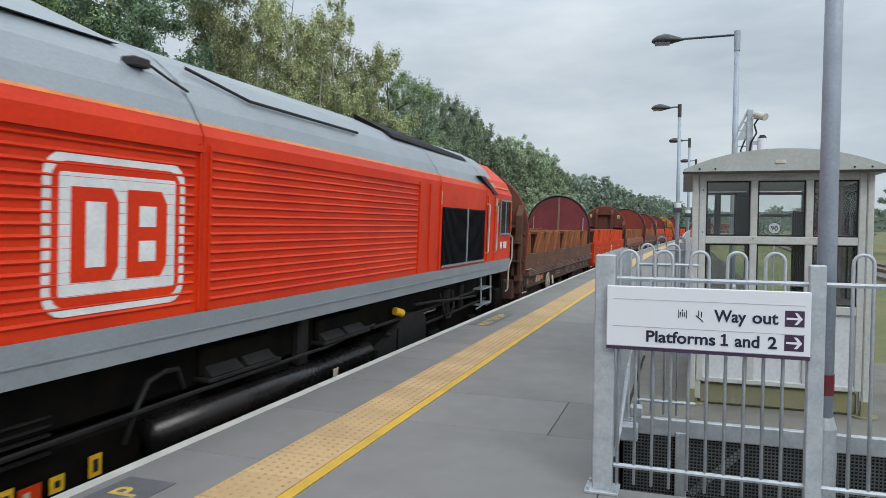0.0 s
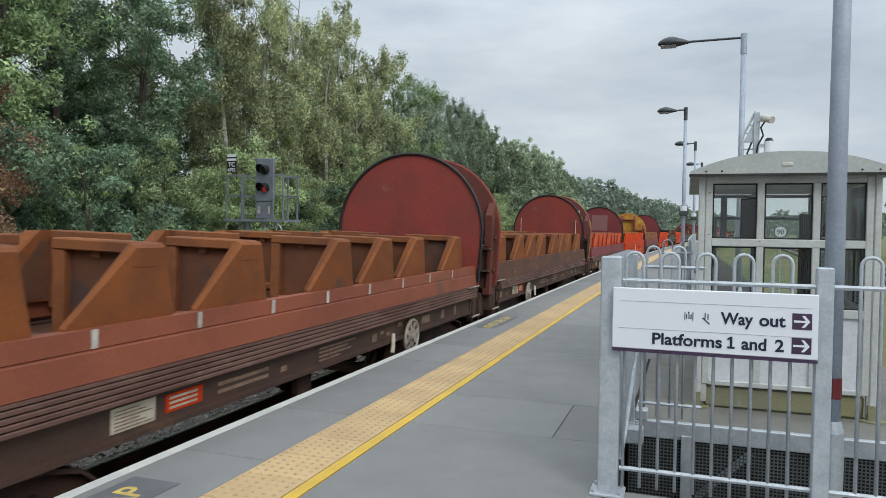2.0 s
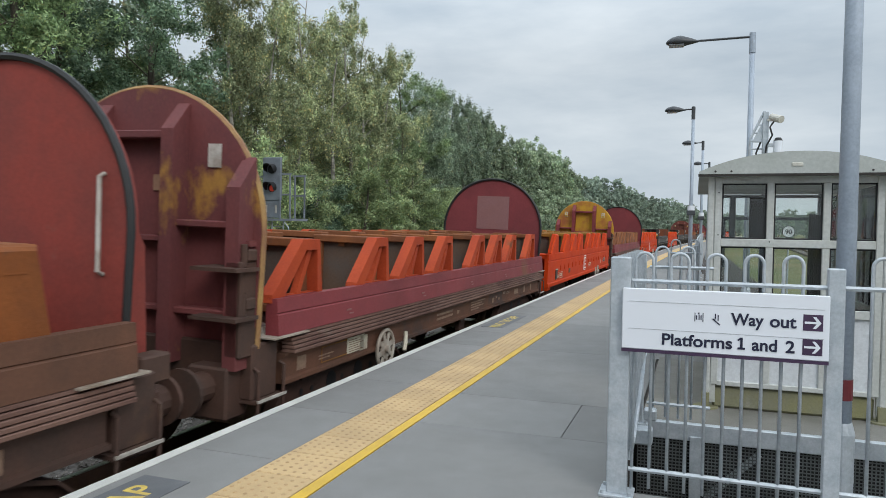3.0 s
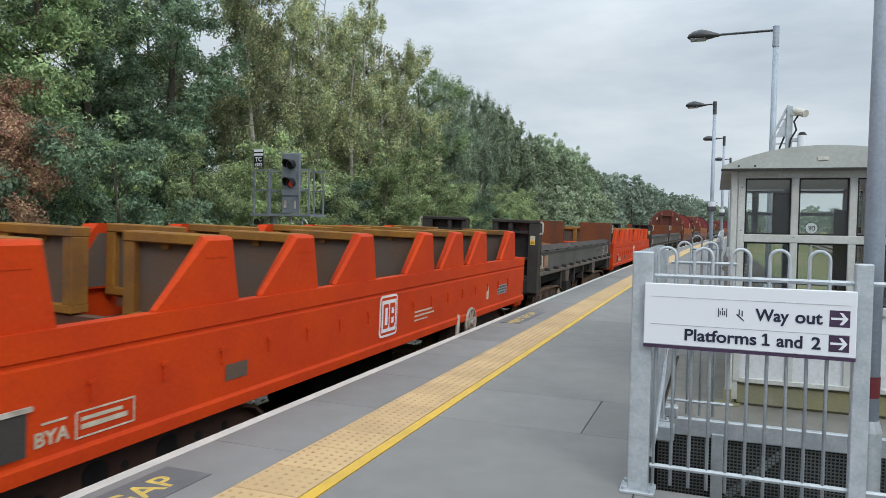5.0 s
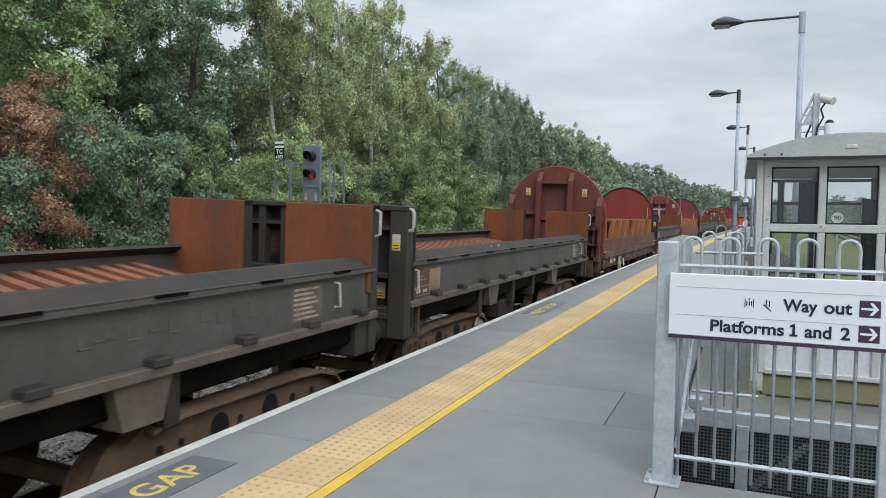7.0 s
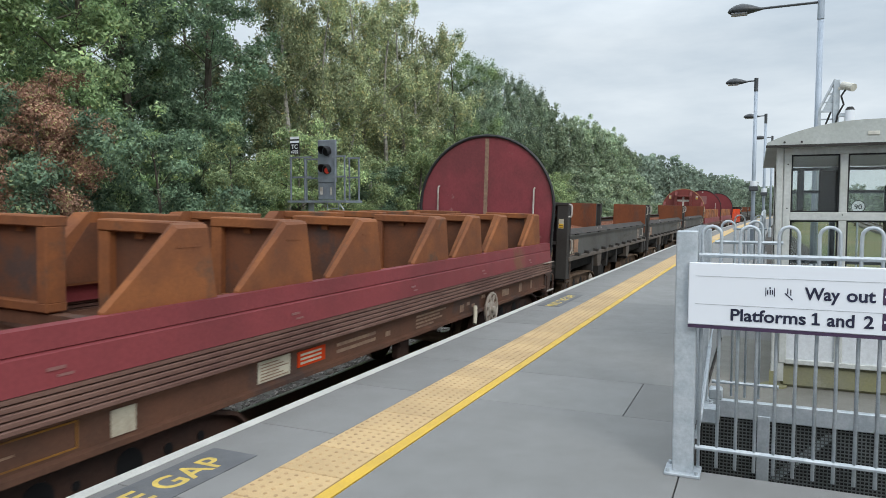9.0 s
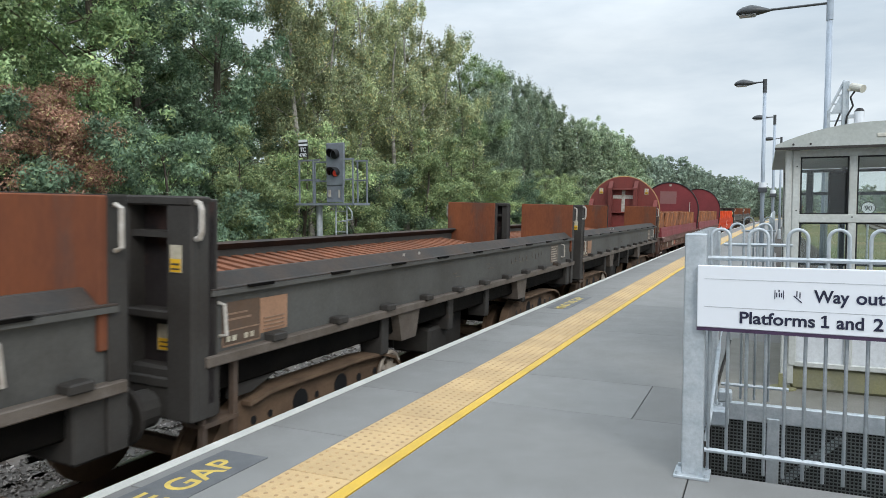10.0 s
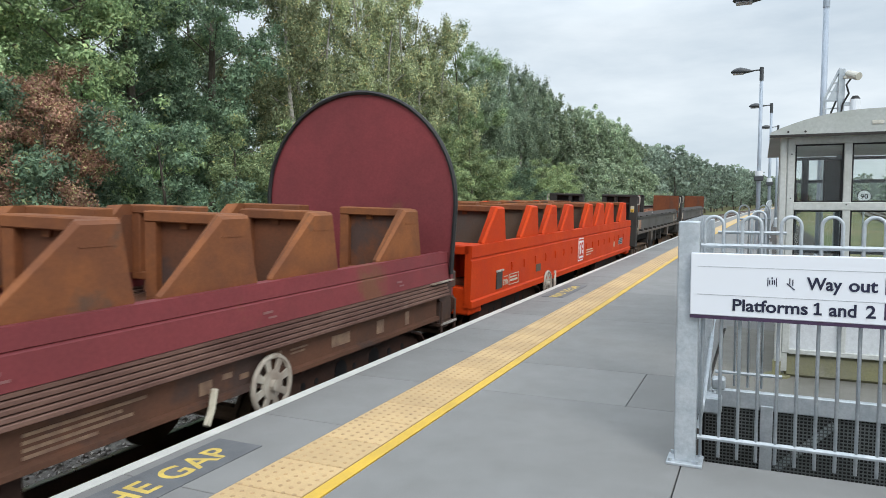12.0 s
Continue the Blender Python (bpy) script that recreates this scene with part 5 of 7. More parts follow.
    p = part("data_panel", Build().box(W - 0.03, W - 0.0275, L - 1.42, L - 0.95, 1.46, 1.78), M_LEDGE, w, "worn grey data panel")
    for k in range(7):
        part("marking", Build().box(W - 0.028, W - 0.0255, L - 1.38, L - 1.0 - 0.05 * (k % 3), 1.485 + 0.041 * k, 1.505 + 0.041 * k), M_PALE_DIRT, p)
    # underframe, hoppers and bogies
    b = Build()
    for y in (2.6, 4.2, 5.4, 7.0):
        b.box(0.95, 1.2, y, y + 0.14, 0.95, 1.35, 0.01)
        b.box(-1.2, -0.95, y, y + 0.14, 0.95, 1.35, 0.01)
    b.box(-0.9, 0.9, 4.4, 5.3, 0.6, 1.1, 0.03)
    b.box(0.6, 1.1, 3.9, 4.4, 0.7, 1.0, 0.03)
    pieces("underframe", b, M_WGREY2, w)
    b = Build()
    for y in (2.9, 6.6):
        b.hull8([(1.0, y, 1.05), (1.26, y, 1.05), (1.26, y + 0.32, 1.05), (1.0, y + 0.32, 1.05), (1.0, y - 0.08, 1.34), (1.26, y - 0.08, 1.34), (1.26, y + 0.40, 1.34), (1.0, y + 0.40, 1.34)])
    pieces("bracket_box", b, M_LEDGE, w)
    bogie(w, 1.75, M_BOGIE, True)
    bogie(w, L - 1.75, M_BOGIE, True)
    # brown corner steps and an apron plate under the sill
    b = Build()
    for y in (0.12, 0.42):
        b.box(1.20, 1.24, y, y + 0.045, 0.62, 1.34)
    for z in (0.66, 0.92):
        b.box(1.06, 1.25, 0.12, 0.465, z, z + 0.03)
    part("corner_step", b, M_SOOTBROWN, w, "brown corner step")
    part("apron_plate", Build().prism([(0.50, 1.34), (3.1, 1.34), (2.6, 1.24), (1.3, 1.20), (0.75, 1.02), (0.50, 1.02)], "x", 1.10, 1.13), M_WGREY2, w)
    part("tare_plate", Build().box(1.13, 1.136, 0.56, 0.70, 1.20, 1.30), M_LEDGE, w)
    hand_wheel(w, 1.12, 2.9, 0.72, 0.20)
    buffers(w, 0.0, -1, M_WGREY2)
    buffers(w, L, 1, M_WGREY2)
    return w


def locomotive():
    w = thing("diesel_locomotive", "red diesel freight locomotive with grey roof and black grilles", "locomotive")
    L, W = 21.25, 1.31           # y runs 0 (leading end) to L (trailing end)

    def shell(x_list, name, material, y0, y1, label=""):
        return part(name, Build().prism(x_list, "y", y0, y1), material, w, label)
    half = [(W, 1.76), (W, 3.02), (W - 0.03, 3.10), (W - 0.10, 3.26), (W - 0.24, 3.44), (W - 0.44, 3.60), (W - 0.75, 3.74), (W - 1.1, 3.80)]
    red = [(-x, z) for x, z in half[2::-1]][::-1]
    # red body side, up to the cant rail
    side = [(-W, 1.76), (W, 1.76), (W, 3.04), (W - 0.035, 3.12), (-W + 0.035, 3.12), (-W, 3.04)]
    shell(side, "body", M_RED, 1.9, L - 1.25)
    line = [(-W + 0.033, 3.12), (W - 0.033, 3.12), (W - 0.047, 3.145), (-W + 0.047, 3.145)]
    shell(line, "lining_stripe", M_ORLINE, 0.4, L - 0.25)
    roof = [(W - 0.05, 3.145), (W - 0.12, 3.27), (W - 0.26, 3.45), (W - 0.46, 3.61), (W - 0.77, 3.75), (W - 1.15, 3.81)]
    shell(roof + [(-x, z) for x, z in roof[::-1]], "roof", M_LROOF, 1.9, L - 1.25, "pale grey roof")
    # cab ends: sloped nose above the waist
    for y0, d in ((0.0, 1), (L, -1)):
        b = Build()
        def cab(prof, ya, yb, inset):
            a = [b.bm.verts.new((x, y0 + d * ya, z)) for x, z in prof]
            c = [b.bm.verts.new((x * inset, y0 + d * (yb + 0.62 * (max(0, z - 2.95) / 0.8) ** 1.5), z)) for x, z in prof]
            n = len(prof)
            b.bm.faces.new(a)
            b.bm.faces.new(c[::-1])
            for i in range(n):
                b.bm.faces.new((a[i], c[i], c[(i + 1) % n], a[(i + 1) % n]))
        full = [(-W, 1.76), (W, 1.76), (W, 2.2), (W, 3.02), (W - 0.10, 3.26), (W - 0.44, 3.58), (W - 1.1, 3.74), (-W + 1.1, 3.74), (-W + 0.44, 3.58), (-W + 0.10, 3.26), (-W, 3.02), (-W, 2.2)]
        cab(full, 2.0, 0.0, 0.985)
        c = part("cab", b, M_RED, w)
    b = Build()
    for s in (-1, 1):
        x0, x1 = sorted((s * (W - 0.1), s * (W + 0.012)))
        b.box(x0, x1, 0.1, L - 0.1, 1.525, 1.765)
        x0, x1 = sorted((s * (W + 0.010), s * (W + 0.022)))
        b.box(x0, x1, 0.1, L - 0.1, 1.635, 1.647)
    pieces("solebar", b, M_LGREY, w, "grey lower band")
    yb = L - 14.10              # distance along the body of the point abreast of the line's zero at the start
    # ribbed doors
    for ya, yc in ((0.9, 4.22), (4.42, 8.70), (-4.4, 0.8)):
        b = Build()
        z = 1.84
        while z < 2.90:
            b.prism([(W - 0.005, z), (W + 0.010, z + 0.002), (W + 0.017, z + 0.010), (W + 0.004, z + 0.026), (W - 0.005, z + 0.028)], "y", yb + ya, yb + yc)
            z += 0.0686
        pieces("panel_rib", b, M_RED, w)
    b = Build()
    for y in (4.27, 4.38, 8.74, 9.15, 9.58, 0.85):
        b.box(W - 0.005, W + 0.022, yb + y, yb + y + 0.022, 1.78, 2.98)
    b.box(W - 0.005, W + 0.03, yb + 0.85, yb + 4.3, 2.92, 2.96)
    b.box(W - 0.005, W + 0.02, yb + 4.4, yb + 8.75, 2.94, 2.965)
    pieces("door_edge", b, M_RED, w)
    badge(w, W + 0.004, yb + 3.54, 2.34, 1.16, 0.94)
    # black grille with a bar
    b = Build().box(W - 0.01, W + 0.018, yb + 9.72, yb + 11.98, 1.82, 2.68)
    g = part("grille", b, M_GRILLE, w, "black louvred grille")
    b = Build()
    for k in range(40):
        y = yb + 9.75 + k * 0.0555
        b.box(W + 0.016, W + 0.026, y, y + 0.02, 1.84, 2.66)
    part("grille_slats", b, M_GRILLE, g)
    b = Build().box(W + 0.016, W + 0.035, yb + 10.9, yb + 10.94, 1.80, 2.70).box(W + 0.016, W + 0.03, yb + 9.7, yb + 12.0, 1.80, 1.83)
    part("grille_bar", b, M_LGREY, g)
    # cab side: doors, windows, handrails
    b = Build().box(W - 0.02, W + 0.01, yb + 13.12, yb + 13.95, 2.27, 2.90)
    g = part("cab_window", b, M_DARKGLASS, w, "dark sliding cab window")
    b = Build()
    for z in (2.245, 2.885):
        b.box(W, W + 0.02, yb + 13.10, yb + 13.97, z, z + 0.03)
    for y in (13.10, 13.50, 13.94):
        b.box(W, W + 0.022, yb + y, yb + y + 0.03, 2.23, 2.9)
    pieces("window_frame", b, M_LGREY, g)
    b = Build()
    for y in (12.16, 12.74):
        b.tube([(W, yb + y, 2.80), (W + 0.05, yb + y, 2.78), (W + 0.05, yb + y - 0.02, 1.95), (W, yb + y - 0.02, 1.93)], 0.018)
    pieces("handrail", b, M_DIRTY_WHITE, w, "pale door handrails")
    b = Build()
    for y in (12.10, 12.2, 12.68):
        b.box(W - 0.005, W + 0.014, yb + y, yb + y + 0.018, 1.78, 2.95)
    b.box(W - 0.005, W + 0.02, yb + 12.25, yb + 12.4, 2.02, 2.12)
    pieces("door_edge", b, M_RED, w)
    part("cab_roof_flash", Build().hull8([(W - 0.12, yb + 11.75, 3.27), (W - 0.02, yb + 11.75, 3.27), (W - 0.02, yb + 12.05, 3.27), (W - 0.12, yb + 12.05, 3.27), (W - 0.02, yb + 12.55, 2.99), (W + 0.03, yb + 12.55, 2.99), (W + 0.03, yb + 12.80, 2.99), (W - 0.02, yb + 12.80, 2.99)]), M_BLACK, w, "black diagonal flash")
    part("warning_label", Build().box(W + 0.001, W + 0.008, yb + 9.6, yb + 9.68, 2.72, 2.9), M_FADED_LABEL, w)
    lab = part("warning_label", Build().box(W + 0.001, W + 0.008, yb + 12.78, yb + 12.88, 2.68, 2.92), M_FADED_LABEL, w)
    part("yellow_half", Build().box(W + 0.007, W + 0.011, yb + 12.785, yb + 12.875, 2.69, 2.80), M_YELLOW_LABEL, lab)
    b = Build()
    for k in (0, 1, 3, 4, 5):
        b.box(W + 0.002, W + 0.008, yb + 13.17 + k * 0.088, yb + 13.23 + k * 0.088, 1.98, 2.11)
    part("running_number", b, M_WHITE, w)
    # roof fittings
    b = Build()
    for s in (-1, 1):
        b.hull8([(s * 0.55, yb + 8.3, 3.70), (s * 0.98, yb + 8.6, 3.55), (s * 0.98, yb + 11.9, 3.52), (s * 0.2, yb + 12.6, 3.80), (s * 0.55, yb + 8.3, 3.81), (s * 0.90, yb + 8.6, 3.62), (s * 0.90, yb + 11.9, 3.60), (s * 0.2, yb + 12.4, 3.82)])
    part("radiator_grille", b, M_GRILLE, w, "dark roof radiator grille")
    part("exhaust_hump", Build().hull8([(-0.6, yb + 1.9, 3.74), (0.95, yb + 1.9, 3.60), (0.85, yb + 4.0, 3.64), (-0.6, yb + 4.0, 3.74), (-0.4, yb + 2.1, 3.9), (0.5, yb + 2.1, 3.9), (0.4, yb + 3.6, 3.88), (-0.4, yb + 3.6, 3.88)]), M_LROOF, w)
    part("roof_step", Build().box(0.98, 1.10, yb + 3.86, yb + 4.02, 3.46, 3.525, 0.01), M_WGREY2, w)
    part("roof_grab_rail", Build().tube([(1.08, yb + 4.0, 3.50), (1.13, yb + 4.16, 3.42), (1.17, yb + 4.32, 3.36)], 0.010), M_WGREY2, w)
    part("roof_gutter", Build().tube([(W - 0.40, yb + 4.6, 3.60), (W - 0.22, yb + 5.2, 3.44), (W - 0.22, yb + 7.3, 3.44)], 0.014), M_BLACK, w)
    for material, cut in ((M_RED, slice(0, 3)), (M_LGREY, slice(2, None))):
        b = Build()
        for y in (1.9, 4.32, 9.62, 12.05):
            pr = ([(W + 0.006, 1.78), (W + 0.006, 3.04), (W - 0.03, 3.13)] + [(x + 0.006, z + 0.006) for x, z in roof])[cut]
            for (xa, za), (xb, zb) in zip(pr, pr[1:]):
                b.hull8([(xa, yb + y, za), (xa + 0.002, yb + y, za), (xa + 0.002, yb + y + 0.02, za), (xa, yb + y + 0.02, za), (xb, yb + y, zb), (xb + 0.002, yb + y, zb), (xb + 0.002, yb + y + 0.02, zb), (xb, yb + y + 0.02, zb)])
        part("panel_seam", b, material, w)
    b = Build()
    for k in range(14):
        b.box(0.5, 0.53, yb + 4.6 + k * 0.35, yb + 4.63 + k * 0.35, 3.72, 3.765)
    pieces("roof_bolt", b, M_LGREY, w)
    # underframe
    b = Build().box(-1.15, 1.15, 1.2, L - 1.2, 1.15, 1.5, 0.03)
    part("frame", b, M_UNDER, w)
    b = Build().box(-1.15, 1.12, 7.4, 13.4, 0.35, 1.10, 0.06)
    part("fuel_tank", b, M_UNDER, w)
    part("air_reservoir", Build().cyl((1.17, yb + 3.95, 0.93), (1.17, yb + 7.50, 0.93), 0.125, 24), M_OILGLOSS, w, "glossy black air reservoir", smooth=True)
    part("reservoir_cap", Build().cyl((1.30, yb + 6.05, 0.86), (1.33, yb + 6.05, 0.86), 0.075, 14), M_UNDER, w)
    part("data_plate", Build().box(1.312, 1.318, yb + 6.45, yb + 6.55, 0.84, 0.94), M_FADED_LABEL, w)
    for ya, yc in ((4.50, 5.45), (6.30, 7.33)):
        e = part("equipment_box", Build().box(0.95, 1.20, yb + ya, yb + yc, 1.22, 1.46, 0.02), M_UNDER, w)
        part("box_step", Build().box(1.0, 1.30, yb + ya - 0.03, yb + yc + 0.03, 1.20, 1.235, 0.008), M_SOOT, e)
        for k in range(2):
            d = (yc - ya) / 2
            part("box_lid", Build().hull8([(1.0, yb + ya + k * d + 0.03, 1.24), (1.28, yb + ya + k * d + 0.03, 1.24), (1.28, yb + ya + k * d + d - 0.03, 1.24), (1.0, yb + ya + k * d + d - 0.03, 1.24),
                                           (1.0, yb + ya + k * d + 0.05, 1.38), (1.12, yb + ya + k * d + 0.05, 1.38), (1.12, yb + ya + k * d + d - 0.05, 1.38), (1.0, yb + ya + k * d + d - 0.05, 1.38)]), M_SOOT, e)
    part("filler_pillar", Build().box(1.12, 1.22, yb + 5.92, yb + 6.10, 1.05, 1.52, 0.02), M_SOOT, w)
    part("sand_hopper", Build().prism([(yb + 7.72, 0.60), (yb + 7.72, 0.92), (yb + 8.1, 1.02), (yb + 8.45, 1.20), (yb + 8.75, 1.25), (yb + 9.25, 1.20), (yb + 9.38, 1.1), (yb + 9.38, 0.60)], "x", 1.0, 1.24), M_SOOT, w, "sooty grey sand hopper")
    part("yellow_cock", Build().cyl((1.2, yb + 8.3, 1.32), (1.26, yb + 8.42, 1.28), 0.05, 10), M_YELLOW_LABEL, w)
    b = Build()
    b.tube([(1.2, yb + 3.72, 0.95), (1.27, yb + 3.74, 1.18), (1.27, yb + 3.85, 1.34), (1.26, yb + 4.02, 1.38), (1.22, yb + 4.2, 1.36), (1.2, yb + 4.3, 1.2)], 0.020)
    b.tube([(1.28, yb + 0.5, 1.12), (1.28, yb + 2.8, 1.15), (1.28, yb + 4.2, 1.17), (1.28, yb + 6.35, 1.18), (1.24, yb + 7.6, 1.24)], 0.018)
    b.tube([(1.25, yb + 9.9, 1.40), (1.29, yb + 9.95, 1.2), (1.29, yb + 10.1, 1.02), (1.28, yb + 10.35, 1.0), (1.28, yb + 10.5, 1.15), (1.24, yb + 10.55, 1.4)], 0.02)
    b.tube([(1.24, yb + 8.9, 1.34), (1.28, yb + 9.6, 1.32), (1.28, yb + 10.8, 1.24), (1.26, yb + 11.8, 1.20)], 0.02)
    b.cyl((1.12, yb + 10.45, 1.0), (1.12, yb + 10.45, 1.42), 0.11, 14)
    b.cyl((1.15, yb + 11.2, 1.05), (1.15, yb + 11.2, 1.45), 0.07, 12)
    pieces("air_hose", b, M_SOOT, w)
    b = Build()
    for g0 in (1.55, 2.15, 2.8):
        for k in range(5):
            b.box(1.13, 1.165, yb + g0, yb + g0 + 0.38, 1.04 + 0.055 * k, 1.055 + 0.055 * k)
    pieces("vent_slat", b, M_SOOT, w)
    b = Build()
    for z, ya, yc in ((1.30, 1.5, 9.5), (1.24, 14.4, L - 2.2), (1.05, 15.2, L - 1.5)):
        b.tube([(1.20, ya, z), (1.22, ya + 0.4, z - 0.04), (1.22, (ya + yc) / 2, z - 0.02), (1.21, yc, z + 0.03)], 0.022)
    pieces("pipe", b, M_SOOT, w)
    for yc in (4.2, L - 4.2):
        b = Build()
        for s in (-1, 1):
            x = s * 1.08
            b.prism([(yc - 2.5, 0.75), (yc - 2.3, 1.08), (yc + 2.3, 1.08), (yc + 2.5, 0.75), (yc + 2.1, 0.62), (yc - 2.1, 0.62)], "x", x - 0.07, x + 0.07)
            for k in (-1.95, 0.0, 1.95):
                b.box(x - 0.14, x + 0.14, yc + k - 0.24, yc + k + 0.24, 0.40, 0.86, 0.04)
                b.cyl((x + s * 0.08, yc + k + 0.38, 0.75), (x + s * 0.08, yc + k + 0.38, 1.1), 0.09, 12)
        bg = part("bogie_frame", b, M_UNDER, w)
        for k in (-1.95, 0.0, 1.95):
            b = Build()
            for s in (-1, 1):
                b.cyl((s * 0.68, yc + k, 0.53), (s * 0.82, yc + k, 0.53), 0.53, 28)
            b.cyl((-0.8, yc + k, 0.53), (0.8, yc + k, 0.53), 0.09, 10)
            part("wheelset", b, M_UNDER, bg)
    for y, d in ((0.5, -1), (L - 0.5, 1)):
        buffers(w, y + d * 0.2, d, M_BLACK)
        part("buffer_beam", Build().box(-1.25, 1.25, *sorted((y, y + d * 0.25)), 0.75, 1.46, 0.03), M_UNDER, w)
    b = Build()
    for s in (-1, 1):
        for y in (12.03, 12.68):
            b.tube([(s * 1.28, yb + y, 1.5), (s * 1.30, yb + y, 1.0), (s * 1.24, yb + y - 0.1, 0.95)], 0.018)
        for z in (1.28, 1.0, 0.72):
            b.box(*sorted((s * 1.12, s * 1.31)), yb + 12.01, yb + 12.70, z, z + 0.025)
    pieces("cab_step", b, M_LGREY, w)
    part("corner_handrail", Build().tube([(W, yb + 14.0, 2.22), (W + 0.04, yb + 14.04, 2.18), (W + 0.04, yb + 14.03, 1.75), (W + 0.02, yb + 13.88, 1.58), (W + 0.02, yb + 13.86, 1.15), (W - 0.02, yb + 13.84, 1.1)], 0.018), M_DIRTY_WHITE, w, "bent pale corner handrail")
    part("cab_vent", Build().box(W - 0.005, W + 0.02, yb + 12.90, yb + 12.96, 2.56, 2.84, 0.01), M_BLACK, w)
    part("wiper_frame", Build().box(W - 0.005, W + 0.03, yb + 13.88, yb + 13.92, 2.3, 2.9), M_RED, w)
    b = Build().box(1.0, 1.27, yb + 13.1, yb + 13.55, 0.55, 1.2, 0.03)
    part("sand_box", b, M_UNDER, w)
    for k, m_, h in ((2.83, M_YELLOW_LABEL, 0.13), (2.96, M_ORANGE, 0.10), (3.17, M_YELLOW_LABEL, 0.10), (3.46, M_YELLOW_LABEL, 0.14)):
        p = part("hazard_label", Build().box(1.165, 1.172, yb + k, yb + k + (0.15 if m_ is M_ORANGE else 0.10), 0.80, 0.80 + h), m_, w)
        part("label_mark", Build().box(1.171, 1.175, yb + k + 0.03, yb + k + 0.07, 0.83, 0.80 + h - 0.03), M_FADED_LABEL if m_ is M_ORANGE else M_BLACK, p)
    return w

# ================= platform furniture =================
def hoop_panel(parent, p0, p1, step=0.0925, top=1.20, bottom=0.15, foot=0.05, first_hoop=0):
    """Bow-topped railing between two points on the ground: rails, upright bars and a bow over every other pair."""
    p0, p1 = Vector(p0), Vector(p1)
    d = p1 - p0
    n = int(d.length / step)
    u = d.normalized()
    for z in (bottom, top):
        part("rail", Build().tube([p0 + Vector((0, 0, z)), p1 + Vector((0, 0, z))], 0.014, 6), M_GALV, parent)
    for k in range(n + 1):
        q = p0 + u * (0.5 * (d.length - n * step) + k * step)
        if (k + first_hoop) % 2 == 0 and k < n:
            r = step / 2
            pts = [q + Vector((0, 0, foot)), q + Vector((0, 0, top + 0.11))]
            for j in range(1, 8):
                a = math.pi - math.pi * j / 8
                pts.append(q + u * (r + r * math.cos(a)) + Vector((0, 0, top + 0.11 + r * math.sin(a))))
            pts += [q + u * step + Vector((0, 0, top + 0.11)), q + u * step + Vector((0, 0, foot))]
            part("bow_bar", Build().tube(pts, 0.0095, 6), M_GALV, parent, smooth=True)


def fence_post(parent, x, y, top=1.33, w=0.055, turned=False):
    b = Build()
    b.box(x - w, x + w, y - w * 0.8, y + w * 0.8, 0.012, top, 0.006)
    q = part("post", b, M_GALV, parent)
    b = Build().box(x - w - 0.038, x + w + 0.038, y - w - 0.03, y + w + 0.03, 0.0, 0.016, 0.003)
    for i in (-1, 1):
        for j in (-1, 1):
            b.cyl((x + i * (w + 0.018), y + j * (w + 0.010), 0.014), (x + i * (w + 0.018), y + j * (w + 0.010), 0.034), 0.011, 6)
    part("base_plate", b, M_GALV, q)


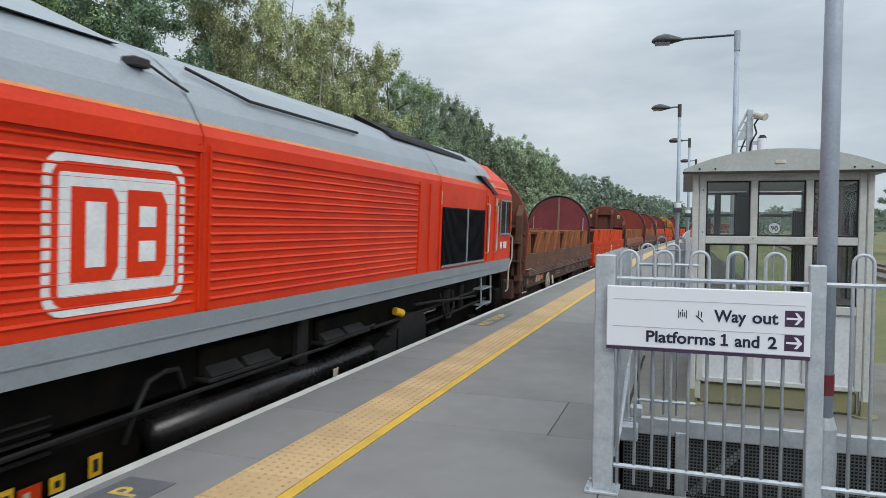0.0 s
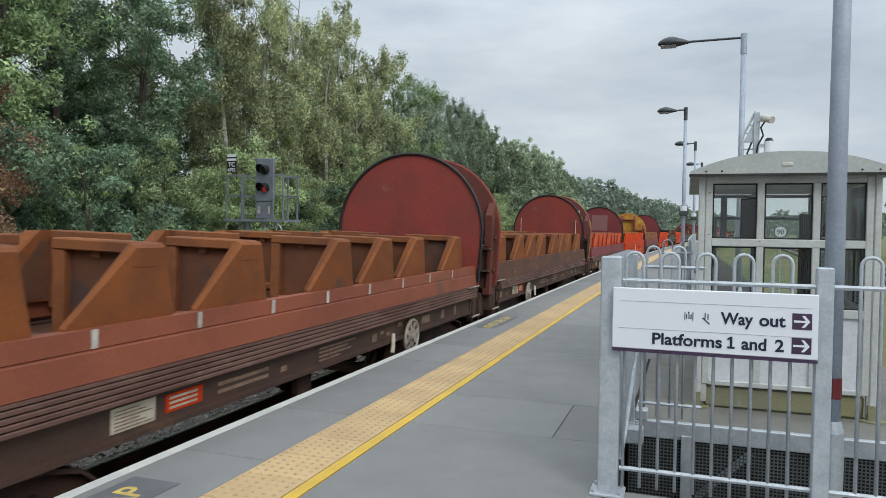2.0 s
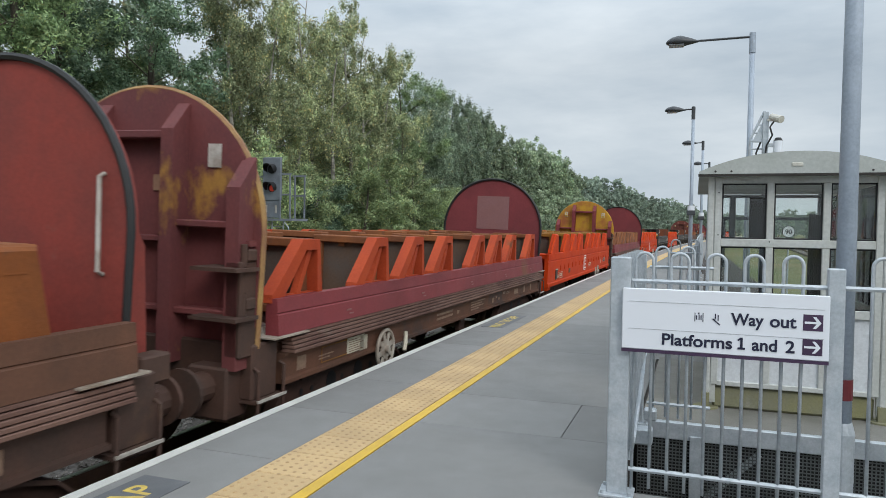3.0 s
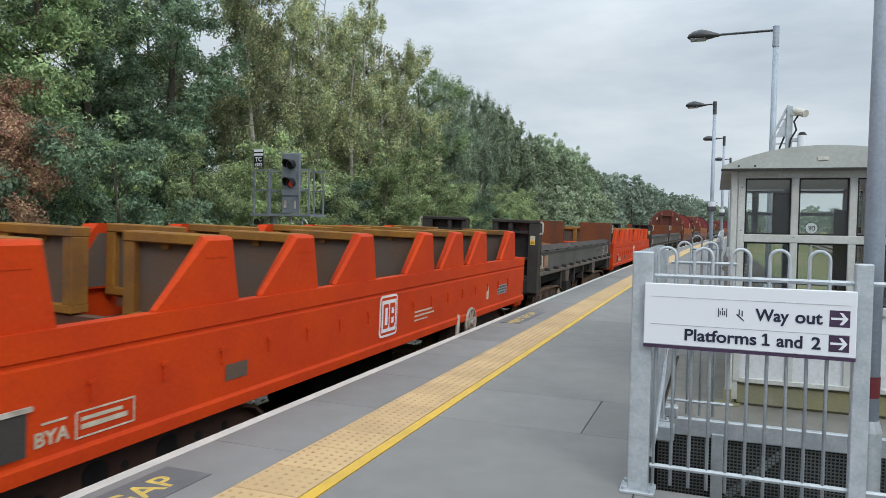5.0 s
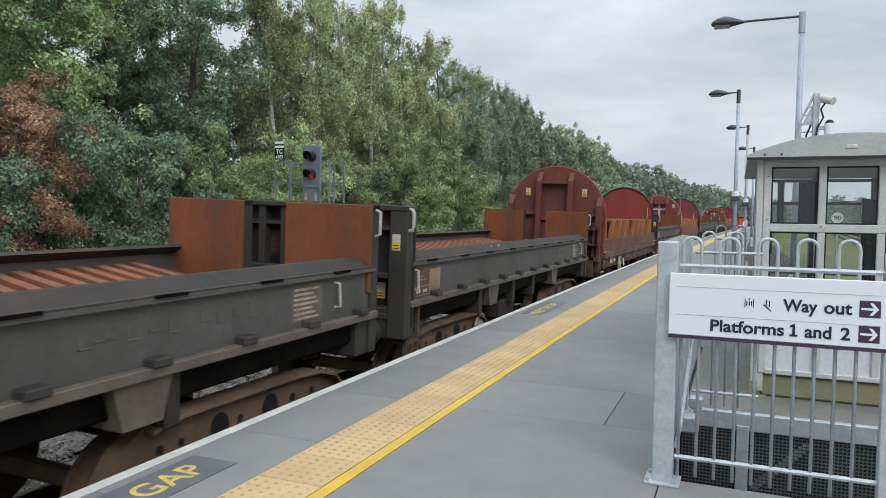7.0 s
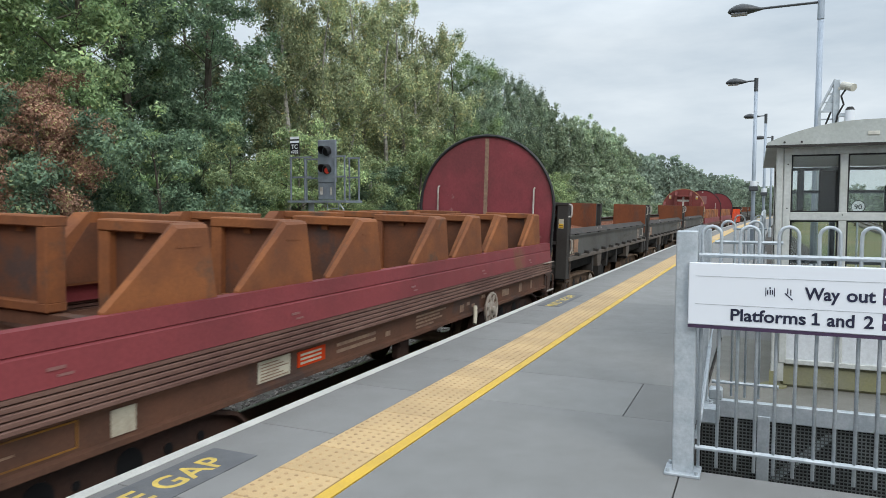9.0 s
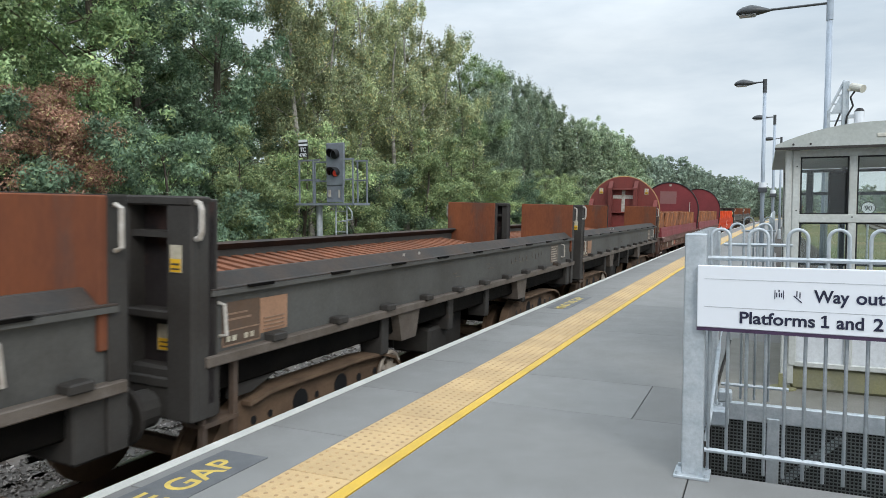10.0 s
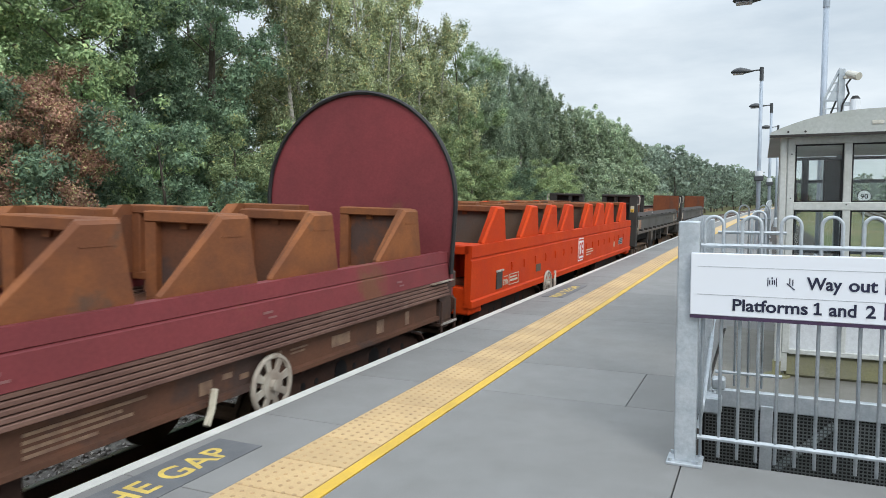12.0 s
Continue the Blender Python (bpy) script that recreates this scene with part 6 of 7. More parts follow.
def fences():
    f = thing("bow_top_railing", "galvanised steel bow-top railing with square posts", "railing", group="railings")
    fence_post(f, 0.64, 4.05)
    fence_post(f, 1.70, 4.05, 1.30, 0.04)
    fence_post(f, 2.95, 4.05, 1.30, 0.04)
    hoop_panel(f, (0.70, 4.05, 0), (1.66, 4.05, 0))
    hoop_panel(f, (1.74, 4.05, 0), (2.91, 4.05, 0), first_hoop=1)
    hoop_panel(f, (2.99, 4.05, 0), (5.5, 4.05, 0))
    # run along the stairwell: flat bars seen edge on
    g = thing("stairwell_railing", "galvanised railing of closely set flat bars beside the stairwell", "railing", group="railings")
    for k in range(16):
        y = 4.16 + k * 0.092
        part("flat_bar", Build().box(0.60, 0.655, y - 0.006, y + 0.006, 0.06, 1.30 + (0.03 if k % 2 else 0)), M_GALV, g)
    for z in (0.15, 1.19):
        part("rail", Build().tube([(0.63, 4.10, z), (0.63, 5.60, z)], 0.014), M_GALV, g)
    fence_post(g, 0.64, 5.60, 1.30, 0.04)
    # brace and clamps at the foot of the corner post
    b = Build().tube([(0.70, 4.10, 0.18), (0.72, 4.14, 0.30), (0.74, 4.5, 0.62), (0.74, 4.9, 0.70), (1.16, 5.1, 0.66)], 0.012)
    part("brace_rod", b, M_GALV, g)
    pieces("clamp", Build().box(0.69, 0.80, 4.55, 4.66, 0.14, 0.24, 0.01).box(0.70, 0.79, 5.3, 5.4, 0.10, 0.18, 0.01), M_GALV, g)
    h = thing("bow_top_railing", "short galvanised bow-top railing beside the waiting shelter", "railing", group="railings")
    hoop_panel(h, (0.70, 5.66, 0), (1.16, 5.66, 0))
    k = thing("bow_top_railing", "long galvanised bow-top railing along the back of the platform", "railing", group="railings")
    y = 9.4
    while y < 34:
        x0, x1 = 1.02 + bend(y), 1.02 + bend(y + 2.4)
        fence_post(k, x0, y, 1.30, 0.03)
        hoop_panel(k, (x0, y + 0.05, 0), (x1, y + 2.35, 0), step=0.115)
        y += 2.4
    k2 = thing("bow_top_railing", "galvanised bow-top railing crossing to the shelter corner", "railing", group="railings")
    hoop_panel(k2, (0.72, 9.35, 0), (1.10, 9.35, 0), step=0.11)
    # mesh panels and beam of the stairwell wall
    m = thing("mesh_panel", "dark wire-mesh panel under a galvanised beam in the stairwell", "mesh panel")
    part("beam", Build().box(0.62, 7.0, 5.60, 5.66, -0.10, 0.03, 0.006), M_GALV, m)
    v, f_ = [], []
    def bar(x0, x1, z0, z1):
        k_ = len(v)
        v.extend([(x0, 5.62, z0), (x1, 5.62, z0), (x1, 5.62, z1), (x0, 5.62, z1), (x0, 5.63, z0), (x1, 5.63, z0), (x1, 5.63, z1), (x0, 5.63, z1)])
        f_.extend([(k_, k_ + 1, k_ + 2, k_ + 3), (k_ + 4, k_ + 7, k_ + 6, k_ + 5), (k_, k_ + 4, k_ + 5, k_ + 1), (k_ + 3, k_ + 2, k_ + 6, k_ + 7), (k_, k_ + 3, k_ + 7, k_ + 4), (k_ + 1, k_ + 5, k_ + 6, k_ + 2)])
    x = 0.64
    while x < 4.2:
        bar(x, x + 0.007, -1.5, -0.10)
        x += 0.0255
    z = -1.5
    while z < -0.1:
        bar(0.64, 4.2, z, z + 0.007)
        z += 0.0255
    me = bpy.data.meshes.new("wire_grid")
    me.from_pydata(v, [], f_)
    me.materials.append(M_MESH2)
    o = new("wire_grid", me)
    o.parent = m
    tagged(o, kind="stuff")
    # added black sheet: paints the deep shade of the open void behind the wires
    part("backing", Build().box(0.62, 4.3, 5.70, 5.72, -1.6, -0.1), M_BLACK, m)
    for x in (1.02, 2.02, 2.6):
        part("mullion", Build().box(x, x + 0.085, 5.585, 5.61, -1.5, -0.06, 0.004), M_GALV, m)
    part("diagonal_strut", Build().hull8([(1.12, 5.645, -0.52), (1.155, 5.645, -0.555), (1.155, 5.665, -0.555), (1.12, 5.665, -0.52), (1.49, 5.645, -0.14), (1.525, 5.645, -0.175), (1.525, 5.665, -0.175), (1.49, 5.665, -0.14)]), M_GALV, m)
    w = Build()
    w.box(0.50, 0.60, 4.1, 5.62, -2.4, -0.025)
    tagged(part("wall_stairwell", w, M_LICHEN), "stained concrete side wall of the stairwell", "wall", kind="structure")


M_MESH2 = mat("galvanised_wire", (0.17, 0.185, 0.19), 0.6, 0.3, bump=0.0)


def wayfinding_sign():
    s = thing("platform_sign", "white way-out sign with dark navy lettering fixed to the railing", "sign", pose(0, 3.985, 0))
    part("sign_board", Build().box(0.655, 1.665, -0.012, 0.012, 0.835, 1.165, 0.004), M_SIGNWHITE, s)
    part("lower_edge", Build().box(0.655, 1.665, -0.013, 0.013, 0.818, 0.834), M_SIGNPURPLE, s, "dark purple lower edge")
    for z in (0.945, 1.093):
        part("rule", Build().box(0.69, 1.64, -0.0135, -0.012, z, z + 0.0025), M_LINEGREY, s)
    for text, x, z, size, wide in (("Way", 1.207, 0.996, 0.086, 0.156), ("out", 1.392, 0.996, 0.086, 0.123), ("Platforms", 0.866, 0.869, 0.0855, 0.350), ("and", 1.310, 0.869, 0.0875, 0.118), ("2", 1.468, 0.869, 0.0855, 0.042)):
        words("word", text, size, M_SIGNBLUE, pose(x, -0.014, z, 90), s, 0.001, width=wide)
    b = Build()
    b.box(1.254, 1.266, -0.015, -0.013, 0.869, 0.931)
    b.box(1.242, 1.278, -0.0152, -0.0128, 0.869, 0.879)
    b.hull8([(1.242, -0.0154, 0.912), (1.242, -0.0154, 0.922), (1.258, -0.0154, 0.931), (1.258, -0.0154, 0.920), (1.242, -0.0126, 0.912), (1.242, -0.0126, 0.922), (1.258, -0.0126, 0.931), (1.258, -0.0126, 0.920)])
    part("figure", b, M_SIGNBLUE, s)
    for z in (0.868, 0.992):
        q = part("arrow_tile", Build().box(1.545, 1.635, -0.014, -0.012, z - 0.006, z + 0.076), M_SIGNPURPLE, s, "purple tile with a white arrow")
        zc, b = z + 0.035, Build()
        half = [(1.552, 0.0055), (1.606, 0.0055), (1.588, 0.030), (1.603, 0.030), (1.627, 0.0)]
        b.prism([(x, zc + h) for x, h in half] + [(x, zc - h) for x, h in half[-2::-1]], "y", -0.0155, -0.0135)
        part("arrow", b, M_SIGNWHITE, q)
    # lift and stair pictograms as plain strokes
    b = Build()
    for x in (1.028, 1.068):
        b.box(x, x + 0.004, -0.014, -0.012, 1.003, 1.048)
    for x in (1.036, 1.048, 1.058):
        b.box(x, x + 0.005, -0.014, -0.012, 1.012, 1.036)
    b.box(1.046, 1.052, -0.014, -0.012, 1.04, 1.05)
    part("lift_symbol", b, M_SIGNBLUE, s)
    b = Build()
    b.hull8([(1.115, -0.014, 1.020), (1.120, -0.014, 1.024), (1.155, -0.014, 0.992), (1.152, -0.014, 0.988), (1.115, -0.012, 1.020), (1.120, -0.012, 1.024), (1.155, -0.012, 0.992), (1.152, -0.012, 0.988)])
    for x, z in ((1.128, 1.018), (1.142, 1.012)):
        b.box(x, x + 0.005, -0.014, -0.012, z, z + 0.03)
    part("stair_symbol", b, M_SIGNBLUE, s)
    part("fixing_bracket", Build().box(0.72, 0.75, 0.012, 0.06, 0.85, 1.15).box(1.55, 1.58, 0.012, 0.06, 0.85, 1.15), M_GALV, s)


def lamp_post(x, y, top, arm, r, label):
    l = thing("lamp_post", label, "lamp post", pose(x, y, 0), group="platform lamps")
    b = Build()
    b.cyl((0, 0, 0), (0, 0, top), r, 16, r * 0.72)
    part("column", b, M_GALV2, l, smooth=True)
    part("base_sleeve", Build().cyl((0, 0, 0), (0, 0, 0.42), r * 1.32, 16).cyl((0, 0, 0.42), (0, 0, 0.48), r * 1.32, 16, r * 1.02), M_GALV, l)
    b = Build()
    b.tube([(0, 0, top - 0.05), (-arm * 0.35, 0, top - 0.055), (-arm + 0.42, 0, top - 0.06)], 0.021)
    part("arm", b, M_LAMPHEAD, l)
    part("sleeve", Build().cyl((0, 0, top - 0.34), (0, 0, top + 0.02), r * 0.88, 16), M_LAMPHEAD if arm < 1 else M_GALV2, l)
    # plump teardrop head, rounded towards its tip and drawn out to the arm
    tmp = bmesh.new()
    bmesh.ops.create_uvsphere(tmp, u_segments=16, v_segments=8, radius=0.5)
    for v in tmp.verts:
        k = 1.0 - 0.75 * max(0.0, v.co.x + 0.1) / 0.6
        v.co.x *= 0.62
        v.co.y *= 0.32 * k
        v.co.z *= (0.26 if v.co.z > 0 else 0.14) * k
    h = Build()
    h.add(tmp, pose(-arm + 0.24, 0, top - 0.07))
    hd = part("lamp_head", h, M_LAMPHEAD, l, "charcoal teardrop lamp head", smooth=True)
    part("lens", Build().box(-arm - 0.01, -arm + 0.26, -0.11, 0.11, top - 0.135, top - 0.115, 0.008), M_LENS, hd, "dull grey lens")
    return l


def lamps():
    near = lamp_post(1.775, 4.24, 5.0, 1.4, 0.052, "pale grey steel lamp post with maroon band beside the sign")
    part("tape_band", Build().cyl((0, 0, 0.60), (0, 0, 0.71), 0.0525, 16), M_BAND, near, "maroon tape band")
    lamp_post(1.91, 13.91, 5.02, 1.42, 0.062, "tall grey lamp post with a long-armed teardrop head")
    for x, y, t in ((0.90, 21.56, 5.0), (1.24, 29.81, 5.0), (1.64, 38.96, 5.0), (2.2, 49.0, 5.0)):
        p = lamp_post(x, y, t, 0.72, 0.060, "grey lamp post with a short-armed teardrop head")
        if y < 30:
            part("clamp_band", Build().cyl((0, 0, 2.06), (0, 0, 2.2), 0.10, 14), M_SIGNWHITE, p)
            part("loudspeaker", Build().box(-0.12, 0.12, -0.2, -0.08, 1.92, 2.06, 0.02), M_LAMPHEAD, p)


def shelter():
    x0, x1, y0, y1 = 1.17, 2.40, 6.32, 9.2
    s = thing("waiting_shelter", "pale grey aluminium and glass waiting shelter with curved roof", "shelter", pose(0, 0, 0))
    cols = (x0, 1.565, 1.975, x1 - 0.05)
    for x in cols:
        part("front_post", Build().box(x, x + 0.055, y0, y0 + 0.06, 0.20, 1.93, 0.005), M_SHELTER, s)
    for x in (x0 - 0.055, x1 + 0.005):
        part("corner_post", Build().box(x, x + 0.05, y0 - 0.01, y0 + 0.07, 0.03, 1.95, 0.008), M_SHELTER, s)
        part("foot_plate", Build().cyl((x + 0.025, y0 + 0.02, 0.0), (x + 0.025, y0 + 0.02, 0.014), 0.10, 16).box(x - 0.01, x + 0.05, y0 - 0.03, y0 + 0.05, 0.0, 0.13), M_LICHEN, s)
    for z0, z1 in ((1.875, 1.935), (1.355, 1.42), (0.80, 0.87), (0.195, 0.235)):
        part("front_rail", Build().box(x0 + 0.05, x1 - 0.05, y0 - 0.004, y0 + 0.056, z0, z1, 0.005), M_SHELTER, s)
    for xa, xb in zip(cols, cols[1:]):
        for z0, z1 in ((1.42, 1.875), (0.87, 1.355)):
            p = part("pane", Build().box(xa + 0.055, xb, y0 + 0.025, y0 + 0.031, z0, z1), M_GLASS, s, "clear glass pane")
            b = Build()
            for q0, q1, r0, r1 in ((xa + 0.055, xb, z0, z0 + 0.012), (xa + 0.055, xb, z1 - 0.012, z1), (xa + 0.055, xa + 0.067, z0, z1), (xb - 0.012, xb, z0, z1)):
                b.box(q0, q1, y0 + 0.018, y0 + 0.024, r0, r1)
            part("gasket", b, M_BLACK, p)
        part("lower_panel", Build().box(xa + 0.055, xb, y0 + 0.02, y0 + 0.03, 0.235, 0.80), M_SHPANEL, s, "plain white lower panel")
    part("rivets", Build().cyl((x0 + 0.03, y0 - 0.003, 1.80), (x0 + 0.03, y0, 1.80), 0.006, 6).cyl((x0 + 0.03, y0 - 0.003, 1.45), (x0 + 0.03, y0, 1.45), 0.006, 6).cyl((1.59, y0 - 0.003, 1.40), (1.59, y0 - 0.006, 1.40), 0.006, 6), M_WGREY2, s)
    # sides and back
    for x in (x0 - 0.01, x1 - 0.01):
        for k in range(4):
            y = y0 + 0.06 + k * (y1 - y0 - 0.06) / 3
            part("side_post", Build().box(x, x + 0.05, y - 0.05, y, 0.05, 1.93), M_SHELTER, s)
        for k in range(3):
            ya = y0 + 0.06 + k * (y1 - y0 - 0.06) / 3
            yb_ = ya + (y1 - y0 - 0.06) / 3 - 0.05
            if x < 1.5 and k == 1:
                continue
            part("pane", Build().box(x + 0.02, x + 0.026, ya, yb_, 0.87, 1.875), M_GLASS, s)
            part("lower_panel", Build().box(x + 0.018, x + 0.028, ya, yb_, 0.235, 0.80), M_SHPANEL, s)
        for z in (0.82, 1.38, 1.88):
            if x > 1.5 or z > 1.5:
                part("side_rail", Build().box(x, x + 0.05, y0 + 0.06, y1, z, z + 0.05), M_SHELTER, s)
    for x in (x0, 1.75, x1 - 0.05):
        part("back_post", Build().box(x, x + 0.045, y1 - 0.05, y1, 0.05, 1.93), M_SIGNAL, s)
    for z in (0.20, 0.82, 1.30, 1.62, 1.88):
        part("back_rail", Build().box(x0, x1, y1 - 0.05, y1, z, z + 0.035), M_SIGNAL, s)
    part("pane", Build().box(x0 + 0.05, x1 - 0.05, y1 - 0.03, y1 - 0.024, 0.85, 1.9), M_GLASS, s)
    part("poster_case", Build().box(1.62, 1.86, y1 - 0.12, y1 - 0.06, 1.32, 1.88, 0.01), M_WGREY2, s)
    part("notice_board", Build().box(1.24, 1.36, y1 - 0.11, y1 - 0.06, 1.05, 1.62, 0.01).box(1.40, 1.47, y1 - 0.11, y1 - 0.06, 1.4, 1.9, 0.01), M_SIGNAL, s)
    for k in range(9):
        part("folded_seat_bar", Build().box(2.05 + k * 0.035, 2.066 + k * 0.035, 7.6 + 0.12 * k, 7.63 + 0.12 * k, 0.5, 1.66), M_WGREY2, s)
    part("bench", Build().box(1.9, 2.33, 7.0, 8.9, 0.44, 0.48, 0.01).box(2.0, 2.05, 7.1, 7.15, 0.02, 0.44).box(2.0, 2.05, 8.7, 8.75, 0.02, 0.44), M_GALV, s)
    # plinth and roof
    part("plinth", Build().box(x0 + 0.02, x1 - 0.02, y0 + 0.03, y1, 0.002, 0.19, 0.02), M_LICHEN, s, "lichen-stained concrete plinth")
    b = Build()
    n = 20
    cxm, hw = (x0 + x1) / 2, 0.745
    top = [(cxm - hw + 2 * hw * k / n, 1.965 + 0.155 * (1 - abs(2 * k / n - 1) ** 2.2)) for k in range(n + 1)]
    low = [(cxm + hw, 1.93), (cxm - hw, 1.93)]
    b.prism(top + low, "y", y0 - 0.13, y1 + 0.15)
    r = part("roof", b, M_SHROOF, s, "shallow curved grey roof")
    part("fascia_plate", Build().box(cxm - 0.06, cxm + 0.02, y0 - 0.137, y0 - 0.13, 2.0, 2.03, 0.004), M_CAMWHITE, r)
    part("eave_trim", Build().box(cxm - hw - 0.006, cxm + hw + 0.006, y0 - 0.135, y0 - 0.12, 1.925, 1.945), M_WGREY2, r)
    b = Build()
    for k in (-0.62, -0.5, 0.5, 0.62):
        b.cyl((cxm + k, y0 - 0.134, 1.965), (cxm + k, y0 - 0.13, 1.965), 0.009, 6)
    part("roof_bolt", b, M_WGREY2, r)


def cctv():
    c = thing("camera_mast", "grey lattice camera mast with cream cameras behind the shelter", "camera mast", pose(1.815, 9.75, -0.06))
    part("mast", Build().box(-0.03, 0.04, -0.03, 0.03, 0, 3.04, 0.005), M_GALV, c)
    part("stay", Build().tube([(-0.17, 0, 0.3), (-0.17, 0, 2.70), (-0.01, 0, 3.05)], 0.016), M_GALV, c)
    for k in range(7):
        z = 2.38 + k * 0.10
        part("rung", Build().tube([(-0.17 if z < 2.7 else -0.17 + (z - 2.7) * 0.46, 0, z), (0, 0, z)], 0.009), M_GALV, c)
    part("gusset", Build().prism([(-0.15, 2.66), (0.0, 2.66), (0.0, 2.98)], "y", -0.006, 0.006), M_GALV, c)
    part("bullet_camera", Build().cyl((0.07, -0.02, 2.97), (0.17, -0.14, 2.92), 0.046, 14).box(0.02, 0.10, -0.05, 0.0, 2.92, 2.945), M_CAMWHITE, c)
    part("dome_camera", Build().cyl((0.15, -0.04, 2.50), (0.15, -0.04, 2.67), 0.056, 16).cyl((0.15, -0.04, 2.44), (0.15, -0.04, 2.50), 0.024, 12, 0.054), M_SIGNWHITE, c)
    part("dome_cap", Build().cyl((0.15, -0.04, 2.67), (0.15, -0.04, 2.71), 0.056, 16, 0.03), M_BLACK, c)
    part("dome_bracket", Build().box(0.02, 0.10, -0.05, 0.0, 2.60, 2.64), M_GALV, c)
    part("cable", Build().tube([(0.10, -0.05, 2.92), (0.05, -0.07, 2.84), (0.08, -0.06, 2.74), (0.02, -0.05, 2.62), (0.0, -0.05, 2.45), (-0.07, -0.05, 2.40), (-0.10, -0.05, 2.52), (-0.05, -0.05, 2.66)], 0.011), M_BLACK, c)
    part("floodlight", Build().box(-0.42, -0.30, -0.08, 0.04, 2.34, 2.40, 0.02).box(-0.32, -0.14, -0.02, 0.02, 2.34, 2.36), M_BLACK, c)


def signal():
    s = thing("railway_signal", "grey two-aspect railway signal showing red, with caged platform", "railway signal", pose(-9.72, 16.5, 0))
    part("backplate", Build().box(-0.29, 0.28, -0.05, 0.03, 2.12, 3.28, 0.02), M_SIGNAL, s)
    part("lower_plate", Build().box(-0.30, 0.22, -0.02, 0.03, 1.66, 2.15, 0.01), M_SIGNAL, s)
    for z, lit in ((2.96, False), (2.47, True)):
        b = Build()
        n = 16
        for k in range(n):
            a0, a1 = math.pi * (-0.15 + 1.3 * k / n), math.pi * (-0.15 + 1.3 * (k + 1) / n)
            for (ya, r) in ((-0.06, 0.15),):
                b.quad((r * math.cos(a0), -0.05, z + r * math.sin(a0)), (r * math.cos(a1), -0.05, z + r * math.sin(a1)), (r * 0.95 * math.cos(a1), -0.34 + 0.1 * (1 - math.sin(a1)), z + r * 0.95 * math.sin(a1)), (r * 0.95 * math.cos(a0), -0.34 + 0.1 * (1 - math.sin(a0)), z + r * 0.95 * math.sin(a0)))
        h = part("hood", b, M_BLACK, s)
        part("lens", Build().cyl((0, -0.052, z), (0, -0.062, z), 0.12, 18), M_BLACK, s)
        if lit:
            part("lamp_lens", Build().cyl((0.02, -0.064, z - 0.02), (0.02, -0.07, z - 0.02), 0.085, 16), M_REDLIGHT, s, "lit red lamp")
    part("number_plate", Build().box(-0.22, -0.14, -0.05, -0.04, 1.80, 2.0).box(0.10, 0.16, -0.05, -0.04, 1.78, 2.0), M_DIRTY_WHITE, s)
    part("walkway", Build().box(-1.15, 0.72, -0.25, 0.6, 1.58, 1.64), M_SIGNAL, s)
    for x in (-1.08, -0.62, 0.34, 0.64):
        for y in (-0.22, 0.52):
            part("cage_upright", Build().box(x, x + 0.035, y, y + 0.035, 1.6, 2.82), M_SIGNAL, s)
    for z in (2.25, 2.79):
        for y in (-0.21, 0.53):
            part("cage_rail", Build().box(-1.08, -0.4, y, y + 0.03, z, z + 0.045), M_SIGNAL, s)
            part("cage_rail", Build().box(0.28, 0.69, y, y + 0.03, z, z + 0.045), M_SIGNAL, s)
    part("post", Build().cyl((-0.62, 0.1, -1.3), (-0.62, 0.1, 1.6), 0.085, 14), M_GALV, s)
    b = Build()
    for x in (0.05, 0.40):
        b.tube([(x, -0.1, -1.3), (x, -0.1, 1.6)], 0.02)
    for k in range(10):
        b.tube([(0.05, -0.1, -1.1 + k * 0.28), (0.40, -0.1, -1.1 + k * 0.28)], 0.012)
    b.tube([(0.45, -0.2, 1.6), (0.62, -0.2, 1.4), (0.62, -0.2, 1.2), (0.3, -0.2, 1.15)], 0.02)
    part("ladder", b, M_GALV, s)
    p = part("identity_plate", Build().box(-1.05, -0.76, -0.24, -0.22, 2.90, 3.38), M_BLACK, s, "black plate with white bands and lettering")
    part("white_band", Build().box(-1.05, -0.76, -0.245, -0.238, 3.31, 3.38).box(-1.05, -0.76, -0.245, -0.238, 3.21, 3.27), M_SIGNWHITE, p)
    words("words", "TC", 0.16, M_SIGNWHITE, pose(-0.905, -0.246, 3.055, 90), p, 0.002, 'CENTER')
    words("words", "4782", 0.125, M_SIGNWHITE, pose(-0.905, -0.246, 2.92, 90), p, 0.002, 'CENTER')


def speed_sign():
    s = thing("speed_sign", "round white speed sign with black figures beyond the shelter", "sign", pose(3.95, 26.0, 0))
    part("disc", Build().cyl((0, 0, 1.50), (0, 0.02, 1.50), 0.19, 24), M_SIGNWHITE, s)
    part("rim", Build().ring((0, -0.004, 1.50), 0.19, 0.012, "y"), M_BLACK, s)
    words("figures", "90", 0.22, M_BLACK, pose(0, -0.006, 1.42, 90), s, 0.002, 'CENTER')
    part("post", Build().cyl((0, 0.04, -1.3), (0, 0.04, 1.6), 0.03, 8), M_GALV, s)


fences()
wayfinding_sign()
lamps()
shelter()
cctv()
signal()
speed_sign()

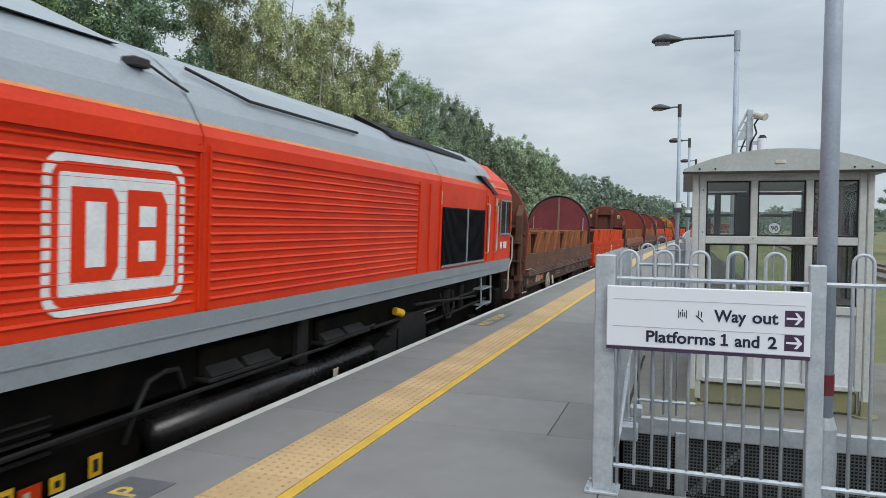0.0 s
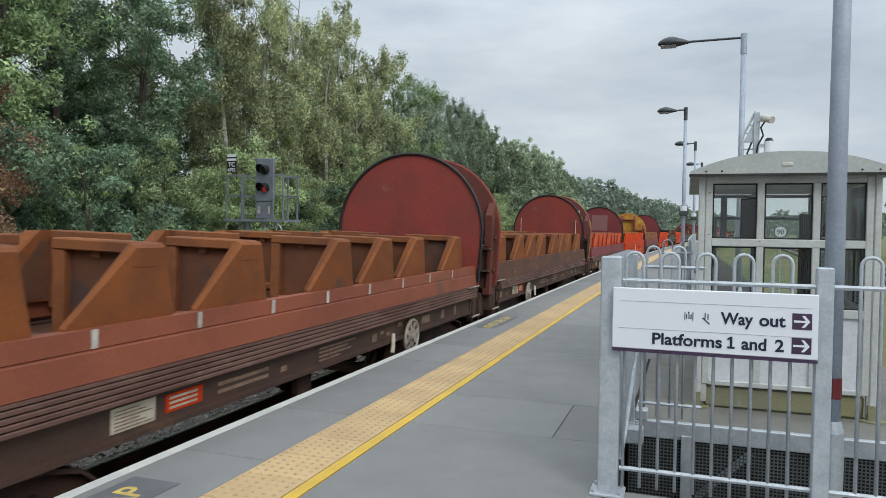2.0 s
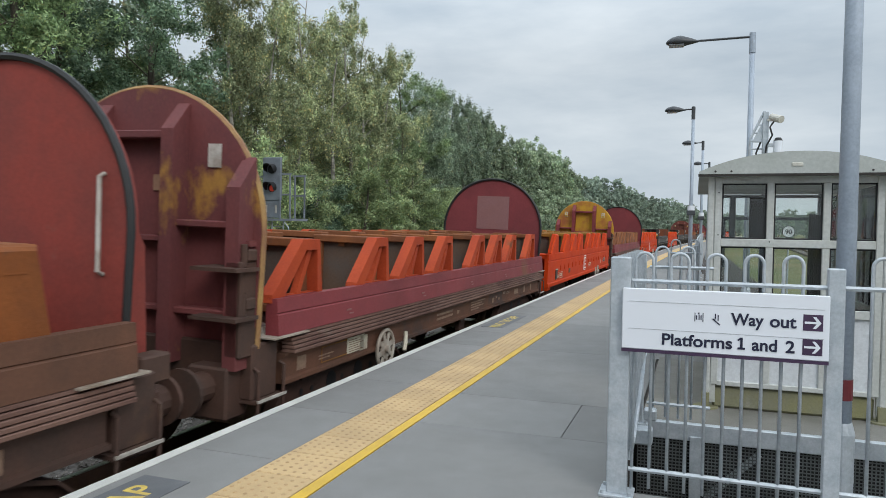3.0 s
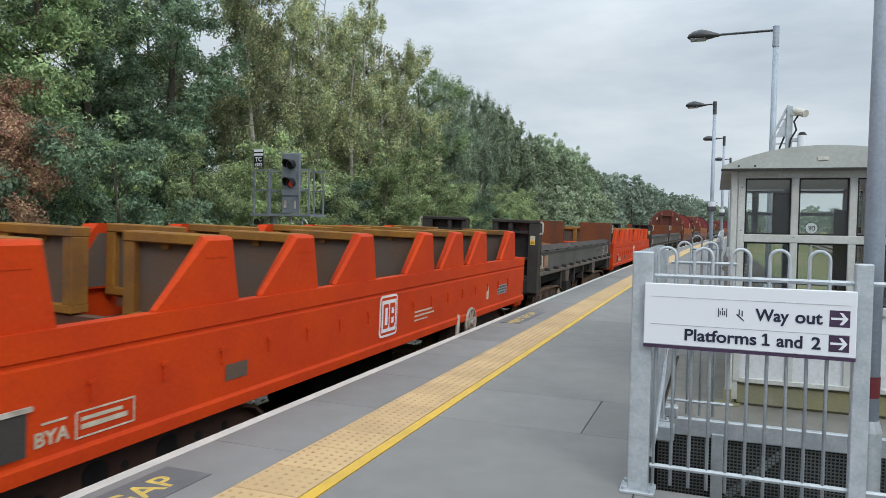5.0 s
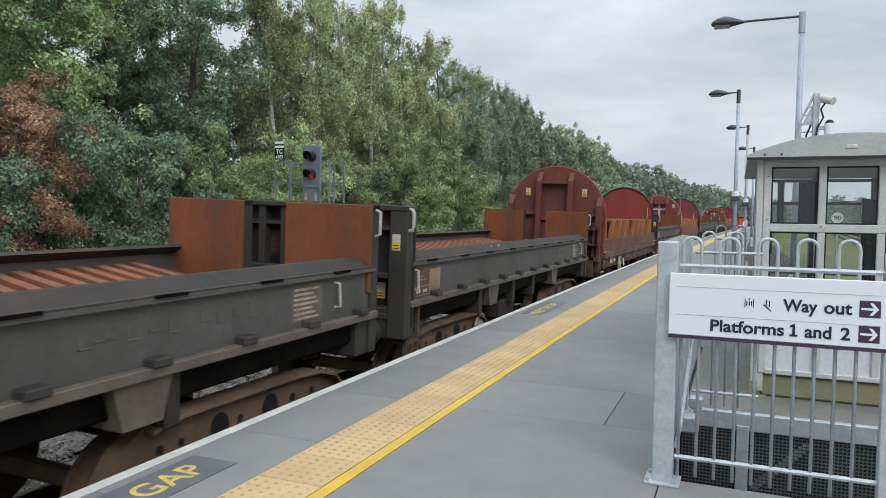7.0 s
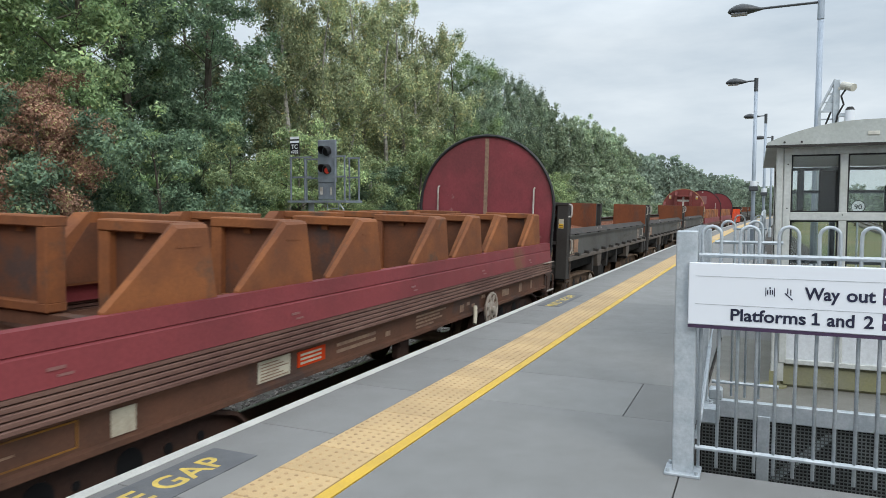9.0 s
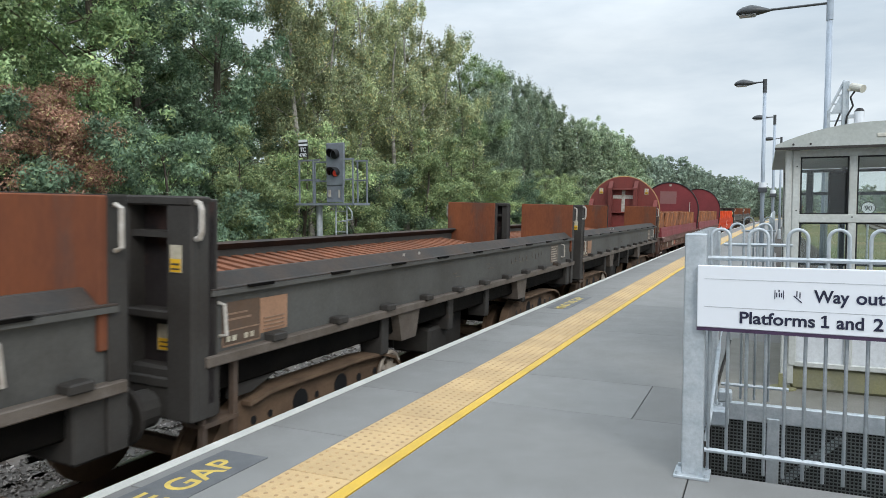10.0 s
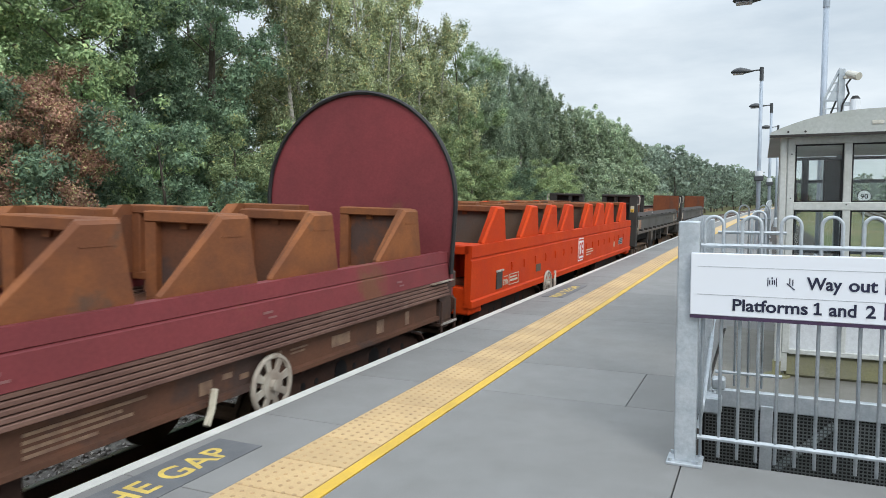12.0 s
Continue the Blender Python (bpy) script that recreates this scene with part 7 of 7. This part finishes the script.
# ================= trees =================
def tree(name, label, seed, height, spread, n, leaf, bark, leaves, base=0.1, droop=0.0, lean=0.0, stems=1, girth=1.0):
    """Tapered stems with limbs and a crown of many small leaves gathered in separate clumps with gaps between."""
    rng = np.random.RandomState(seed)
    t = thing(name, label, "tree")
    b = Build()

    def path(z, j=0):
        a = j * 2.1 + seed
        out = 0.0 if stems == 1 else 0.16 + 0.10 * z * (1 - 0.45 * z / height)
        return np.array((lean * z * z / height + 0.16 * math.sin(z * 0.7 + seed + j) + out * math.cos(a), 0.16 * math.cos(z * 0.55 + seed * 2 + j) - 0.2 + out * math.sin(a), z))
    tops = [height * (0.96 - 0.09 * j) for j in range(stems)]
    for j, top in enumerate(tops):
        zs = np.linspace(0, top, 10)
        thick = girth * (0.011 if stems > 1 else 0.015)
        for z0, z1 in zip(zs, zs[1:]):
            b.cyl(path(z0, j), path(z1, j), thick * (top - z0) + 0.016, 7, thick * (top - z1) + 0.010)
    part("trunk", b, bark, t)
    lb = Build()
    limbs = []
    k = int(height * 4.0)
    for i in range(k):
        j = i % stems
        f = (i + rng.rand()) / k
        z = tops[j] * (base + (1.0 - base) * f)
        a = i * 2.4 + rng.rand()
        lobe = 0.88 + 0.30 * math.sin(2 * a + seed * 1.7 + z * 0.9) + 0.24 * math.sin(z * 1.9 + seed)
        reach = spread * lobe * (0.55 + 0.6 * rng.rand()) * (math.sin(math.pi * min(0.97, 0.24 + 0.64 * f)) ** 0.75)
        p0 = path(z, j)
        p1 = p0 + np.array((math.cos(a) * reach, math.sin(a) * reach, reach * 0.7 * (0.6 + 0.5 * rng.rand())))
        limbs.append((p0, p1, reach))
        if reach > 0.5:
            lb.tube([p0, p0 * 0.7 + p1 * 0.3 + np.array((0, 0, 0.10)), p0 * 0.38 + p1 * 0.62], 0.006 + 0.005 * reach, 4)
    tagged(part("branchwork", lb, bark if stems > 1 else M_BARK, t), kind="stuff")
    centres, sizes = [], []
    for p0, p1, reach in limbs:
        m = max(3, int(reach * 3.9))
        for j in range(m):
            u = 0.35 + 0.70 * (j + rng.rand()) / m
            c = p0 + (p1 - p0) * u + rng.normal(size=3) * 0.20
            if droop:
                c = c - np.array((0, 0, droop * reach * u * u * 0.8 * rng.rand()))
            centres.append(c)
            sizes.append((0.14 + 0.22 * rng.rand()) * (1.0 if reach > 0.6 else 0.75))
    centres, sizes = np.array(centres), np.array(sizes)
    share = sizes ** 2
    idx = rng.choice(len(centres), n, p=share / share.sum())
    way = rng.normal(size=(n, 3))
    way /= np.linalg.norm(way, axis=1)[:, None]
    off = way * (sizes[idx] * (0.12 + 1.35 * rng.rand(n) ** 1.1))[:, None] * (1.0 - 0.35 * droop, 1.0 - 0.35 * droop, 0.62 + 1.15 * droop)
    c = centres[idx] + off
    # blades face outwards and a little up from their clump, and hang where the twigs droop
    nrm = way + rng.normal(size=(n, 3)) * 0.75 + np.array((0, 0, 0.35))
    nrm /= np.linalg.norm(nrm, axis=1)[:, None]
    u = rng.normal(size=(n, 3)) - np.array((0, 0, 1.4 * droop))
    u -= nrm * (u * nrm).sum(1)[:, None]
    u /= np.linalg.norm(u, axis=1)[:, None]
    w = np.cross(nrm, u)
    s = leaf * (0.55 + 0.7 * rng.rand(n))[:, None]
    v = np.stack([c - u * s - w * s * 0.20, c + w * s * 0.70 - u * s * 0.2, c + u * s - w * s * 0.10], 1).reshape(-1, 3)
    me = bpy.data.meshes.new("crown")
    me.vertices.add(n * 3)
    me.vertices.foreach_set("co", v.astype(np.float32).ravel())
    me.loops.add(n * 3)
    me.loops.foreach_set("vertex_index", np.arange(n * 3, dtype=np.int32))
    me.polygons.add(n)
    me.polygons.foreach_set("loop_start", np.arange(0, n * 3, 3, dtype=np.int32))
    me.update(calc_edges=True)
    me.validate()
    me.materials.append(leaves)
    o = new("crown", me)
    o.parent = t
    return t


BASE = -1.25


def plant(kinds, spots):
    """Puts one of each kind at its first spot and copies for the others."""
    used = {}
    for k, x, y, turn, size in spots:
        m = pose(x + bend(max(y, 0)), y, BASE, 0, 0, turn)
        if k not in used:
            used[k] = kinds[k]
            kinds[k].matrix_basis = m
            kinds[k].scale = (size, size, size)
        else:
            o = copy_thing(used[k], m)
            o.scale = (size, size, size)


def skyline(y):
    """Height of the front trees along the line: the belt rises and dips."""
    marks = ((0, 12.6), (17, 12.6), (27, 12.7), (31.5, 12.7), (33, 11.0), (36, 10.8), (39, 11.3), (44, 11.4), (49, 10.8), (54, 10.5), (60, 10.4), (68, 10.4), (76, 9.8), (84, 9.4))
    for (y0, h0), (y1, h1) in zip(marks, marks[1:]):
        if y <= y1:
            return h0 + (h1 - h0) * (y - y0) / (y1 - y0)
    return 10.0


def trees():
    B, K = M_BIRCH, M_BARK
    kinds = {
        "birch_a": tree("birch_tree", "tall birch with fine drooping yellow-green foliage", 1, 12.4, 2.0, 54000, 0.057, B, L_BIRCH, 0.30, 0.75, stems=3),
        "birch_b": tree("birch_tree", "slender birch with thin airy yellow-green foliage", 2, 12.4, 1.75, 44000, 0.056, B, L_BIRCH, 0.34, 0.8, stems=2),
        "birch_c": tree("birch_tree", "tall birch with hanging grey-green foliage", 13, 12.2, 2.0, 44000, 0.067, B, L_GREYBIRCH, 0.22, 0.85),
        "alder": tree("alder_tree", "dense dark green tree beside the railway", 3, 12.0, 2.2, 60000, 0.053, K, L_DARK, 0.08, 0.15),
        "sallow": tree("sallow_tree", "bushy mid-green tree beside the railway", 4, 11.0, 2.3, 60000, 0.052, K, L_MID, 0.06, 0.15),
        "shrub": tree("shrub", "leafy green lineside shrub", 5, 5.0, 1.9, 34000, 0.048, K, L_SHRUB, 0.02, 0.1),
        "shrub_dark": tree("shrub", "dark green lineside shrub", 6, 4.6, 1.8, 30000, 0.050, K, L_DARK, 0.02, 0.1),
        "russet": tree("shrub", "russet-brown autumn shrub beside the line", 7, 6.4, 1.35, 36000, 0.040, K, L_AUTUMN, 0.04, 0.1),
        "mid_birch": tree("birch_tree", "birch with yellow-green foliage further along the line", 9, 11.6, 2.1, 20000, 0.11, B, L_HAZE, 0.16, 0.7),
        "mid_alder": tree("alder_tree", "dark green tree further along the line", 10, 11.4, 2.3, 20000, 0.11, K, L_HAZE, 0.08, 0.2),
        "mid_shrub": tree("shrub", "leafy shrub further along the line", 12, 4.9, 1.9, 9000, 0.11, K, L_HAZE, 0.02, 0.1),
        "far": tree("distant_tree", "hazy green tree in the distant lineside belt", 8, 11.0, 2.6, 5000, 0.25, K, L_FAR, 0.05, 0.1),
    }
    tall = {"birch_a": 12.4, "birch_b": 12.4, "birch_c": 12.2, "alder": 12.0, "sallow": 11.0, "mid_birch": 11.6, "mid_alder": 11.4}
    rng = random.Random(11)
    spots = []

    def front(k, y, dx=0.0):
        spots.append((k, -14.0 + dx + rng.uniform(-0.4, 0.4), y, rng.uniform(0, 360), skyline(y) * rng.uniform(0.94, 1.02) / tall[k]))
    # front trees, just beyond the signal; a slit of sky is left after the dark pair
    for k, y in (("sallow", 4.5), ("alder", 7.2), ("sallow", 9.6), ("sallow", 12.0), ("alder", 14.4), ("alder", 17.3), ("birch_b", 19.7), ("birch_a", 22.2), ("birch_b", 24.2),
                 ("birch_a", 26.4), ("birch_a", 29.0), ("birch_a", 31.2), ("sallow", 33.8), ("birch_c", 36.4), ("birch_c", 38.9), ("birch_c", 41.5), ("birch_c", 44.3)):
        front(k, y)
    y, i = 47.0, 0
    while y < 82:
        front(("mid_birch", "mid_birch", "mid_alder")[i % 3], y)
        y += rng.uniform(2.3, 3.2)
        i += 1
    # a second row behind closes most of the gaps
    y = 6.0
    while y < 78:
        k = ("alder", "sallow", "mid_alder")[int(y) % 3] if y < 30 else "mid_alder"
        if not 23.9 < y < 25.2:
            spots.append((k, -18.2 + rng.uniform(-0.6, 0.6), y, rng.uniform(0, 360), skyline(y) * rng.uniform(0.88, 0.98) / tall[k]))
        y += rng.uniform(3.4, 4.4)
    # a dense low row at the back and an understorey between the stems
    y = 7.0
    while y < 70:
        spots.append(("mid_alder", -22.0 + rng.uniform(-0.6, 0.6), y, rng.uniform(0, 360), skyline(y) * rng.uniform(0.66, 0.80) / 11.4))
        y += rng.uniform(2.4, 3.0)
    y = 9.0
    while y < 44:
        spots.append(("shrub_dark", -16.2 + rng.uniform(-0.5, 0.5), y, rng.uniform(0, 360), rng.uniform(1.05, 1.3)))
        y += rng.uniform(2.8, 3.4)
    # shrubs in front
    y = 7.2
    while y < 80:
        k = ("shrub" if rng.random() < 0.66 else "shrub_dark") if y < 46 else "mid_shrub"
        spots.append((k, -11.6 + rng.uniform(-0.35, 0.35), y, rng.uniform(0, 360), 0.8 + 0.3 * rng.random()))
        y += rng.uniform(2.1, 2.9)
    spots.append(("russet", -12.0, 10.2, 10, 0.88))
    spots.append(("russet", -11.4, 9.0, 120, 0.80))
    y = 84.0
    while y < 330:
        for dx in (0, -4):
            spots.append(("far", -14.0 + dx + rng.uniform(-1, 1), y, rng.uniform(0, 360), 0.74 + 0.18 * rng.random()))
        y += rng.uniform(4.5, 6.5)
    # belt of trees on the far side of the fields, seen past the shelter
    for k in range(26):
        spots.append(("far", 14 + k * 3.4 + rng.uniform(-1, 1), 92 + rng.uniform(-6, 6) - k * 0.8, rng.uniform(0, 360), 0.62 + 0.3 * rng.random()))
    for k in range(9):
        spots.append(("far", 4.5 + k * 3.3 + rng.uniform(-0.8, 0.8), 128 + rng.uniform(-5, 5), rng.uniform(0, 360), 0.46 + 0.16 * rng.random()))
    plant(kinds, spots)


trees()

# ================= the train =================
SPEED = 20.2
CANT, CANT_LIFT = 1.6, 0.024    # the track leans into the curve
brown = lambda v, l: hood_wagon(l, M_RUST, M_MAROON, M_MAROON, v)
TRAIN = [(locomotive(), -7.15, 21.25)]
TRAIN.append((hood_wagon("brown coil wagon with rusty cradles and a streaked maroon bulkhead", M_RUST_DARK, M_BROWN, M_MAROON, "stripe", 3.0, 1.325, 1.165), 15.4, 11.6))
orange = orange_wagon("bright orange-red open coil wagon with sloped cradles", 3.4, 5.79, M_RUST)
orange_turned = orange_wagon("bright orange-red open coil wagon with brake wheel towards its trailing end", 8.35, 5.56, M_OCHRE)
TRAIN.append((orange, 27.6, 11.4))
TRAIN.append((hood_wagon("red-oxide coil wagon with rusty cradles and round bulkheads", M_RUST_DARK, M_TERRA, M_MAROON_RED, "plain", 8.4, 1.18, 1.325), 40.6, 11.6))
h4 = hood_wagon("brown coil wagon with round maroon bulkheads and grab rails", M_RUST_DARK, M_BROWN, M_MAROON_RED, "patch", 3.0, 1.325, 1.16)
TRAIN.append((h4, 52.95, 11.6))
TRAIN.append((hood_wagon("maroon coil wagon with orange open-web cradles", M_ORANGE_WORN, M_MAROON, M_MAROON, "open", 2.6, 1.23, 1.175), 65.55, 11.6))
TRAIN.append((orange_turned, 77.55, 11.4))
hy = hood_wagon("maroon coil wagon with faded yellow-edged bulkhead", M_RUST, M_MAROON, M_MAROON, "yellow", 8.0, 1.19, 1.325)
TRAIN.append((hy, 90.4, 11.6))
TRAIN.append((copy_thing(orange_turned, pose(0, 0, 0)), 102.55, 11.4))
grey = grey_wagon("sooty dark grey steel carrier with rust-bleached plates", True)
TRAIN.append((grey, 115.0, 9.75))
TRAIN.append((copy_thing(orange_turned, pose(0, 0, 0)), 125.55, 11.4))
TRAIN.append((copy_thing(grey, pose(0, 0, 0)), 137.95, 9.75))
TRAIN.append((copy_thing(grey, pose(0, 0, 0)), 148.4, 9.75))
TRAIN.append((copy_thing(h4, pose(0, 0, 0)), 159.9, 11.6))
TRAIN.append((copy_thing(grey, pose(0, 0, 0)), 172.05, 9.75))
hc = hood_wagon("maroon coil wagon with a white cross and a tan-striped bulkhead", M_RUST, M_MAROON, M_MAROON, "cross_stripe", 8.3, 1.2, 1.285, rib_y=0.0)
hd = hood_wagon("maroon coil wagon with a white cross and a scraped bulkhead", M_RUST, M_MAROON, M_MAROON, "cross", 7.85, 1.2, 1.325, rib_y=-0.08)
TRAIN.append((hc, 182.7, 11.6))
TRAIN.append((copy_thing(grey, pose(0, 0, 0)), 195.15, 9.75))
TRAIN.append((copy_thing(grey, pose(0, 0, 0)), 205.45, 9.75))
TRAIN.append((copy_thing(grey, pose(0, 0, 0)), 215.8, 9.75))
TRAIN.append((hd, 226.48, 11.6))
TRAIN.append((copy_thing(hy, pose(0, 0, 0)), 238.7, 11.6))
TRAIN.append((copy_thing(orange, pose(0, 0, 0)), 250.75, 11.4))
TRAIN.append((copy_thing(grey, pose(0, 0, 0)), 263.0, 9.75))
TRAIN.append((copy_thing(grey, pose(0, 0, 0)), 273.6, 9.75))


def motions():
    """The whole train runs past at one steady speed along the curve."""
    for vehicle, start, length in TRAIN:
        rows = []
        for k in range(13):
            y = start - SPEED * k
            slope = (bend(y + length) - bend(y)) / length
            rows.append((float(k), pose(CENTRE + bend(y) - 0.05, y, RAIL + CANT_LIFT, 0, CANT, -math.degrees(math.atan(slope)))))
        walk(vehicle, rows)


motions()
